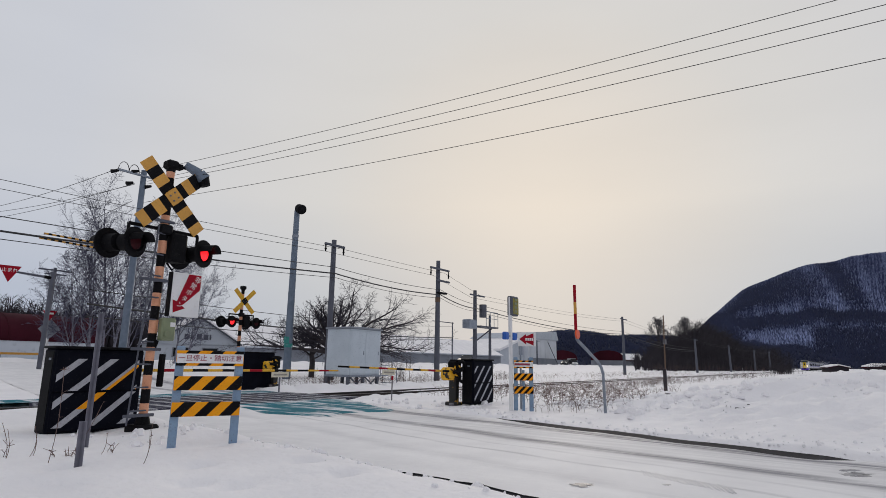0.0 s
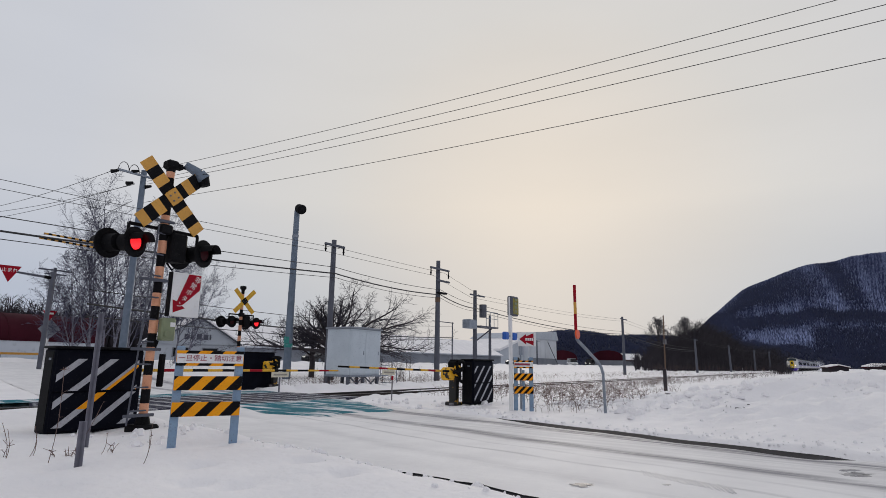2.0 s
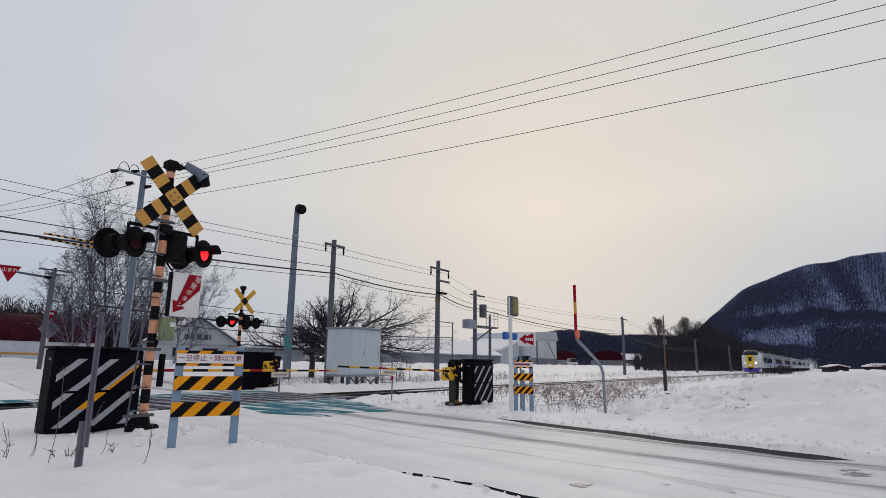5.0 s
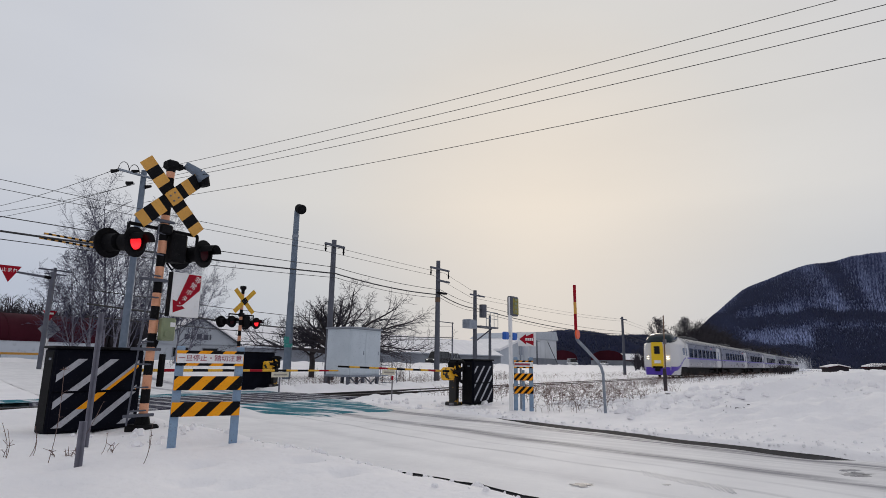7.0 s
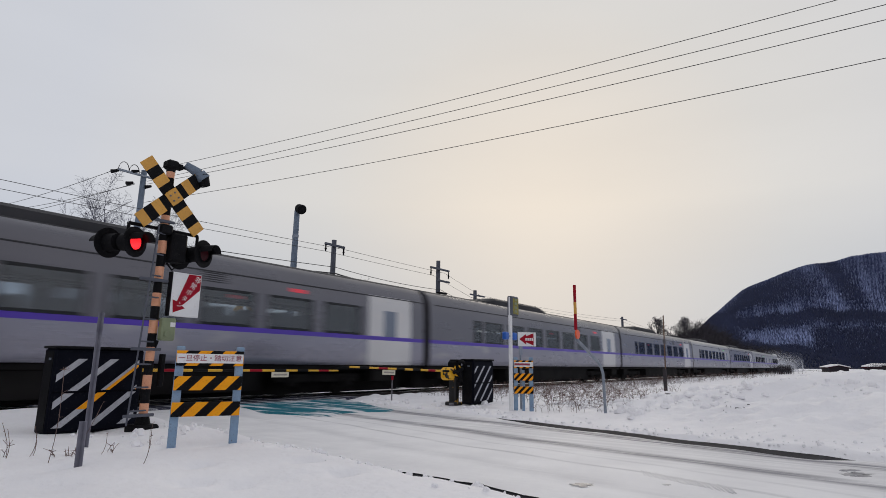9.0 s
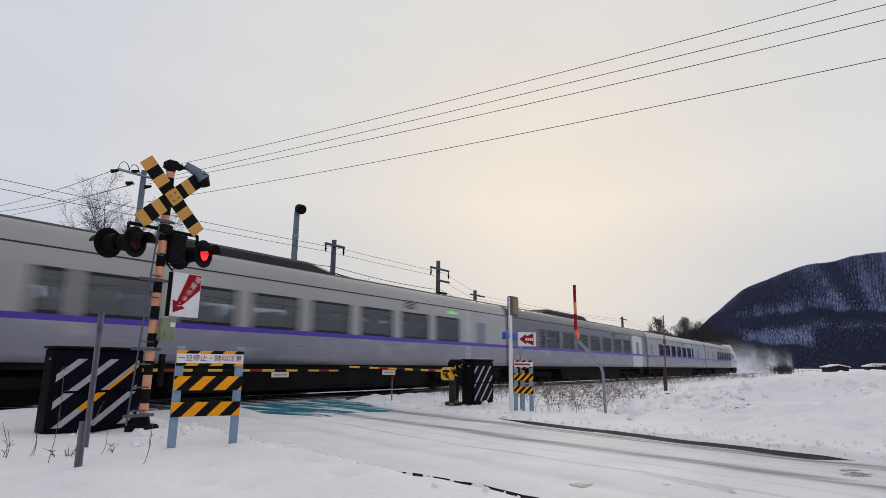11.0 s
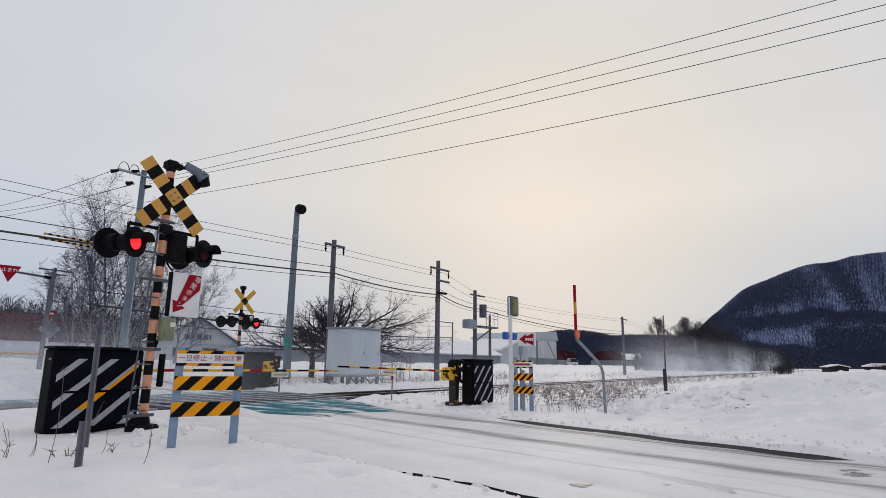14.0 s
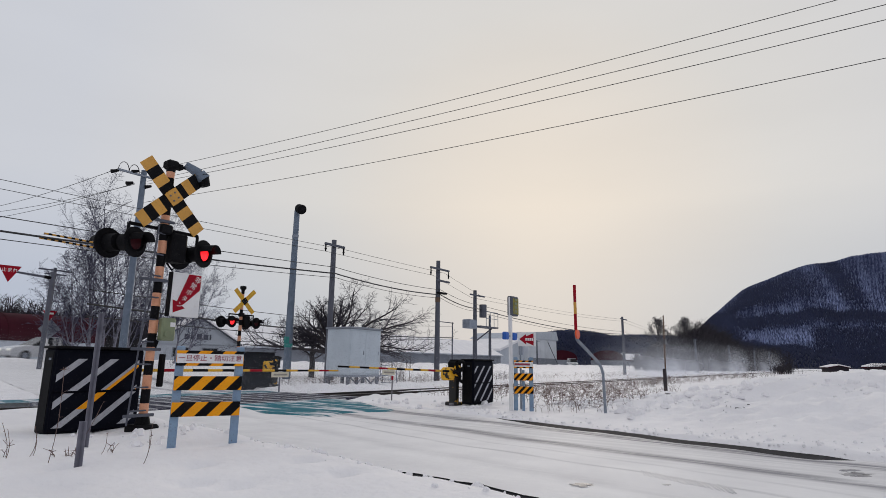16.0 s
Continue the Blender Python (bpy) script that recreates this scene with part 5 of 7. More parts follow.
# ---- poles ----
def utility_pole(x, y, top, r, label, arms=(), lean=(0, 0), base=-0.3, mat=None):
    g = thing("utility_pole", pose(x, y, 0, lean[0], lean[1], 0), label, "utility pole", "utility poles")
    part("pole", Build().tube([(0, 0, base), (0, 0, top)], [r, r * 0.72], 14), mat or POLE, g)
    for z, x0, x1, drop in arms:
        a = part("crossarm", Build().box(x0, x1, -0.05 - r, 0.05 - r, z - 0.05, z + 0.05, c=0.01), POLE, g)
        if drop:
            for xe in (x0 + 0.05, x1 - 0.05):
                part("insulator", Build().tube([(xe, -r, z), (xe, -r, z - drop)], 0.035, 8).tube([(xe, -r, z - drop * 0.9), (xe, -r, z - drop * 0.6)], [0.02, 0.06], 8), BLACK, a)
    return g


utility_pole(17.6, 18.5, 6.4, 0.15, "grey concrete railway line pole with a crossarm", [(6.12, -0.68, 0.52, 0.35)])
up2 = utility_pole(25.7, 18.5, 6.7, 0.16, "grey concrete line pole with insulators", [(6.2, -0.95, 0.85, 0.45), (5.55, -0.35, 0.9, 0.0)])
part("cable_clip", Build().box(-0.3, 0.5, -0.3, -0.1, 4.8, 4.9, c=0.02), BLACK, up2)
part("amber_band", Build().tube([(0, 0, 4.35), (0, 0, 4.62)], 0.148, 14), WOOD, up2)
up3 = utility_pole(33.65, 21.0, 6.05, 0.17, "concrete line pole carrying a transformer platform", [(5.68, -0.9, 1.0, 0.0)])
part("control_box", Build().box(-1.25, -0.25, -0.35, 0.25, 3.35, 3.95, c=0.04), GALV, up3, "grey control box")
part("transformer", Build().tube([(0.75, -0.2, 4.2), (0.75, -0.2, 5.1)], 0.26, 14), POLE, up3)
part("platform", Build().box(0.1, 2.6, -0.4, 0.4, 3.5, 3.6, c=0.01), POLE, up3)
for k in range(4):
    part("railing_post", Build().tube([(0.9 + 0.55 * k, -0.38, 3.6), (0.9 + 0.55 * k, -0.38, 4.65)], 0.025, 6), GALV, up3)
part("railing", Build().tube([(0.9, -0.38, 4.62), (2.55, -0.38, 4.62)], 0.025, 6).tube([(0.9, -0.38, 4.15), (2.55, -0.38, 4.15)], 0.02, 6), GALV, up3)
part("brace", Build().tube([(0.05, 0, 2.5), (2.3, 0, 3.5)], 0.05, 6), POLE, up3)
utility_pole(36.2, 21.3, 4.5, 0.12, "short concrete pole under a transformer platform")
utility_pole(62.8, 20.0, 6.3, 0.17, "grey line pole with a short crossarm", [(6.0, -1.1, 1.1, 0.0)])
utility_pole(99.4, 20.0, 5.4, 0.2, "leaning grey line pole beside the woods", [(5.2, -0.9, 0.9, 0.0)], (0, -2))
utility_pole(132.0, 20.0, 5.4, 0.22, "leaning grey line pole before the woods", [], (0, -8))
utility_pole(170.0, 20.0, 5.5, 0.24, "grey line pole beside the woods", [(5.2, -1.2, 1.2, 0.0)], (0, -3))
utility_pole(205.0, 20.0, 5.9, 0.24, "far grey line pole beside the woods", [(5.6, -1.2, 1.2, 0.0)])
utility_pole(61.0, 41.5, 6.2, 0.10, "thin steel pole by the highway", [(6.1, -4.5, 0.1, 0.0)])
utility_pole(17.1, 47.0, 7.5, 0.14, "concrete pole beside the highway", [(7.3, -1.1, 1.1, 0.0), (7.0, -0.7, 0.7, 0.0)])
utility_pole(128.0, 62.0, 6.8, 0.2, "thin pole before a silver hall", [(6.6, -1.0, 1.0, 0.0)])


def lamp_column():
    g = thing("street_lamp", pose(19.95, 24.0, 0), "tall tapered grey lamp column with a dark round head", "street lamp")
    part("column", Build().tube([(0, 0, -0.3), (0, 0, 9.1), (0.0, -0.05, 9.3)], [0.22, 0.15, 0.14], 18), STEEL_BLUE, g)
    part("head", Build().tube([(-0.05, -0.45, 9.12), (0.0, -0.12, 9.25)], [0.27, 0.24], 20).tube([(-0.06, -0.5, 9.1), (-0.05, -0.45, 9.12)], [0.22, 0.27], 20), BLACK, g, "dark round lamp head")
    part("band", Build().tube([(0, 0, 1.7), (0, 0, 1.9)], 0.22, 16).box(-0.42, -0.16, -0.25, -0.1, 1.9, 2.25, c=0.02), TEAL, g, "small green box on a strap")
    part("collar", Build().tube([(0, 0, 7.6), (0, 0, 7.75)], 0.18, 14), GALV, g)


lamp_column()


def tall_pole():
    g = utility_pole(13.45, 28.0, 10.3, 0.19, "tall bluish steel power pole with curved insulator arms", [], (0, 0), 0.2, STEEL_BLUE)
    part("arm", Build().box(-1.3, 0.5, -0.2, -0.1, 9.92, 10.02, c=0.01), GALV, g)
    for x, z in ((-1.3, 9.9), (-0.55, 9.5), (0.35, 9.55), (-0.35, 10.15)):
        part("insulator", Build().tube([(x, -0.15, z), (x - 0.3, -0.15, z - 0.12)], [0.06, 0.1], 10), BLACK, g, "dark strain insulator")
    for x in (-1.05, -0.55):
        part("jumper", Build().tube([(x + 0.25 * math.cos(t), -0.15, 10.0 + 0.42 * math.sin(t)) for t in [math.pi * k / 8 for k in range(9)]], 0.018, 6), WIRE, g)


tall_pole()


# ---- overhead wires ----
def wire(name, p0, p1, sag, r, label, n=24, mat=None):
    p0, p1 = Vector(p0), Vector(p1)
    pts = [p0.lerp(p1, k / n) - Vector((0, 0, 4 * sag * (k / n) * (1 - k / n))) for k in range(n + 1)]
    return tagged(part(name, Build().tube(pts, r, 5), mat or WIRE), label, "cable", "overhead cables")


# three power lines and one lower line over the road
for k, (z0, sag, p1) in enumerate(zip((10.15, 9.8, 9.65, 8.7), (0.35, 0.2, 0.35, 0.35), ((17.6, -0.73, 11.25), (17.14, -1.74, 10.35), (17.14, -1.69, 10.05), (17.23, -1.59, 9.05)))):
    a = Vector((13.45 + (0.2 if k else -0.2), 28.0, z0))
    b_ = Vector(p1)
    wire("power_line", a, a + (b_ - a) * 1.35, sag, 0.011, "thin black power line over the road")
for k, (z0, p1) in enumerate(zip((10.05, 9.45, 9.5, 8.6), ((12.57, 45, 11.1), (12.62, 45, 10.73), (12.68, 45, 10.35), (16.2, 45, 10.1)))):
    a = Vector((12.2 if k == 0 else 13.0, 27.9, z0))
    b_ = Vector(p1)
    wire("power_line", a, a + (b_ - a) * 1.5, 0.3, 0.014, "thin power line from the tall pole")
# lines on the railway poles
TOPS = [(-26, 18.5, 6.3), (17.6, 18.4, 6.0), (25.7, 18.4, 6.0), (33.65, 20.9, 5.7), (62.8, 20, 6.0), (99.4, 20, 5.2), (132, 20, 5.2), (170, 20, 5.2), (205, 20, 5.6)]
for dx, dz in ((-0.62, -0.22), (0.5, 0.05)):
    for (xa, ya, za), (xb, yb, zb) in zip(TOPS[:-1], TOPS[1:]):
        span = xb - xa
        wire("line_wire", (xa + dx, ya, za + dz), (xb + dx, yb, zb + dz), 0.0006 * span * span * 0.4, 0.009, "thin wire between railway poles", 12)
LOW = [(-16, 18.5, 4.65), (17.6, 18.3, 4.85), (25.7, 18.3, 4.75), (33.65, 20.8, 4.75), (62.8, 20, 4.4), (99.4, 20, 3.6)]
for dz, r, sagk in ((0.28, 0.014, 0.35), (0.0, 0.03, 0.5), (-0.18, 0.012, 0.55)):
    for (xa, ya, za), (xb, yb, zb) in zip(LOW[:-1], LOW[1:]):
        wire("signal_cable", (xa, ya, za + dz), (xb, yb, zb + dz), sagk * min(1, (xb - xa) / 40) + 0.05, r, "black cable slung between railway poles", 16)
for z, x0, x1 in ((4.48, 6.3, 8.1), (4.33, 6.2, 7.9)):
    g = Build()
    n = 18
    for k in range(n):
        xa, xb = x0 + (x1 - x0) * k / n, x0 + (x1 - x0) * (k + 1) / n
        g.tube([(xa, 18.45, z - 0.02 * (xa - 7)), (xb, 18.45, z - 0.02 * (xb - 7))], 0.028, 8, mat=k % 2, caps=False)
    g.weld = True
    tagged(part("cable_guard", g, [CROSS_YEL, BLACK]), "yellow and black spiral guard round a cable", "cable guard", "cable guards")
# heavier lines across the middle distance
for za, zb, r in ((3.6, 3.1, 0.05), (3.0, 2.9, 0.025), (4.3, 4.5, 0.02)):
    wire("signal_cable", (12.5, 30, za), (61, 41.5, zb + 1.2), 0.5, r, "dark cable sagging across the field")


# ---- trees ----
def perp(d, rng):
    a = d.cross(Vector((rng.uniform(-1, 1), rng.uniform(-1, 1), rng.uniform(-1, 1))))
    return a.normalized() if a.length > 1e-4 else Vector((1, 0, 0))


def branch(b, rng, p, d, length, r, level, st, out_):
    """One limb as a bent tapering bar, and its side shoots."""
    segs = (6, 5, 4, 3, 2)[level]
    pts, rad = [p.copy()], [r]
    for k in range(segs):
        d = (d + st["wob"][level] * Vector((rng.uniform(-1, 1), rng.uniform(-1, 1), rng.uniform(-1, 1))) + Vector((0, 0, st["up"][level]))).normalized()
        p = p + d * length / segs
        pts.append(p.copy())
        rad.append(max(st["min"], r * (1 - 0.82 * (k + 1) / segs)))
    b.tube(pts, rad, (7, 5, 4, 3, 3)[level], mat=0 if level < 2 else 1, caps=False)
    if level + 1 >= st["levels"]:
        return
    n = st["kids"][level]
    for k in range(n):
        u = st["from"][level] + (1 - st["from"][level]) * (k + rng.random()) / n
        i = min(segs - 1, int(u * segs))
        q = pts[i].lerp(pts[i + 1], u * segs - i)
        ax = (pts[i + 1] - pts[i]).normalized()
        ang = radians(st["angle"][level] + rng.uniform(-14, 14))
        nd = (ax * math.cos(ang) + perp(ax, rng) * math.sin(ang)).normalized()
        if nd.z < st["floor"][level]:
            nd.z = st["floor"][level] + 0.1 * rng.random()
            nd.normalize()
        branch(b, rng, q, nd, length * st["ratio"][level] * rng.uniform(0.7, 1.15) * (1.15 - 0.45 * u), r * (1 - 0.75 * u) * 0.62, level + 1, st, out_)


TALL = dict(levels=5, wob=(0.05, 0.13, 0.2, 0.24, 0.26), up=(0.02, 0.09, 0.04, 0.0, -0.03), kids=(16, 9, 5, 3), angle=(36, 36, 40, 42), ratio=(0.44, 0.42, 0.48, 0.5), floor=(0.2, 0.0, -0.2, -0.5), **{"from": (0.16, 0.15, 0.1, 0.1)}, min=0.0055)

def bare_tree(name, m, stems, st, mats, label, seed, height, r):
    rng = random.Random(seed)
    g = thing(name, m, label, "tree", "bare winter trees")
    for dx, dy, k, tilt in stems:
        b = Build()
        branch(b, rng, Vector((dx, dy, -0.3)), Vector((tilt[0], tilt[1], 1)).normalized(), height * k, r * k, 0, st, None)
        trunk, crown = Build(), Build()
        for o, q in ((trunk, 0), (crown, 1)):
            o.v = b.v
            keep = [i for i, mi in enumerate(b.mi) if mi == q]
            used = sorted({v for i in keep for v in b.f[i]})
            idx = {v: j for j, v in enumerate(used)}
            o.v = [b.v[v] for v in used]
            o.f = [tuple(idx[v] for v in b.f[i]) for i in keep]
            o.mi, o.sm = [0] * len(keep), [True] * len(keep)
        t = part("trunk", trunk, mats[0], g)
        part("crown", crown, mats[1], g)
    return g


SPREAD = dict(levels=5, wob=(0.1, 0.20, 0.26, 0.3, 0.3), up=(0.0, 0.015, 0.02, 0.0, -0.02), kids=(0, 10, 6, 4), angle=(0, 36, 42, 42), ratio=(0, 0.42, 0.5, 0.55), floor=(0, -0.12, -0.25, -0.45), **{"from": (0, 0.22, 0.15, 0.1)}, min=0.006)


def domed_tree(name, m, trunk_h, wide, tall, limbs, r, lift, st, label, seed, lean=0.0, bias=1.15, view_spread=0.0):
    """A short trunk that breaks into long limbs ending on a dome."""
    rng = random.Random(seed)
    g = thing(name, m, label, "tree", "bare winter trees")
    b = Build()
    b.tube([(0, 0, -0.3), (0.05, 0.03, trunk_h * 0.5), (-0.03, 0.05, trunk_h)], [r * 1.15, r, r * 0.8], 9, mat=0, caps=False)
    for k in range(limbs):
        az, el = 2.39996 * k + rng.uniform(-0.25, 0.25), radians(lift + (86 - lift) * ((k + 0.5) / limbs) ** bias)
        # limbs turned to the camera's left and right, so they fill its view
        if view_spread:
            az = -0.955 + math.pi * (k % 2) + rng.uniform(-view_spread, view_spread)
        d = Vector((math.cos(az) * math.cos(el), math.sin(az) * math.cos(el), math.sin(el)))
        # side: how far a limb points to the camera's right; lean lengthens it
        side = d.x * 0.578 - d.y * 0.816
        reach = 1 / math.sqrt((math.cos(el) / wide) ** 2 + (math.sin(el) / tall) ** 2) * rng.uniform(0.86, 1.08) * (1 + lean * side)
        z = trunk_h * (0.62 + 0.38 * (k / limbs))
        branch(b, rng, Vector((0, 0, z)), (d + Vector((0, 0, 0.12))).normalized(), reach, r * rng.uniform(0.34, 0.5), 1, st, None)
    for name_, q, mt in (("trunk", 0, BARK), ("crown", 1, TWIG)):
        o = Build()
        keep = [i for i, mi in enumerate(b.mi) if mi == q]
        used = sorted({v for i in keep for v in b.f[i]})
        idx = {v: j for j, v in enumerate(used)}
        o.v = [b.v[v] for v in used]
        o.f = [tuple(idx[v] for v in b.f[i]) for i in keep]
        o.mi, o.sm = [0] * len(keep), [True] * len(keep)
        part(name_, o, mt, g)
    return g


TWIG = material("bare_twigs", (0.055, 0.05, 0.066), (0.035, 0.032, 0.044), 3, 0.9)
BIRCH_TWIG = material("birch_twigs", (0.085, 0.085, 0.135), (0.055, 0.055, 0.095), 3, 0.9)
domed_tree("spreading_tree", pose(21.9, 22.9, 0.3), 1.75, 5.6, 2.15, 21, 0.24, -4, SPREAD, "wide-spreading bare tree with dark snow-free limbs", 53, 0.22, 1.25, 0.8)
domed_tree("spreading_tree", pose(22.2, 24.6, 0.3), 1.3, 2.0, 1.9, 5, 0.15, 12, SPREAD, "smaller bare tree with a forked dark trunk", 57, -0.1, 1.2)
for x, y, stems, label, seed in (
        (16.2, 36.0, [(0, 0, 0.97, (-0.02, 0)), (-0.5, 0.3, 0.84, (-0.12, 0.03)), (0.6, 0.2, 0.90, (0.07, -0.02))], "clump of tall bare birches behind the crossing", 3),
        (14.5, 35.5, [(0, 0, 0.60, (-0.16, 0)), (0.3, 0.3, 0.46, (-0.34, 0)), (0.6, 0.0, 0.72, (-0.04, 0))], "slender bare birch clump leaning outward", 5),
        (18.4, 36.5, [(0, 0, 0.85, (0.12, 0)), (0.5, 0.2, 0.74, (0.30, 0)), (-0.4, 0.3, 0.70, (0.0, 0.1))], "bare birch clump with fine drooping twigs", 8),
        (21.2, 37.0, [(0, 0, 0.68, (0.10, 0)), (0.6, 0.2, 0.62, (0.32, 0))], "low bare birch clump beside the junction", 11)):
    bare_tree("birch_tree", pose(x, y, 0.6), stems, TALL, (BIRCH, BIRCH_TWIG), label, seed, 10.0, 0.10)
CROWN = dict(SPREAD, wob=(0.1, 0.06, 0.12, 0.18, 0.2), up=(0, 0.02, 0.0, 0.0, 0.0), kids=(0, 8, 6, 3), angle=(0, 32, 38, 42), ratio=(0, 0.38, 0.5, 0.5), min=0.022, floor=(0, 0.05, -0.05, -0.2), **{"from": (0, 0.45, 0.2, 0.1)})
for k, (x, y, fork, wide, tall) in enumerate(((170.9, 44.2, 9.6, 4.2, 4.7), (180.6, 39.1, 9.6, 6.0, 4.9), (187.0, 35.5, 8.8, 4.8, 3.6))):
    domed_tree("roadside_tree", pose(x, y, 0.5), fork, wide, tall, 24, 0.20, 4, CROWN, "tall round-crowned bare tree at the wood's edge", 20 + k, 0.0, 0.85)


def scatter_wood(name, spots, label, mat, rng, twigs=9, thick=1.0):
    """A stand of small bare trees, joined: trunks with a few forks each."""
    b = Build()
    for x, y, z, h in spots:
        r = 0.02 * h * thick
        lean = (rng.uniform(-0.06, 0.06) * h, rng.uniform(-0.06, 0.06) * h)
        b.tube([(x, y, z - 0.3), (x + lean[0], y + lean[1], z + h)], [r, r * 0.2], 3, caps=False)
        for k in range(twigs):
            u = 0.25 + 0.7 * (k + rng.random()) / twigs
            p = Vector((x + lean[0] * u, y + lean[1] * u, z + h * u))
            a, l = rng.uniform(0, 6.283), h * 0.32 * (1.15 - 0.75 * u) * rng.uniform(0.7, 1.3)
            q = p + Vector((math.cos(a) * l, math.sin(a) * l, l * rng.uniform(0.5, 1.2)))
            b.tube([p, q], [r * 0.45 * (1.1 - u), r * 0.12], 3, caps=False)
            for j in range(2):
                s = p.lerp(q, rng.uniform(0.4, 0.9))
                a += rng.uniform(-1.2, 1.2)
                b.tube([s, s + Vector((math.cos(a), math.sin(a), rng.uniform(0.3, 1.1))) * l * 0.5], [r * 0.2, r * 0.08], 3, caps=False)
    return tagged(part(name, b, mat), label, "woods", kind="stuff")


# distance haze and shade on the far slopes are put into these blue tones
HAZED_HILLSNOW = material("hazed_hill_snow", (0.35, 0.42, 0.68), (0.25, 0.31, 0.52), 0.012, 0.9, fine=0.05)
HAZED_HILLPALE = material("hazed_pale_trees", (0.21, 0.25, 0.43), (0.11, 0.135, 0.25), 0.05, 0.95)
HAZED_HILLDARK = material("hazed_wooded_ground", (0.035, 0.042, 0.075), (0.028, 0.033, 0.062), 0.02, 0.95)
HAZED_HILLWOOD = material("hazed_hill_trees", (0.046, 0.060, 0.140), (0.030, 0.041, 0.100), 0.02, 0.95)
HAZED_HILLPINE = material("hazed_dark_trees", (0.023, 0.031, 0.082), (0.018, 0.025, 0.066), 0.02, 0.95)


def view_sector(x, y):
    """The mountain's front up to its crest, cut to the bearings the camera sees."""
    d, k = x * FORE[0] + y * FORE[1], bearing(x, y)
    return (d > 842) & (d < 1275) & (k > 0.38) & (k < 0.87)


def forest_on(name, height, area, count, seed, label, mat, tall, thin, keep):
    """Thin leafless trees as tapered three-sided strokes."""
    r = np.random.RandomState(seed)
    x, y = r.uniform(area[0], area[1], count), r.uniform(area[2], area[3], count)
    z = height(x, y)
    ok = (z > -1) & (r.uniform(0, 1, count) < keep(x, y, z))
    x, y, z = x[ok], y[ok], z[ok]
    n = len(x)
    belly = 0.3 if mat is HAZED_HILLPINE else 0.75
    h, w, a = r.uniform(*tall, n), r.uniform(*thin, n), r.uniform(0, 2, n)
    rings = [np.stack([x, y, z - 0.5], -1)]
    rings += [np.stack([x + w * np.cos(a + 2.094 * j), y + w * np.sin(a + 2.094 * j), z + belly * h], -1) for j in range(3)]
    rings.append(np.stack([x + r.uniform(-0.5, 0.5, n), y, z + h], -1))
    co = np.stack(rings, 1).reshape(-1, 3)
    o = np.arange(n)[:, None] * 5
    tri = np.array([(0, 2, 1), (0, 3, 2), (0, 1, 3), (1, 2, 4), (2, 3, 4), (3, 1, 4)]).reshape(1, -1)
    fs = (o + tri).reshape(-1, 3)
    me = bpy.data.meshes.new(name)
    me.vertices.add(len(co))
    me.vertices.foreach_set("co", co.reshape(-1))
    me.loops.add(fs.size)
    me.loops.foreach_set("vertex_index", fs.reshape(-1))
    me.polygons.add(len(fs))
    me.polygons.foreach_set("loop_start", np.arange(len(fs)) * 3)
    me.update()
    me.validate()
    me.materials.append(mat)
    tagged(new(name, me), label, "woods", kind="stuff")


rw = random.Random(77)
WOODS = material("far_woods", (0.024, 0.019, 0.026), (0.014, 0.012, 0.018), 0.3, 0.95)


SCRUB = material("russet_scrub", (0.095, 0.062, 0.056), (0.055, 0.037, 0.036), 0.4, 0.95)


def wood_line(k):
    """The height of the wood's outline over the plain, fitted to the camera's view by bearing."""
    return 0.036 * smooth(0.335, 0.37, k) + 0.032 * math.exp(-((k - 0.452) / 0.05) ** 2) - 0.006 * smooth(0.50, 0.56, k) - 0.022 * smooth(0.58, 0.66, k)


def plant(k, d):
    return d * (0.8163 + 0.5776 * k), d * (0.5776 - 0.8163 * k)


spots = []
for k in range(1000):
    q = rw.uniform(0.335, 0.655)
    x, y = plant(q, rw.uniform(125 + 160 * max(0, q - 0.42), 285))
    if y > 21.5:
        spots.append((x, y, 0.2, max(2.0, (math.hypot(x, y) * 0.95 * float(wood_line(q)) + 1.0) * rw.uniform(0.55, 1.08))))
scatter_wood("woods", spots, "dark brown leafless woods beside the railway", WOODS, rw, 16, 0.75)
brush = []
for k in range(2300):
    q = rw.uniform(0.335, 0.72)
    x, y = plant(q, rw.uniform(112 + 200 * max(0, q - 0.40), 270))
    if y > 19.5:
        brush.append((x, y, 0.1, rw.uniform(1.2, 4.6) * (1 - 0.6 * float(smooth(0.56, 0.68, q)))))
scatter_wood("brush", brush, "dark brown brushwood at the foot of the woods", WOODS, rw, 7, 1.7)
russet = []
for k in range(420):
    q = rw.uniform(0.36, 0.66)
    x, y = plant(q, rw.uniform(105 + 190 * max(0, q - 0.40), 150 + 190 * max(0, q - 0.40)))
    if y > 18.5:
        russet.append((x, y, 0.0, rw.uniform(0.4, 1.5)))
scatter_wood("brush", russet, "russet scrub along the railway", SCRUB, rw, 12, 1.0)
forest_on("thicket", lambda x, y: 0.6 + 0 * x, (-10, 80, 98, 122), 5000, 6, "dense dark thicket behind the red barn", WOODS, (5.2, 7.8), (0.35, 0.8), lambda x, y, z: 1 + 0 * x)
back = [(rw.uniform(-10, 78), rw.uniform(96, 126), 0.6, rw.uniform(7.2, 9.3)) for k in range(700)]
scatter_wood("woods", back, "dark bare woods behind the red barn", WOODS, rw, 9, 1.1)


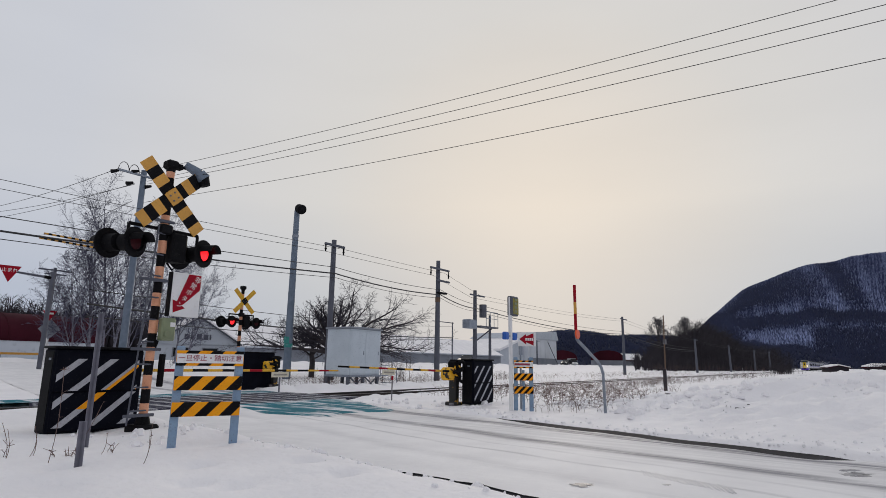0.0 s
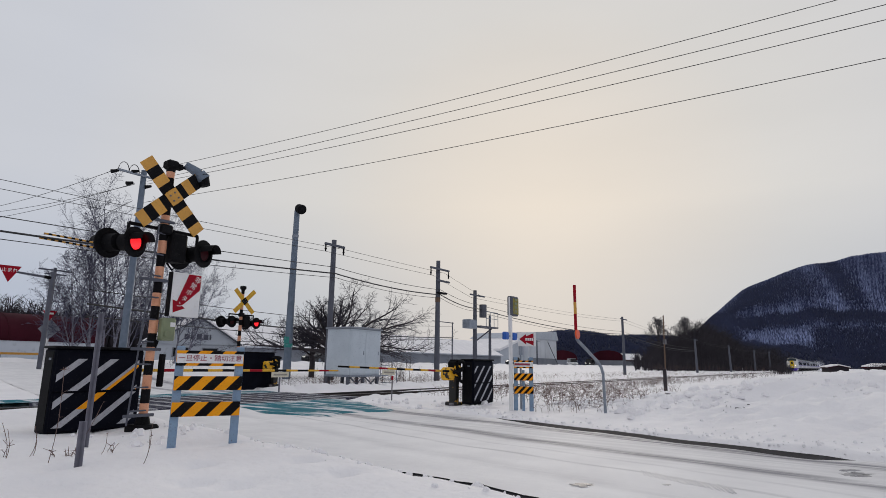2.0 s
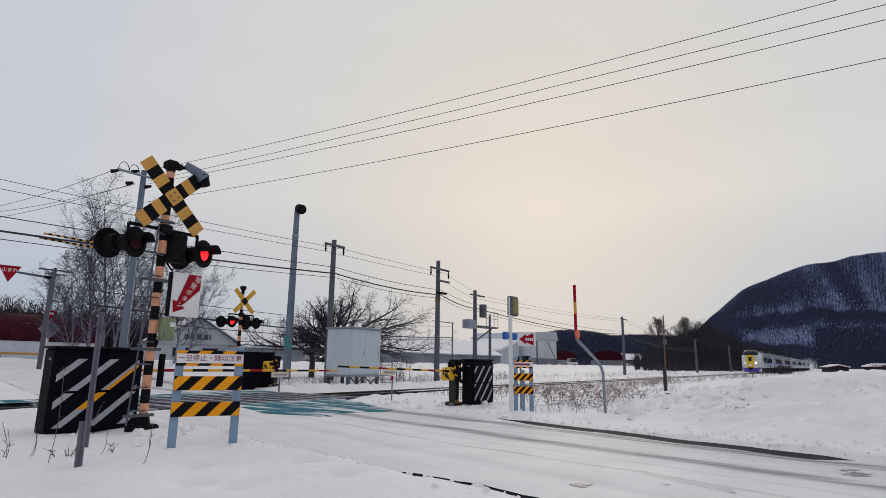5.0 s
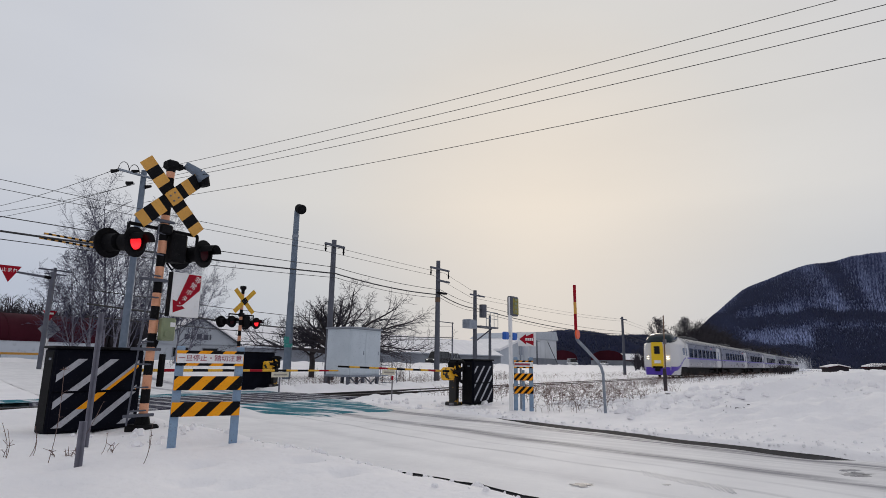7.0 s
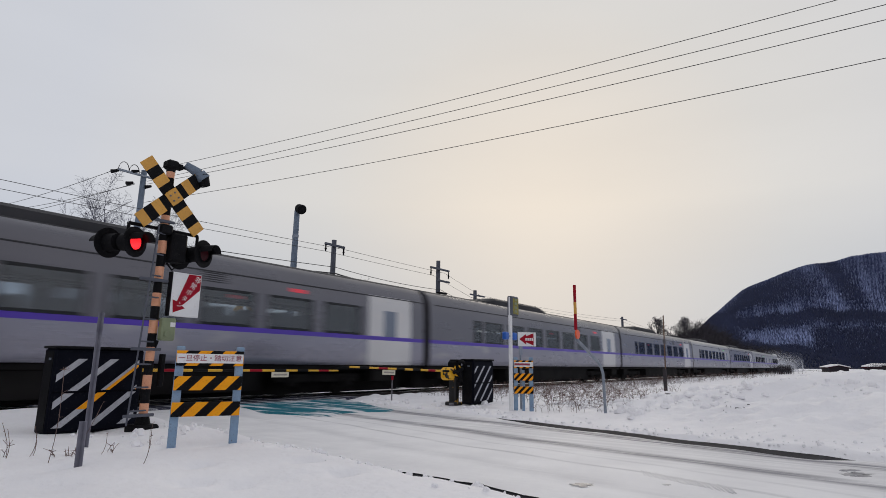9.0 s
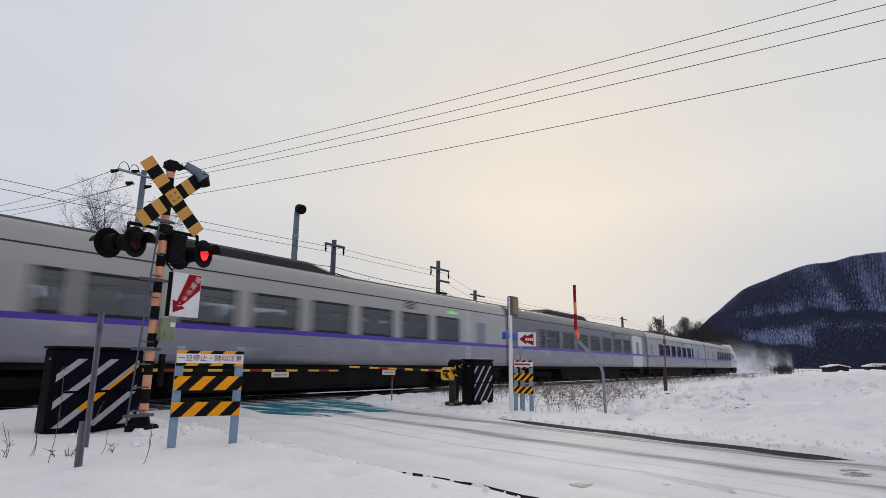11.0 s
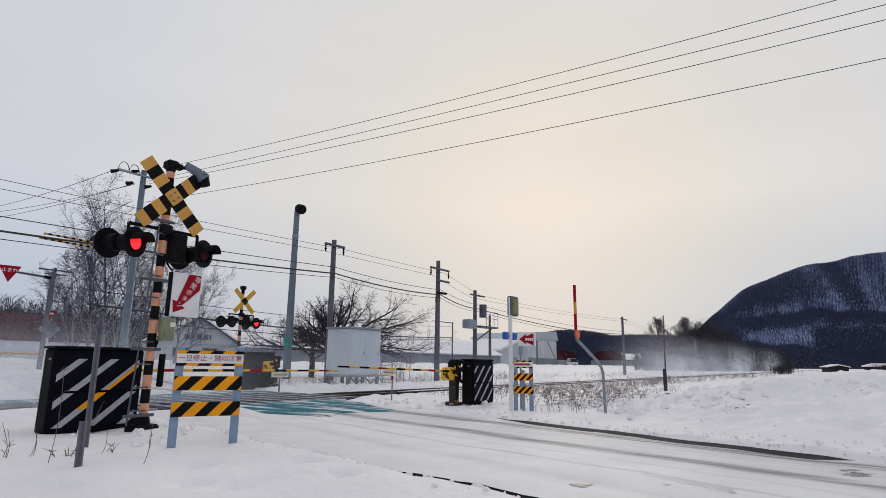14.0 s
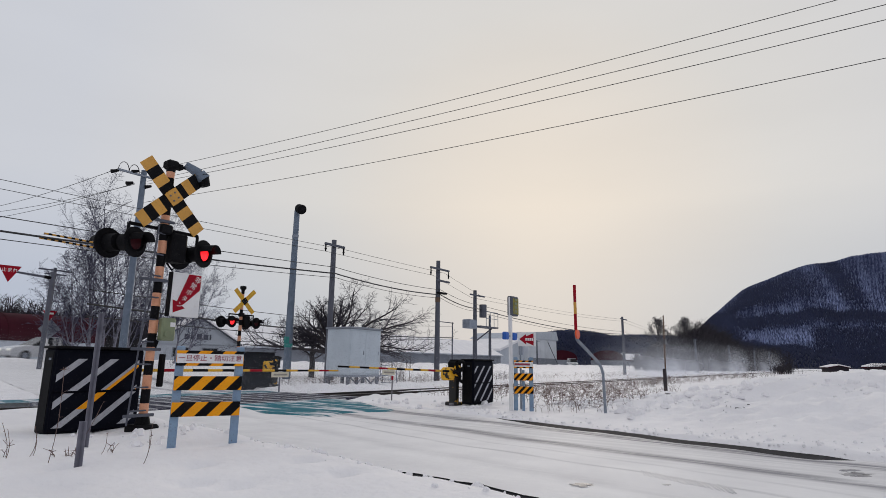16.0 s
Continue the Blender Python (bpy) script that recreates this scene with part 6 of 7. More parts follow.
# ---- hills ----
def hill(name, cx, cy, rx, ry, turn, high, power, seed, label, n=90, mat=None):
    us = np.linspace(-1.02, 1.02, n)
    U, V = np.meshgrid(us, us)
    d = np.sqrt(U * U + V * V)
    c, s = math.cos(turn), math.sin(turn)
    X, Y = cx + U * rx * c - V * ry * s, cy + U * rx * s + V * ry * c
    Z = high * np.clip(1 - d ** power, -0.05, 1) * (1 + 0.05 * ripple(X / 60, Y / 60, seed)) + 0.02 * high * ripple(X / 25, Y / 25, seed + 1)
    Z = np.where(d > 1, -3.0, Z)
    b = Build()
    b.add(np.stack([X, Y, Z], -1).reshape(-1, 3).tolist(), [(i * n + j, i * n + j + 1, (i + 1) * n + j + 1, (i + 1) * n + j) for i in range(n - 1) for j in range(n - 1)], smooth=True)
    tagged(part(name, b, mat or HAZED_HILLSNOW), label, "hill", kind="structure")

    def height(x, y):
        du, dw = x - cx, y - cy
        dd = np.hypot((du * c + dw * s) / rx, (-du * s + dw * c) / ry)
        z = high * (1 - dd ** power) * (1 + 0.05 * ripple(x / 60, y / 60, seed)) + 0.02 * high * ripple(x / 25, y / 25, seed + 1)
        return np.where(dd > 0.99, -9.0, z)
    return height


# the camera's forward and right directions on the ground
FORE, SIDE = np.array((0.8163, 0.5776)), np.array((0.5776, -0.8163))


def crest(k):
    """How steeply the mountain's skyline stands over the plain, fitted to the camera's view by bearing: a steep
    shoulder, then a long back.
    """
    k = np.asarray(k, float)
    e = np.where(k > 0.405, 0.1876 * (1 - np.exp(-(k - 0.405) / 0.12)) + 0.066 * (k - 0.405), 0.55 * (k - 0.405))
    return np.maximum(e, -0.02) + 0.0016 * np.sin(61 * k) + 0.0022 * smooth(0.75, 0.775, k) - 0.005


def slope_part(d):
    """The share of the skyline's height that the slope has gained at a distance."""
    t = np.clip((d - 840.0) / 410.0, 0, 1.6)
    return np.where(t < 1, np.sin(np.minimum(t, 1) * math.pi / 2) ** 0.9 * (0.70 + 0.30 * t), 1 - 0.25 * (t - 1) ** 2)


def mountain_height(x, y):
    d, k = x * FORE[0] + y * FORE[1], (x * SIDE[0] + y * SIDE[1]) / np.maximum(1.0, x * FORE[0] + y * FORE[1])
    z = 1250 * crest(k) * slope_part(d)
    gully = 0.012 * z * ripple(k * 55 + d / 300, d / 260, 31) + 1.6 * ripple(x / 22, y / 22, 32) + 2.2 * np.sin(95 * k + 0.011 * d) * smooth(900, 1000, d)
    return np.where(z > 0.5, z + gully * smooth(0.5, 12, z) * (1 - 0.7 * smooth(1120, 1230, d)), -6.0)


def mountain():
    ks, ds = np.linspace(0.36, 1.25, 220), np.concatenate([np.linspace(830, 1260, 110), np.linspace(1285, 1600, 12)])
    K, D = np.meshgrid(ks, ds)
    X, Y = D * FORE[0] + K * D * SIDE[0], D * FORE[1] + K * D * SIDE[1]
    Z = mountain_height(X, Y)
    n = len(ks)
    b = Build().add(np.stack([X, Y, Z], -1).reshape(-1, 3).tolist(), [(i * n + j, i * n + j + 1, (i + 1) * n + j + 1, (i + 1) * n + j) for i in range(len(ds) - 1) for j in range(n - 1)], smooth=True)
    tagged(part("mountain", b, HAZED_HILLSNOW), "wooded snowy mountain under a grey sky", "hill", kind="structure")


mountain()


# bearing and rise are taken from the camera, at the origin
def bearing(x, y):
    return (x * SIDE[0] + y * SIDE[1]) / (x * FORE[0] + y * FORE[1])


def rise(x, y, z):
    return z / (x * FORE[0] + y * FORE[1])


def dark_belt(x, y, z):
    """Dense dark woods, set by bearing and rise from the camera: the foot, the belt across the middle, a band under the
    left shoulder.
    """
    k, e = bearing(x, y), rise(x, y, z)
    wob = 0.004 * np.sin(31 * k) + 0.003 * np.sin(77 * k + 1)
    belt = np.exp(-((e - 0.0775 - 0.06 * (k - 0.55) - wob) / 0.0105) ** 4)
    foot = smooth(0.038, 0.028, e + wob) + 0.7 * smooth(0.66, 0.70, k + wob * 3) * smooth(0.075, 0.06, e) + 0.9 * smooth(0.54, 0.505, k) * smooth(0.095, 0.08, e)
    shoulder = np.exp(-((e - 0.86 * crest(k) + 0.004 + wob) / (0.013 + 0.010 * smooth(0.5, 0.65, k))) ** 4) * smooth(0.70, 0.56, k)
    glen = 0.75 * np.exp(-((k - 0.735 + 0.7 * (e - 0.12)) / 0.016) ** 2) * smooth(0.10, 0.13, e)
    return np.clip(np.maximum(np.maximum(belt, foot), np.maximum(shoulder, glen)), 0, 1)


def open_slope(x, y, z):
    k, e = bearing(x, y), rise(x, y, z)
    clearing = np.exp(-((e - 0.052) / 0.0145) ** 4) * smooth(0.505, 0.535, k) * smooth(0.685, 0.65, k)
    streak = 0.46 + 0.42 * np.sin(170 * k + 3 * np.sin(23 * k) + 30 * e) * np.sin(67 * k + 1.7) + 0.20 * ripple(k * 90, e * 60, 41) + 0.30 * np.sin(1050 * k + 5 * np.sin(19 * k) + 2.5 * np.sin(60 * e + 40 * k))
    return np.clip(streak * (1 - 0.80 * clearing), 0.03, 1)


forest_on("mountain_woods", mountain_height, (790, 1680, -260, 350), 250000, 1, "leafless woods over the mountain slope", HAZED_HILLWOOD, (4.5, 8.0), (0.2, 0.5), lambda x, y, z: open_slope(x, y, z) * view_sector(x, y))
forest_on("pale_hazy_woods", mountain_height, (790, 1680, -260, 350), 125000, 5, "pale hazy trees among the mountain woods", HAZED_HILLPALE, (4, 8), (0.25, 0.5), lambda x, y, z: (1 - 0.95 * dark_belt(x, y, z)) * (1.25 - open_slope(x, y, z)) * view_sector(x, y))
forest_on("dark_woods", mountain_height, (790, 1680, -260, 350), 420000, 2, "dense dark woods across the mountain foot", HAZED_HILLPINE, (5, 8.5), (0.6, 1.2), lambda x, y, z: dark_belt(x, y, z) * view_sector(x, y))
# low hills: ground and trees carry the haze in their blue colour
h2 = hill("far_hill", 665, 272, 110, 90, radians(-40), 39, 2.2, 33, "low wooded hill in the distance", 40, HAZED_HILLDARK)
forest_on("far_hill_woods", h2, (540, 790, 150, 400), 30000, 3, "dark woods on a distant low hill", HAZED_HILLPINE, (3, 4.6), (0.35, 0.8), lambda x, y, z: 1 + 0 * x)
h3 = hill("far_hill", 800, 200, 260, 110, radians(-55), 38, 2.0, 35, "long low wooded ridge in the distance", 40, HAZED_HILLDARK)
forest_on("far_hill_woods", h3, (560, 1050, -80, 480), 52000, 4, "dark woods on a distant ridge", HAZED_HILLPINE, (3, 5), (0.4, 0.9), lambda x, y, z: 1 + 0 * x)


# ---- buildings ----
def arch_barn(m, length, w, wall, rise, label, roof, lower):
    """A barn with a curved roof that comes down onto low walls."""
    g = thing("arched_barn", m, label, "barn", "barns")
    n = 14
    arc = lambda x, s=0.0: [(x, -(w / 2 + s) * math.cos(math.pi * k / n), wall + (rise + s) * math.sin(math.pi * k / n) ** 0.8) for k in range(n + 1)]
    part("roof", Build().loft([arc(x) for x in np.linspace(0, length, 12)] , closed=True, caps=True), roof, g, "curved sheet-metal roof")
    part("wall", Build().box(0.1, length - 0.1, -w / 2 + 0.06, -w / 2 + 0.22, -0.5, wall), lower, g)
    part("wall", Build().box(0.1, length - 0.1, w / 2 - 0.22, w / 2 - 0.06, -0.5, wall), lower, g)
    for x in (0.05, length - 0.25):
        part("end_wall", Build().box(x, x + 0.2, -w / 2 + 0.23, w / 2 - 0.23, -0.5, wall), lower, g)
    for k in range(9):
        x = length * (k + 0.5) / 9
        part("seam", Build().tube([(x, p[1], p[2]) for p in arc(0, 0.02)[:8]], 0.035, 5), roof, g)
    return g


arch_barn(pose(-2, 66.5, 0.75), 30.0, 9.0, 1.75, 2.75, "long dark red barn with a curved roof and pale base", BARN_RED, PALE_WALL)
b2 = arch_barn(pose(165, 71.8, 0.75, 0, 0, 24), 16.0, 9.6, 1.7, 2.9, "dark red arched barn with snow at its foot", BARN_RED, GREY_WALL)
b3 = arch_barn(pose(190, 66.1, 0.75, 0, 0, 19), 18.0, 11.0, 1.9, 3.3, "wide dark red arched barn beyond the highway", BARN_RED, GREY_WALL)


def gabled_house(m, w, depth, eave, ridge, label, wall, detail):
    g = thing("storehouse", m, label, "building", "buildings")
    part("wall", Build().prism([(-w / 2, -0.6), (w / 2, -0.6), (w / 2, eave), (0, ridge), (-w / 2, eave)], 0, depth), wall, g)
    for s in (-1, 1):
        p0, p1 = (0.0, ridge), (s * (w / 2 + 0.45), eave - 0.45 * (ridge - eave) / (w / 2))
        q = [p0, p1, (p1[0], p1[1] + 0.10), (p0[0], p0[1] + 0.10)]
        part("roof", Build().prism(q if s < 0 else q[::-1], -0.35, depth + 0.3), POLE if detail else BARN_RED, g, "sheet-metal roof edge")
        q = [(0.0, ridge + 0.10), (p1[0] * 0.94, p1[1] + 0.22), (p1[0] * 0.94, p1[1] + 0.40), (0, ridge + 0.34)]
        part("roof_snow", Build().prism(q if s < 0 else q[::-1], -0.2, depth + 0.1), SNOW, g, "snow lying on the roof")
    if detail:
        for k, (u, v, hh) in enumerate(((-1.25, 0.42, 0.50), (-0.68, 0.34, 0.40), (-0.16, 0.44, 0.52), (0.46, 0.40, 0.46), (1.0, 0.14, 0.50))):
            part("sign_mark", Build().box(u, u + v, -0.05, -0.01, eave + 0.2, eave + 0.2 + hh, c=0.03), POLE, g, "dark painted sign mark")
        for x in (-2.2, 0.4):
            win = part("window", Build().box(x, x + 1.5, -0.06, -0.01, 0.5, 1.4, c=0.01), GREY_WALL, g)
            part("pane", Build().box(x + 0.1, x + 1.4, -0.075, -0.061, 0.58, 1.32), GLASS, win)
        part("eave_board", Build().box(-w / 2, w / 2, -0.12, -0.01, eave - 0.25, eave - 0.12), PALE_WALL, g)
    return g


gabled_house(pose(31.1, 50.4, 0.75, 0, 0, -20), 7.2, 9.0, 1.95, 4.2, "pale grey gabled storehouse with a snowy roof", PALE_WALL, True)


def long_shed():
    g = thing("long_shed", pose(42, 62, 0.75), "long grey shed under a deep snow roof", "shed")
    part("wall", Build().box(0, 68, 0, 13, -0.5, 2.0), GREY_WALL, g)
    part("roof_snow", Build().prism([(-0.6, 2.0), (13.6, 2.0), (9.0, 5.2), (7.4, 5.35), (6, 5.2)], 0, 68.8, pose(68.4, 0, 0, 0, 0, 90)), SNOW, g, "thick snow on the roof")
    part("eave", Build().box(-0.4, 68.4, -0.66, -0.6, 1.85, 2.05), PALE_WALL, g)


long_shed()


def silver_hall():
    g = thing("silver_hall", pose(127, 64, 0.75), "tall silver sheet-metal hall with a sloping pale roof", "hall")
    part("wall", Build().box(0, 17.0, 0, 16, -0.5, 6.6), STEEL_HALL, g)
    part("plinth", Build().box(-0.05, 17.05, -0.1, -0.01, -0.5, 1.8), GREY_WALL, g)
    part("roof", Build().prism([(-1.0, 6.6), (17.6, 6.6), (17.6, 6.8), (16.5, 9.0), (3.0, 8.2)], -0.3, 16.3), PALE_WALL, g, "pale sloping roof")
    part("annex", Build().prism([(-12, -0.5), (-0.05, -0.5), (-0.05, 6.3), (-5, 5.0), (-12, 3.2)], 1.0, 14), PALE_WALL, g, "lower pale annex")
    part("annex_roof_snow", Build().prism([(-12.3, 3.2), (-0.06, 6.32), (-0.06, 6.8), (-12.3, 3.7)], 0.8, 14.2), SNOW, g)
    for k in range(6):
        part("rib", Build().box(1.5 + 2.8 * k, 1.62 + 2.8 * k, -0.06, -0.005, 1.8, 6.6), STEEL_HALL, g)
    part("stay", Build().tube([(9, -1.2, 6.0), (15.5, -1.2, -0.3)], 0.10, 6), POLE, g)


silver_hall()
for k, (x, y, w, d, e, r_) in enumerate(((225, 66, 11, 9, 2.4, 4.6), (250, 62, 9, 9, 2.2, 4.0), (430, -75, 22, 14, 2.6, 5.2))):
    gabled_house(pose(x, y, 0.6, 0, 0, 40 + 20 * k), w, d, e, r_, "distant farm building under snow", GREY_WALL, False)


gabled_house(pose(150, 1.8, -0.4, 0, 0, -75), 3.6, 6.0, 1.5, 1.95, "low dark shed under a flat snow roof", WOODS, False)
gabled_house(pose(110, -4.9, -0.1, 0, 0, -60), 2.2, 4.0, 1.3, 1.6, "small dark shed behind the snow pile", WOODS, False)


# ---- road signs by the junction ----
def stop_sign(m, size, label, lettered):
    g = thing("stop_sign", m, label, "road sign", "stop signs")
    h = size * 0.87
    tri = lambda k: [(-size / 2 * k, h * 0.5 * k), (0, -h * 0.5 * k), (size / 2 * k, h * 0.5 * k)]
    part("plate", Build().prism(tri(1.0), 0, 0.03), RED, g, "red inverted triangle")
    if lettered:
        lettering("letters", "止まれ", size * 0.24, WHITE, g, pose(0, -0.006, h * 0.22))
    else:
        part("mark", Build().box(-size * 0.26, size * 0.26, -0.008, -0.002, h * 0.16, h * 0.32), WHITE, g)
    return g


stop_sign(pose(9.12, 29.9, 4.62, 0, 0, -8), 0.84, "red inverted triangle stop sign hung from an arm", True)
g = thing("sign_gantry", pose(10.85, 30.0, 0.2), "dark steel pole with a long sign arm", "sign pole")
part("pole", Build().tube([(0, 0, -0.3), (0, 0, 4.75)], 0.10, 12), POLE, g)
part("arm", Build().tube([(0, 0, 4.45), (-1.5, 0, 4.55), (-1.9, 0, 4.56)], [0.06, 0.045, 0.04], 10), POLE, g)
part("end_cap", Build().tube([(0.02, 0, 4.45), (-0.35, 0, 4.47)], 0.075, 10), BLACK, g)
stop_sign(pose(13.85, 37.9, 3.4, 0, 0, -6), 0.72, "red stop sign beside the junction", False)
g = thing("sign_post", pose(13.95, 38.0, 0.6), "white post with a grey diamond sign", "sign post")
part("post", Build().tube([(0, 0, -0.2), (0, 0, 2.9)], 0.06, 10), WHITE, g)
part("diamond", Build().box(-0.42, 0.42, -0.10, -0.07, -0.42, 0.42, pose(0, 0, 2.05, 0, 45, 0), c=0.01), GREY_WALL, g, "grey diamond plate")
part("plate", Build().box(-0.3, 0.1, -0.10, -0.07, 0.9, 1.2), WHITE, g)


# ---- weeds ----
def weeds(name, areas, label, seed):
    rng = random.Random(seed)
    b = Build()
    for x0, x1, y0, y1, n, h0, h1 in areas:
        for k in range(n):
            x, y = rng.uniform(x0, x1), rng.uniform(y0, y1)
            z = gz(x, y)
            h = rng.uniform(h0, h1)
            a, bend = rng.uniform(0, 6.283), rng.uniform(0.05, 1.3) * h
            pts = [(x + bend * math.cos(a) * t * t, y + bend * math.sin(a) * t * t, z - 0.03 + h * t * (1 - 0.25 * t * bend / h)) for t in (0, 0.35, 0.7, 1.0)]
            b.tube(pts, [0.004, 0.0035, 0.003, 0.002], 3, caps=False)
            for j in range(rng.randint(1, 6)):
                t = rng.uniform(0.35, 0.95)
                p = Vector(pts[int(t * 3)])
                a2, l = rng.uniform(0, 6.283), h * rng.uniform(0.12, 0.4)
                b.tube([p, p + Vector((math.cos(a2) * l, math.sin(a2) * l, l * rng.uniform(-0.2, 0.8)))], [0.0035, 0.0025], 3, caps=False)
    return tagged(part(name, b, WEED), label, "dry weeds", kind="stuff")


weeds("weeds", [(11.4, 14.5, 3.9, 5.9, 110, 0.15, 0.6), (13.0, 20, 5.8, 9.0, 200, 0.2, 0.6), (14, 26, 8.8, 10.8, 330, 0.15, 0.5), (14.5, 22, 4.8, 7.4, 150, 0.12, 0.42), (24, 42, 7.5, 10.8, 330, 0.2, 0.6), (40, 90, 7.0, 11, 300, 0.3, 0.8), (16, 34, 16.4, 20.5, 330, 0.15, 0.55), (34, 80, 16.5, 19.5, 250, 0.25, 0.7)], "dry brown weeds standing through the snow", 9)
weeds("weeds", [(2.40, 2.62, 5.95, 6.25, 7, 0.05, 0.16), (2.05, 2.25, 6.5, 6.8, 2, 0.1, 0.26), (2.8, 2.9, 5.9, 6.1, 3, 0.08, 0.18), (3.08, 3.16, 5.7, 5.8, 1, 0.25, 0.3)], "a few dry stalks poking through the bank", 10)


def stalk(x, y, h, lean, tip):
    """One dry stalk with a few side shoots and a seed head."""
    rng = random.Random(int(1000 * x + 77 * y))
    z = gz(x, y)
    pts = [(x + lean[0] * h * t + 0.02 * math.sin(4 * t), y + lean[1] * h * t, z - 0.03 + h * t) for t in (0, 0.25, 0.5, 0.75, 1.0)]
    b = Build().tube(pts, [0.0035, 0.003, 0.003, 0.0025, 0.002], 4, caps=False)
    for k in range(tip):
        p = Vector(pts[rng.choice((2, 3, 4, 4))])
        a, l = rng.uniform(0, 6.283), h * rng.uniform(0.03, 0.07)
        b.tube([p, p + Vector((math.cos(a) * l, math.sin(a) * l, l * rng.uniform(-0.5, 1.0)))], [0.002, 0.0015], 3, caps=False)
    return tagged(part("dry_stalk", b, WEED), "single dry brown stalk standing in the snow", "stalk", "dry stalks")


for x, y, h, lean, tip in ((2.25, 5.74, 0.82, (0.05, 0.0), 12), (2.56, 6.10, 0.52, (0.40, -0.25), 3), (2.38, 6.43, 0.30, (0.02, 0.0), 2), (2.33, 6.40, 0.24, (0.25, -0.1), 2), (2.71, 5.05, 0.36, (0.15, -0.05), 2), (2.20, 6.53, 0.34, (-0.12, 0.1), 3), (2.17, 6.45, 0.28, (0.05, 0.1), 2), (2.74, 5.90, 0.22, (0.25, -0.1), 3)):
    stalk(x, y, h, lean, tip)
wb = [(x, y, gz(x, y) - 0.1, h) for x, y, h in [(rw.gauss(108, 3.5), rw.gauss(8.8, 0.7), rw.uniform(0.6, 1.7)) for k in range(160)]]
scatter_wood("brush", wb, "dark bush beside the track", WOODS, rw, 10, 1.2)
wb = [(x, y, gz(x, y) - 0.1, h) for x, y, h in [(rw.gauss(104.5, 1.6), rw.gauss(-4.2, 1.0), rw.uniform(0.7, 1.6)) for k in range(90)]]
scatter_wood("brush", wb, "dark bushes before a small shed", WOODS, rw, 10, 1.2)
wb = [(x, y, gz(x, y) - 0.1, h) for x, y, h in [(rw.gauss(84, 5), rw.gauss(3.2, 0.8), rw.uniform(0.25, 0.6)) for k in range(70)] + [(rw.gauss(62, 6), rw.gauss(8.2, 0.8), rw.uniform(0.2, 0.55)) for k in range(90)] + [(rw.gauss(30, 3.5), rw.gauss(8.6, 0.6), rw.uniform(0.2, 0.5)) for k in range(120)]]
scatter_wood("brush", wb, "russet scrub standing through the snow pile", SCRUB, rw, 11, 0.8)
wb = [(x, y, gz(x, y) - 0.1, h) for x, y, h in [(rw.uniform(16, 60), rw.uniform(30, 37), rw.uniform(0.4, 1.3)) for k in range(60)]]
scatter_wood("brush", wb, "low dark shrubs in the snowy field", WOODS, rw, 7, 1.2)
wb = [(x, y, gz(x, y) - 0.05, h) for x, y, h in [(rw.uniform(14.5, 36), rw.gauss(18.6, 0.9), rw.uniform(0.2, 0.62)) for k in range(260)] + [(rw.gauss(24.6, 0.5), rw.gauss(20.6, 0.4), rw.uniform(0.5, 1.5)) for k in range(26)]]
scatter_wood("brush", wb, "low dry scrub in the snow beside the hut", SCRUB, rw, 9, 0.7)


def snow_clods(areas, seed):
    """Loose lumps of ploughed snow."""
    rng = random.Random(seed)
    b = Build()
    for pick, n, r0, r1 in areas:
        for k in range(n):
            x, y = pick(rng)
            r = rng.uniform(r0, r1) * rng.choice((0.6, 0.8, 1, 1, 1.4))
            z = gz(x, y)
            tilt = pose(x, y, z + r * 0.15, rng.uniform(0, 360), rng.uniform(0, 360), rng.uniform(0, 360))
            rings = []
            for i in range(1, 4):
                t = math.pi * i / 4
                rings.append([(r * rng.uniform(0.75, 1.25) * math.sin(t) * math.cos(1.047 * j), r * rng.uniform(0.75, 1.25) * math.sin(t) * math.sin(1.047 * j), 0.8 * r * math.cos(t)) for j in range(6)])
            b.loft(rings, tilt, smooth=False)
    tagged(part("snow_clods", b, SNOW), "loose lumps of ploughed snow", "snow", kind="stuff")


def by_far_edge(rng):
    y = rng.uniform(-3, 7)
    return road_far(y) + 0.12 + abs(rng.gauss(0, 0.5)), y


def by_near_edge(rng):
    y = rng.uniform(-1, 6)
    return road_near(y) - 0.1 - abs(rng.gauss(0, 0.22)), y


def on_pile(rng):
    y = rng.uniform(-6, 5.5)
    return road_far(y) + rng.uniform(0.5, 9), y


snow_clods([(by_far_edge, 420, 0.008, 0.028), (by_near_edge, 260, 0.01, 0.03), (on_pile, 40, 0.01, 0.03), (lambda r: (r.uniform(3.2, 5.0), r.uniform(6.3, 8.2)), 40, 0.02, 0.06), (lambda r: (r.uniform(10.2, 12.6), r.uniform(7.0, 11.0)), 60, 0.03, 0.08)], 4)


def ice_patch(x, y, rx, ry, turn, seed):
    """A thin uneven patch of dark ice on the packed road."""
    rng = random.Random(seed)
    n = 22
    ring = [(rx * math.cos(6.283 * k / n) * rng.uniform(0.5, 1.3), ry * math.sin(6.283 * k / n) * rng.uniform(0.5, 1.3)) for k in range(n)]
    b = Build().loft([[(u * s, v * s, z) for u, v in ring] for s, z in ((1.0, -0.004), (0.8, -0.0015), (0.4, 0.0))], pose(x, y, -0.0125, 0, 0, turn))
    return tagged(part("ice_patch", b, ICE_DARK), "patch of dark ice worn through the packed snow", "ice patch", kind="structure")


ICE_DARK = material("dark_road_ice", (0.16, 0.16, 0.18), (0.30, 0.30, 0.32), 9, 0.5, bump=0.003, fine=24, grime=(0.6, 0.6, 0.62))
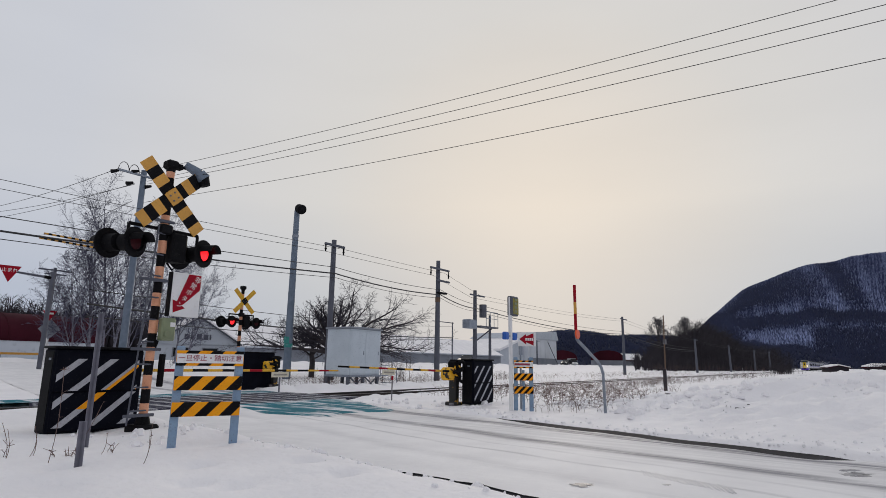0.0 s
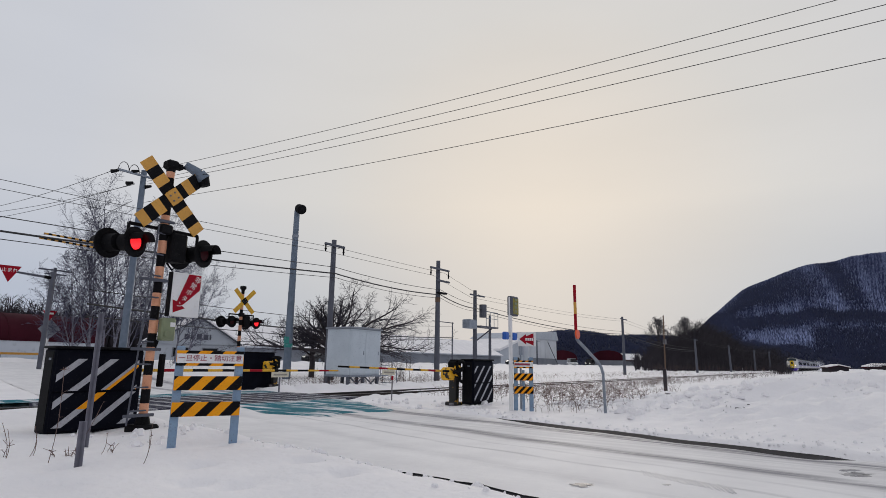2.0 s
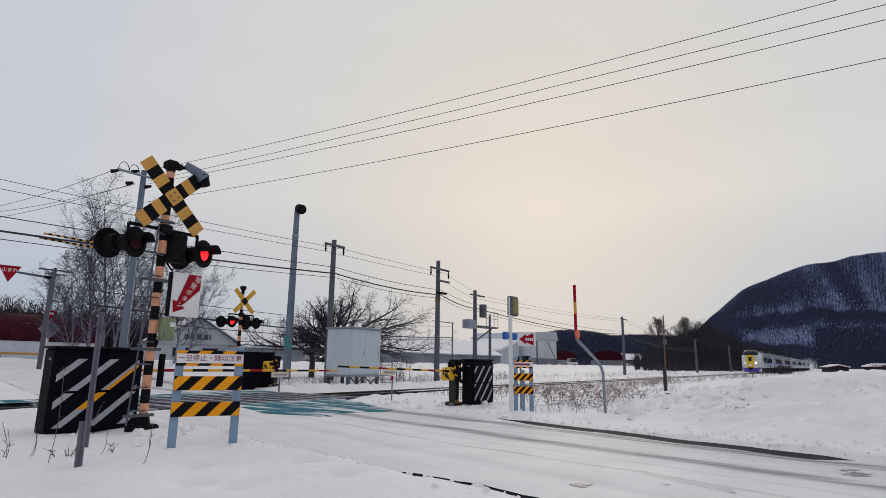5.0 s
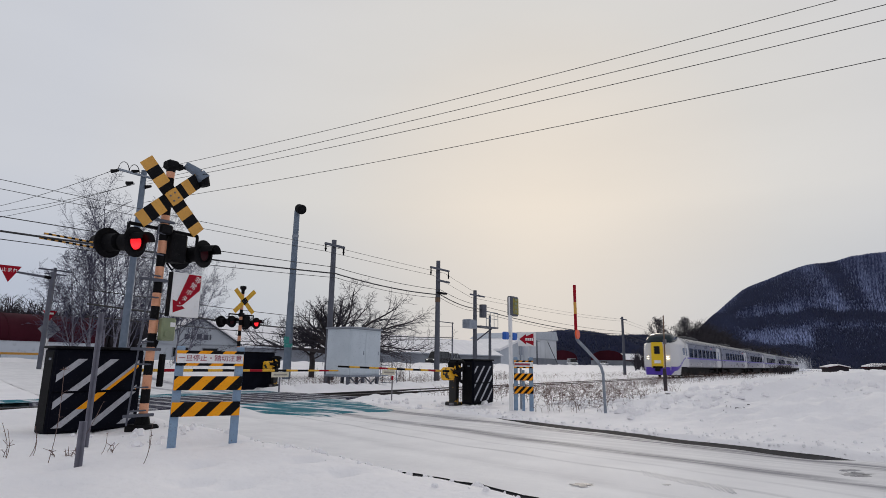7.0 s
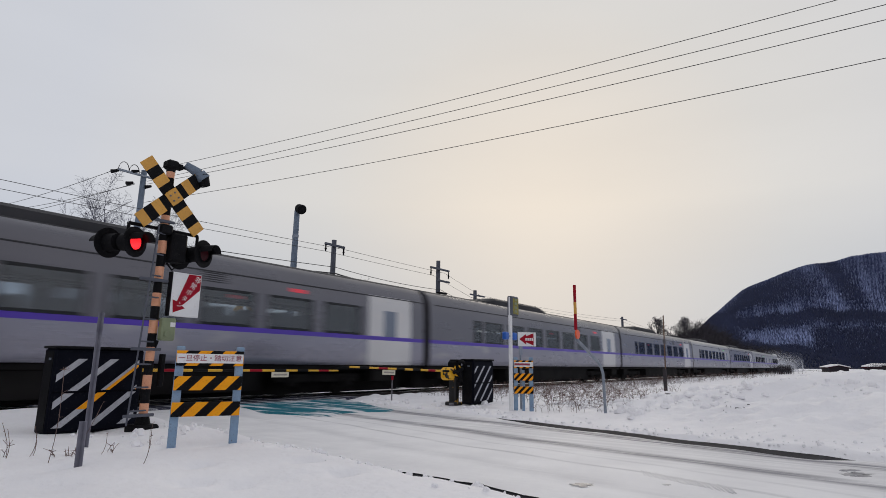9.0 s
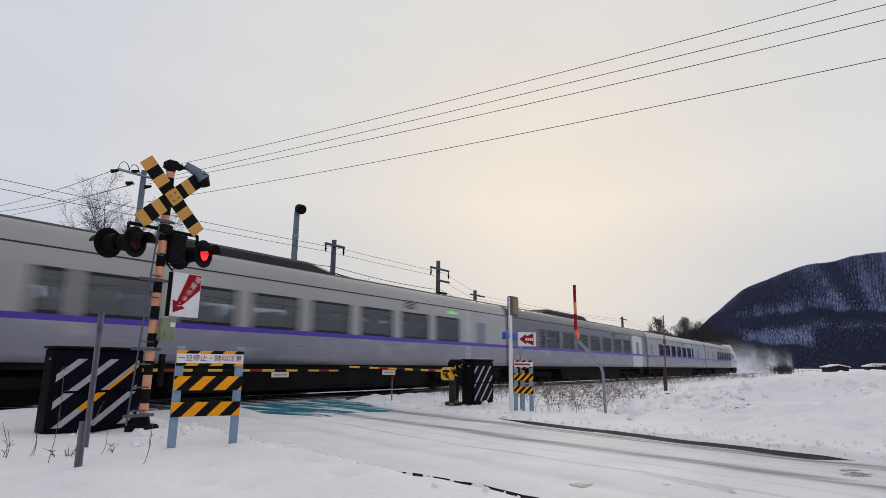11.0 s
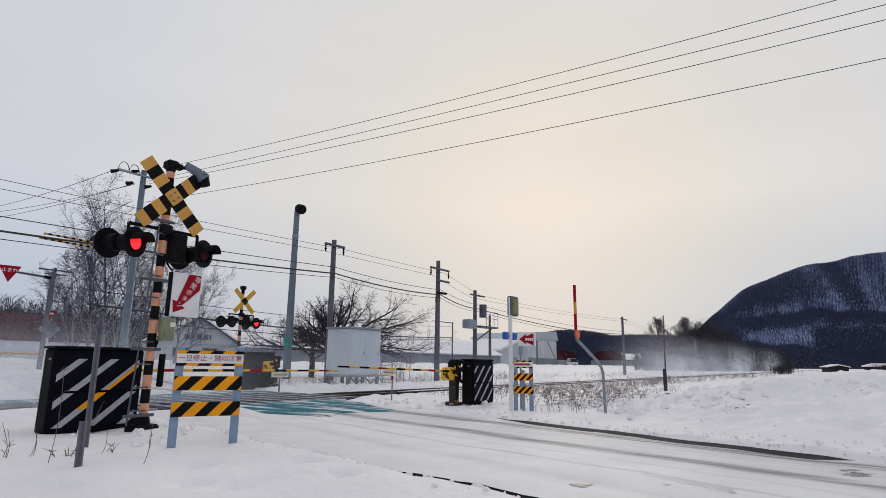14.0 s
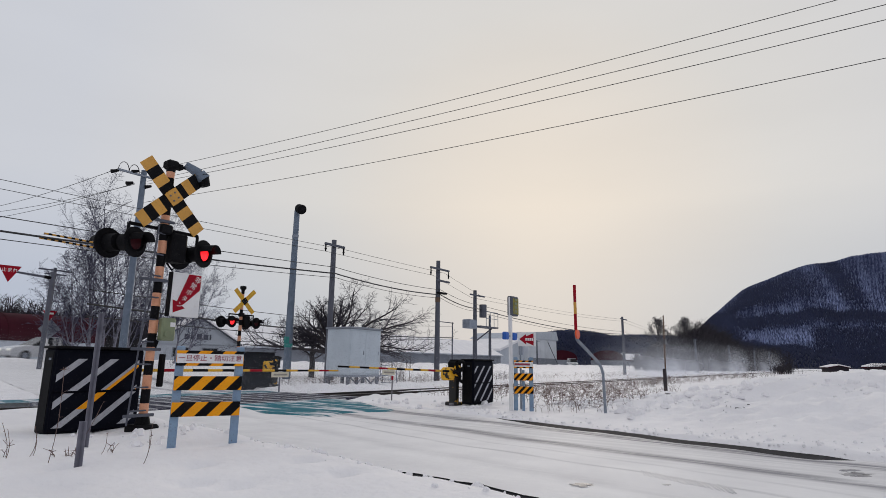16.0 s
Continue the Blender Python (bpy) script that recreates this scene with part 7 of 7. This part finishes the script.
for k, (x, y, rx, ry) in enumerate(((4.94, 1.99, 0.10, 0.08), (5.9, 1.5, 0.10, 0.05), (5.39, 1.4, 0.05, 0.03), (7.1, 0.05, 0.22, 0.12), (7.35, 0.1, 0.14, 0.06))):
    ice_patch(x, y, rx, ry, -30, k)


# ---- crust and scraps on the snow pile ----
def snow_crust(seed):
    """Broken slabs of snow crust, half sunk in the ploughed pile."""
    rng = random.Random(seed)
    b = Build()
    nests = [(rng.uniform(11.6, 17.5), rng.uniform(2.2, 5.6)) for k in range(60)] + [(rng.uniform(11.8, 22), rng.uniform(-3, 3)) for k in range(26)]
    for nx, ny in nests:
        for k in range(rng.randint(5, 13)):
            x, y = rng.gauss(nx, 0.45), rng.gauss(ny, 0.3)
            if x < road_far(y) + 0.35:
                continue
            r, n = rng.choice((0.03, 0.045, 0.06, 0.09, 0.11)) * rng.uniform(0.7, 1.2), rng.randint(5, 7)
            h = r * rng.uniform(0.25, 0.6)
            ring = [(r * rng.uniform(0.6, 1.2) * math.cos(6.283 * q / n), r * rng.uniform(0.6, 1.2) * math.sin(6.283 * q / n)) for q in range(n)]
            top = [(u * rng.uniform(0.7, 0.95), v * rng.uniform(0.7, 0.95), h * rng.uniform(0.7, 1.2)) for u, v in ring]
            b.loft([[(u, v, -h) for u, v in ring], [(u * 1.04, v * 1.04, h * 0.2) for u, v in ring], top], pose(x, y, gz(x, y) + h * 0.25, rng.uniform(-28, 28), rng.uniform(-28, 28), rng.uniform(0, 360)), smooth=False)
    tagged(part("snow_crust", b, SNOW), "broken crusty slabs of ploughed snow", "snow", kind="stuff")


snow_crust(61)
bx, by = 13.9, 3.4
tagged(part("scrap_board", Build().prism([(-0.24, 0), (0.22, 0.0), (0.26, 0.035), (-0.1, 0.06), (-0.22, 0.04)], -0.05, 0.05, pose(bx, by, gz(bx, by) + 0.03, 0, 0, -48)), BARK), "dark scrap of board lying on the snow pile", "scrap")
db = Build()
rd = random.Random(71)
for k in range(9):
    x, y = 11.1 + 0.035 * k + rd.uniform(-0.04, 0.04), 1.85 - 0.045 * k + rd.uniform(-0.03, 0.03)
    a = rd.uniform(0, 6.283)
    db.tube([(x, y, gz(x, y) + 0.012), (x + 0.05 * math.cos(a), y + 0.05 * math.sin(a), gz(x, y) + 0.02)], [0.007, 0.004], 4)
tagged(part("twig_litter", db, BARK), "scattered bits of dark bark on the snow", "litter", kind="stuff")


def tread_marks():
    """Shallow pressed bars left by a lugged tyre."""
    rng = random.Random(81)
    b = Build()
    for k in range(34):
        u = k / 33
        x, y = 5.80 - 0.30 * u + rng.uniform(-0.01, 0.01), 1.72 - 0.82 * u
        l = rng.uniform(0.10, 0.17)
        b.box(-l, l, -0.005, 0.005, -0.006, rng.uniform(0.003, 0.006), pose(x, y, -0.0125, 0, 0, 24 + rng.uniform(-4, 4)), c=0.002)
    tagged(part("tread_marks", b, ICE), "row of tyre lug marks pressed in the road snow", "tyre marks", kind="stuff")


tread_marks()


# ---- road vehicles ----
VEHICLES = []


def vehicle(name, label, length, w, h, paint, van):
    """A car facing -x: lower body, cabin with panes, wheels, lamps."""
    g = thing(name, pose(0, 0, 0), label, "car", "cars on the highway")
    prof = [(0.0, 0.35), (0.02, 0.72), (0.25, 0.84), (1.0, 0.95), (length - 0.5, 0.98), (length - 0.05, 0.92), (length, 0.4), (length - 0.1, 0.25), (0.1, 0.25)]
    b = Build()
    b.loft([[(x, y, z * (1 - 0.04 * (abs(y) > w / 2 - 0.06))) for x, z in prof] for y in (-w / 2, -w / 2 + 0.08, w / 2 - 0.08, w / 2)], smooth=False)
    part("body", b, paint, g)
    x0, x1, x2, x3 = (0.75, 1.35, length - 0.30, length - 0.05) if van else (1.15, 1.95, length - 1.25, length - 0.55)
    cab_ = [(x0, 0.94), (x1, h - 0.05), (x1 + 0.3, h), (x2 - 0.2, h), (x2, h - 0.06), (x3, 0.96)]
    part("cabin", Build().loft([[(x, y * (1 - 0.14 * smooth(0.95, h, z)), z) for x, z in cab_] for y in (-w / 2 + 0.03, w / 2 - 0.03)], smooth=False), GLASS, g)
    part("roof", Build().box(x1 + 0.1, x2 - 0.1, -w / 2 + 0.14, w / 2 - 0.14, h - 0.02, h + 0.03, c=0.02), paint, g)
    for s in (-1, 1):
        for xa in (x1 + 0.55, (x1 + x2) / 2 + 0.35, x2 - 0.25):
            part("pillar", Build().box(xa - 0.05, xa + 0.05, -0.015, 0.015, 0.0, h - 0.98, pose(0, s * (w / 2 - 0.02), 0.96, s * 7, 0, 0)), paint, g)
    tyre = Build().tube([(0, -0.1, 0), (0, 0.1, 0)], 0.32, 18)
    tm = tyre.mesh("wheel", [RUBBER])
    rim = Build().tube([(0, -0.115, 0), (0, 0.115, 0)], 0.19, 12).mesh("rim", [GALV])
    for xw in (0.85, length - 0.85):
        for s in (-1, 1):
            o = new("wheel", tm)
            o.parent = g
            o.matrix_basis = pose(xw, s * (w / 2 - 0.09), 0.32)
            o2 = new("rim", rim)
            o2.parent = o
    for s in (-1, 1):
        part("headlight", Build().box(-0.02, 0.10, s * 0.58 - 0.16, s * 0.58 + 0.16, 0.60, 0.74, c=0.03), HEADLIGHT_CAR, g)
        part("tail_lamp", Build().box(length - 0.06, length + 0.02, s * 0.66 - 0.1, s * 0.66 + 0.1, 0.65, 0.88, c=0.02), RED, g)
    return g


HEADLIGHT_CAR = material("car_headlight", (0.8, 0.8, 0.75), (0.8, 0.8, 0.75), 1, 0.2, emit=0.6)
CAR_BLACK = material("car_black", (0.012, 0.012, 0.015), (0.015, 0.015, 0.018), 1, 0.2)
CAR_SILVER = material("car_silver", (0.42, 0.43, 0.45), (0.38, 0.39, 0.41), 1, 0.3, 0.4)
CAR_WHITE = material("car_white", (0.68, 0.69, 0.72), (0.62, 0.63, 0.66), 1, 0.3)
c1 = vehicle("passenger_car", "black estate car driving along the highway", 4.6, 1.75, 1.50, CAR_BLACK, False)
c2 = vehicle("passenger_car", "dark saloon car driving along the highway", 4.5, 1.72, 1.45, CAR_BLACK, False)
c3 = vehicle("passenger_van", "black van driving along the highway", 4.7, 1.75, 1.85, CAR_BLACK, True)
c4 = vehicle("passenger_car", "white car driving along the highway", 4.3, 1.70, 1.5, CAR_WHITE, False)
c5 = vehicle("passenger_van", "silver minivan driving along the highway", 4.6, 1.75, 1.80, CAR_SILVER, True)
for ob, lag in ((c1, 0.0), (c2, 3.15), (c3, 6.45), (c4, 12.45)):
    VEHICLES.append((ob, lag, -1))
VEHICLES.append((c5, 0.0, 1))
pk = vehicle("pickup_truck", "white light truck parked by the red barns", 4.6, 1.8, 1.9, CAR_WHITE, True)
pk.matrix_basis = pose(148, 60.5, 0.78, 0, 0, 40)


def vehicle_rows(lag, way):
    ts = [0.0, 1 / 30] + [0.5 * k for k in range(1, 32)] + [16 - 1 / 30, 16.0]
    rows, turn = [], math.degrees(math.atan(HIGHWAY_K))
    for t in ts:
        x = 76.6 - 17.8 * (t - lag) if way < 0 else 14.4 + 16.5 * (t - 2.9)
        lane = 1.7 if way < 0 else 5.2
        rows.append((t, pose(x, HIGHWAY_Y0 + HIGHWAY_K * x + lane, 0.81, 0, 0, turn + (0 if way < 0 else 180))))
    return rows


# ---- blown snow ----
def dust_material(name, thick):
    m = bpy.data.materials.new(name)
    m.use_nodes = True
    nt = m.node_tree
    nd, lk = nt.nodes, nt.links
    nd.clear()
    out = nd.new("ShaderNodeOutputMaterial")
    tc, sp, off, far = nd.new("ShaderNodeTexCoord"), nd.new("ShaderNodeSeparateXYZ"), nd.new("ShaderNodeMath"), nd.new("ShaderNodeMath")
    lk.new(tc.outputs["Generated"], sp.inputs[0])
    off.operation, off.inputs[1].default_value = "SUBTRACT", 0.5
    lk.new(sp.outputs["X"], off.inputs[0])
    far.operation = "ABSOLUTE"
    lk.new(off.outputs[0], far.inputs[0])
    # thins out towards both ends and upwards
    fall = nd.new("ShaderNodeMath")
    fall.operation = "MULTIPLY"
    for slot, source, values in ((0, far.outputs[0], (0.05, 0.5, 1.0, 0.0)), (1, sp.outputs["Z"], (0.02, 0.95, 1.0, 0.0))):
        mr = nd.new("ShaderNodeMapRange")
        mr.interpolation_type = "SMOOTHSTEP"
        for k, v in enumerate(values):
            mr.inputs[k + 1].default_value = v
        lk.new(source, mr.inputs[0])
        lk.new(mr.outputs[0], fall.inputs[slot])
    n = nd.new("ShaderNodeTexNoise")
    n.inputs["Scale"].default_value, n.inputs["Detail"].default_value = 0.45, 5
    drawn = nd.new("ShaderNodeMapping")
    drawn.inputs["Scale"].default_value = (0.16, 1.0, 1.0)
    lk.new(tc.outputs["Object"], drawn.inputs[0])
    lk.new(drawn.outputs[0], n.inputs["Vector"])
    nr = nd.new("ShaderNodeMapRange")
    nr.inputs[1].default_value, nr.inputs[2].default_value, nr.inputs[4].default_value = 0.10, 0.72, thick
    lk.new(n.outputs["Fac"], nr.inputs[0])
    mul = nd.new("ShaderNodeMath")
    mul.operation = "MULTIPLY"
    lk.new(fall.outputs[0], mul.inputs[0])
    lk.new(nr.outputs[0], mul.inputs[1])
    tr_, df, tl, half, mix = nd.new("ShaderNodeBsdfTransparent"), nd.new("ShaderNodeBsdfDiffuse"), nd.new("ShaderNodeBsdfTranslucent"), nd.new("ShaderNodeMixShader"), nd.new("ShaderNodeMixShader")
    for q in (df, tl):
        q.inputs[0].default_value = (0.88, 0.92, 1.0, 1)
    half.inputs[0].default_value = 0.5
    lk.new(df.outputs[0], half.inputs[1])
    lk.new(tl.outputs[0], half.inputs[2])
    lk.new(mul.outputs[0], mix.inputs[0])
    lk.new(tr_.outputs[0], mix.inputs[1])
    lk.new(half.outputs[0], mix.inputs[2])
    lk.new(mix.outputs[0], out.inputs[0])
    return m


DUST, DUST_THIN = dust_material("blown_snow", 0.85), dust_material("thin_blown_snow", 0.42)
PUFFS = []


def snow_dust(length, high, seed, mat):
    """A drift of blown powder: a gauzy curved sheet."""
    b = Build()
    cols, rows_ = 14, 6
    vs = []
    for i in range(cols):
        for j in range(rows_):
            u, w = i / (cols - 1), j / (rows_ - 1)
            vs.append((length * (u - 0.5), 0.35 * math.sin(5 * u + seed), -0.2 + high * w))
    b.add(vs, [(i * rows_ + j, (i + 1) * rows_ + j, (i + 1) * rows_ + j + 1, i * rows_ + j + 1) for i in range(cols - 1) for j in range(rows_ - 1)], smooth=True)
    return tagged(part("snow_dust", b, mat), "drifting haze of powder snow whirled up by the train", "snow dust", "whirled snow")


def tail_x(t):
    return NOSE_AT_9 + 148.4 - SPEED * (t - 9.0)


def dust_rows(rest, trail, y, turn, sink):
    """Rides behind the train until it is left at its place, then drifts and settles."""
    rows = []
    ts = [0.0] + [0.25 * k for k in range(1, 64)] + [16.0]
    for t in ts:
        lead = tail_x(t) + trail
        late = max(0.0, (rest - lead) / SPEED)
        x = max(lead, rest) - 1.8 * (1 - math.exp(-late / 1.5))
        rows.append((t, pose(x, y + 0.25 * late, -sink * (1 - math.exp(-late / 1.6)), 0, 0, turn + 4 * math.sin(0.3 * t + rest))))
    return rows


for k, rest in enumerate((60, 76, 96, 120, 150)):
    PUFFS.append((snow_dust(44.0, 5.2 + 0.014 * rest, k, DUST), rest, rest - 42, 14.0 + 1.4 * (k % 2), 177 + 6 * (k % 2), 1.1))
for k, rest in enumerate((-13, -3, 7, 17, 27)):
    PUFFS.append((snow_dust(13.0, 2.6, 30 + k, DUST_THIN), rest, 5 + 0.25 * max(rest, 0), 13.4 + 0.7 * (k % 2), 175 + 10 * (k % 2), 0.7))


# ---- what moves ----
FLASH = 0.6


def flasher_rows(phase):
    """Half a turn of the two-faced lens at every change; phase L lights from 0.45 s, R until then."""
    rows, turn = [], 180 if phase == "L" else 0
    at = lambda t, a: (t, pose(0, 0.02, 0, 0, 0, a))
    rows.append(at(0.0, turn))
    t = 0.45
    while t < 15.8:
        t0 = round(t * 30) / 30
        rows += [at(t0 - 1 / 30, turn), at(t0, turn + 62), at(t0 + 1 / 30, turn + 120), at(t0 + 2 / 30, turn + 180)]
        turn += 180
        t += FLASH
    rows.append(at(16.0, turn))
    return rows


def motions():
    for n, (car, flip) in enumerate(TRAIN):
        walk(car, train_rows(n, flip))
    for ob, lag, way in VEHICLES:
        walk(ob, vehicle_rows(lag, way))
    for ob, rest, trail, y, turn, sink in PUFFS:
        walk(ob, dust_rows(rest, trail, y, turn, sink))
    for lens, phase in ROTORS:
        walk(lens, flasher_rows(phase))


motions()
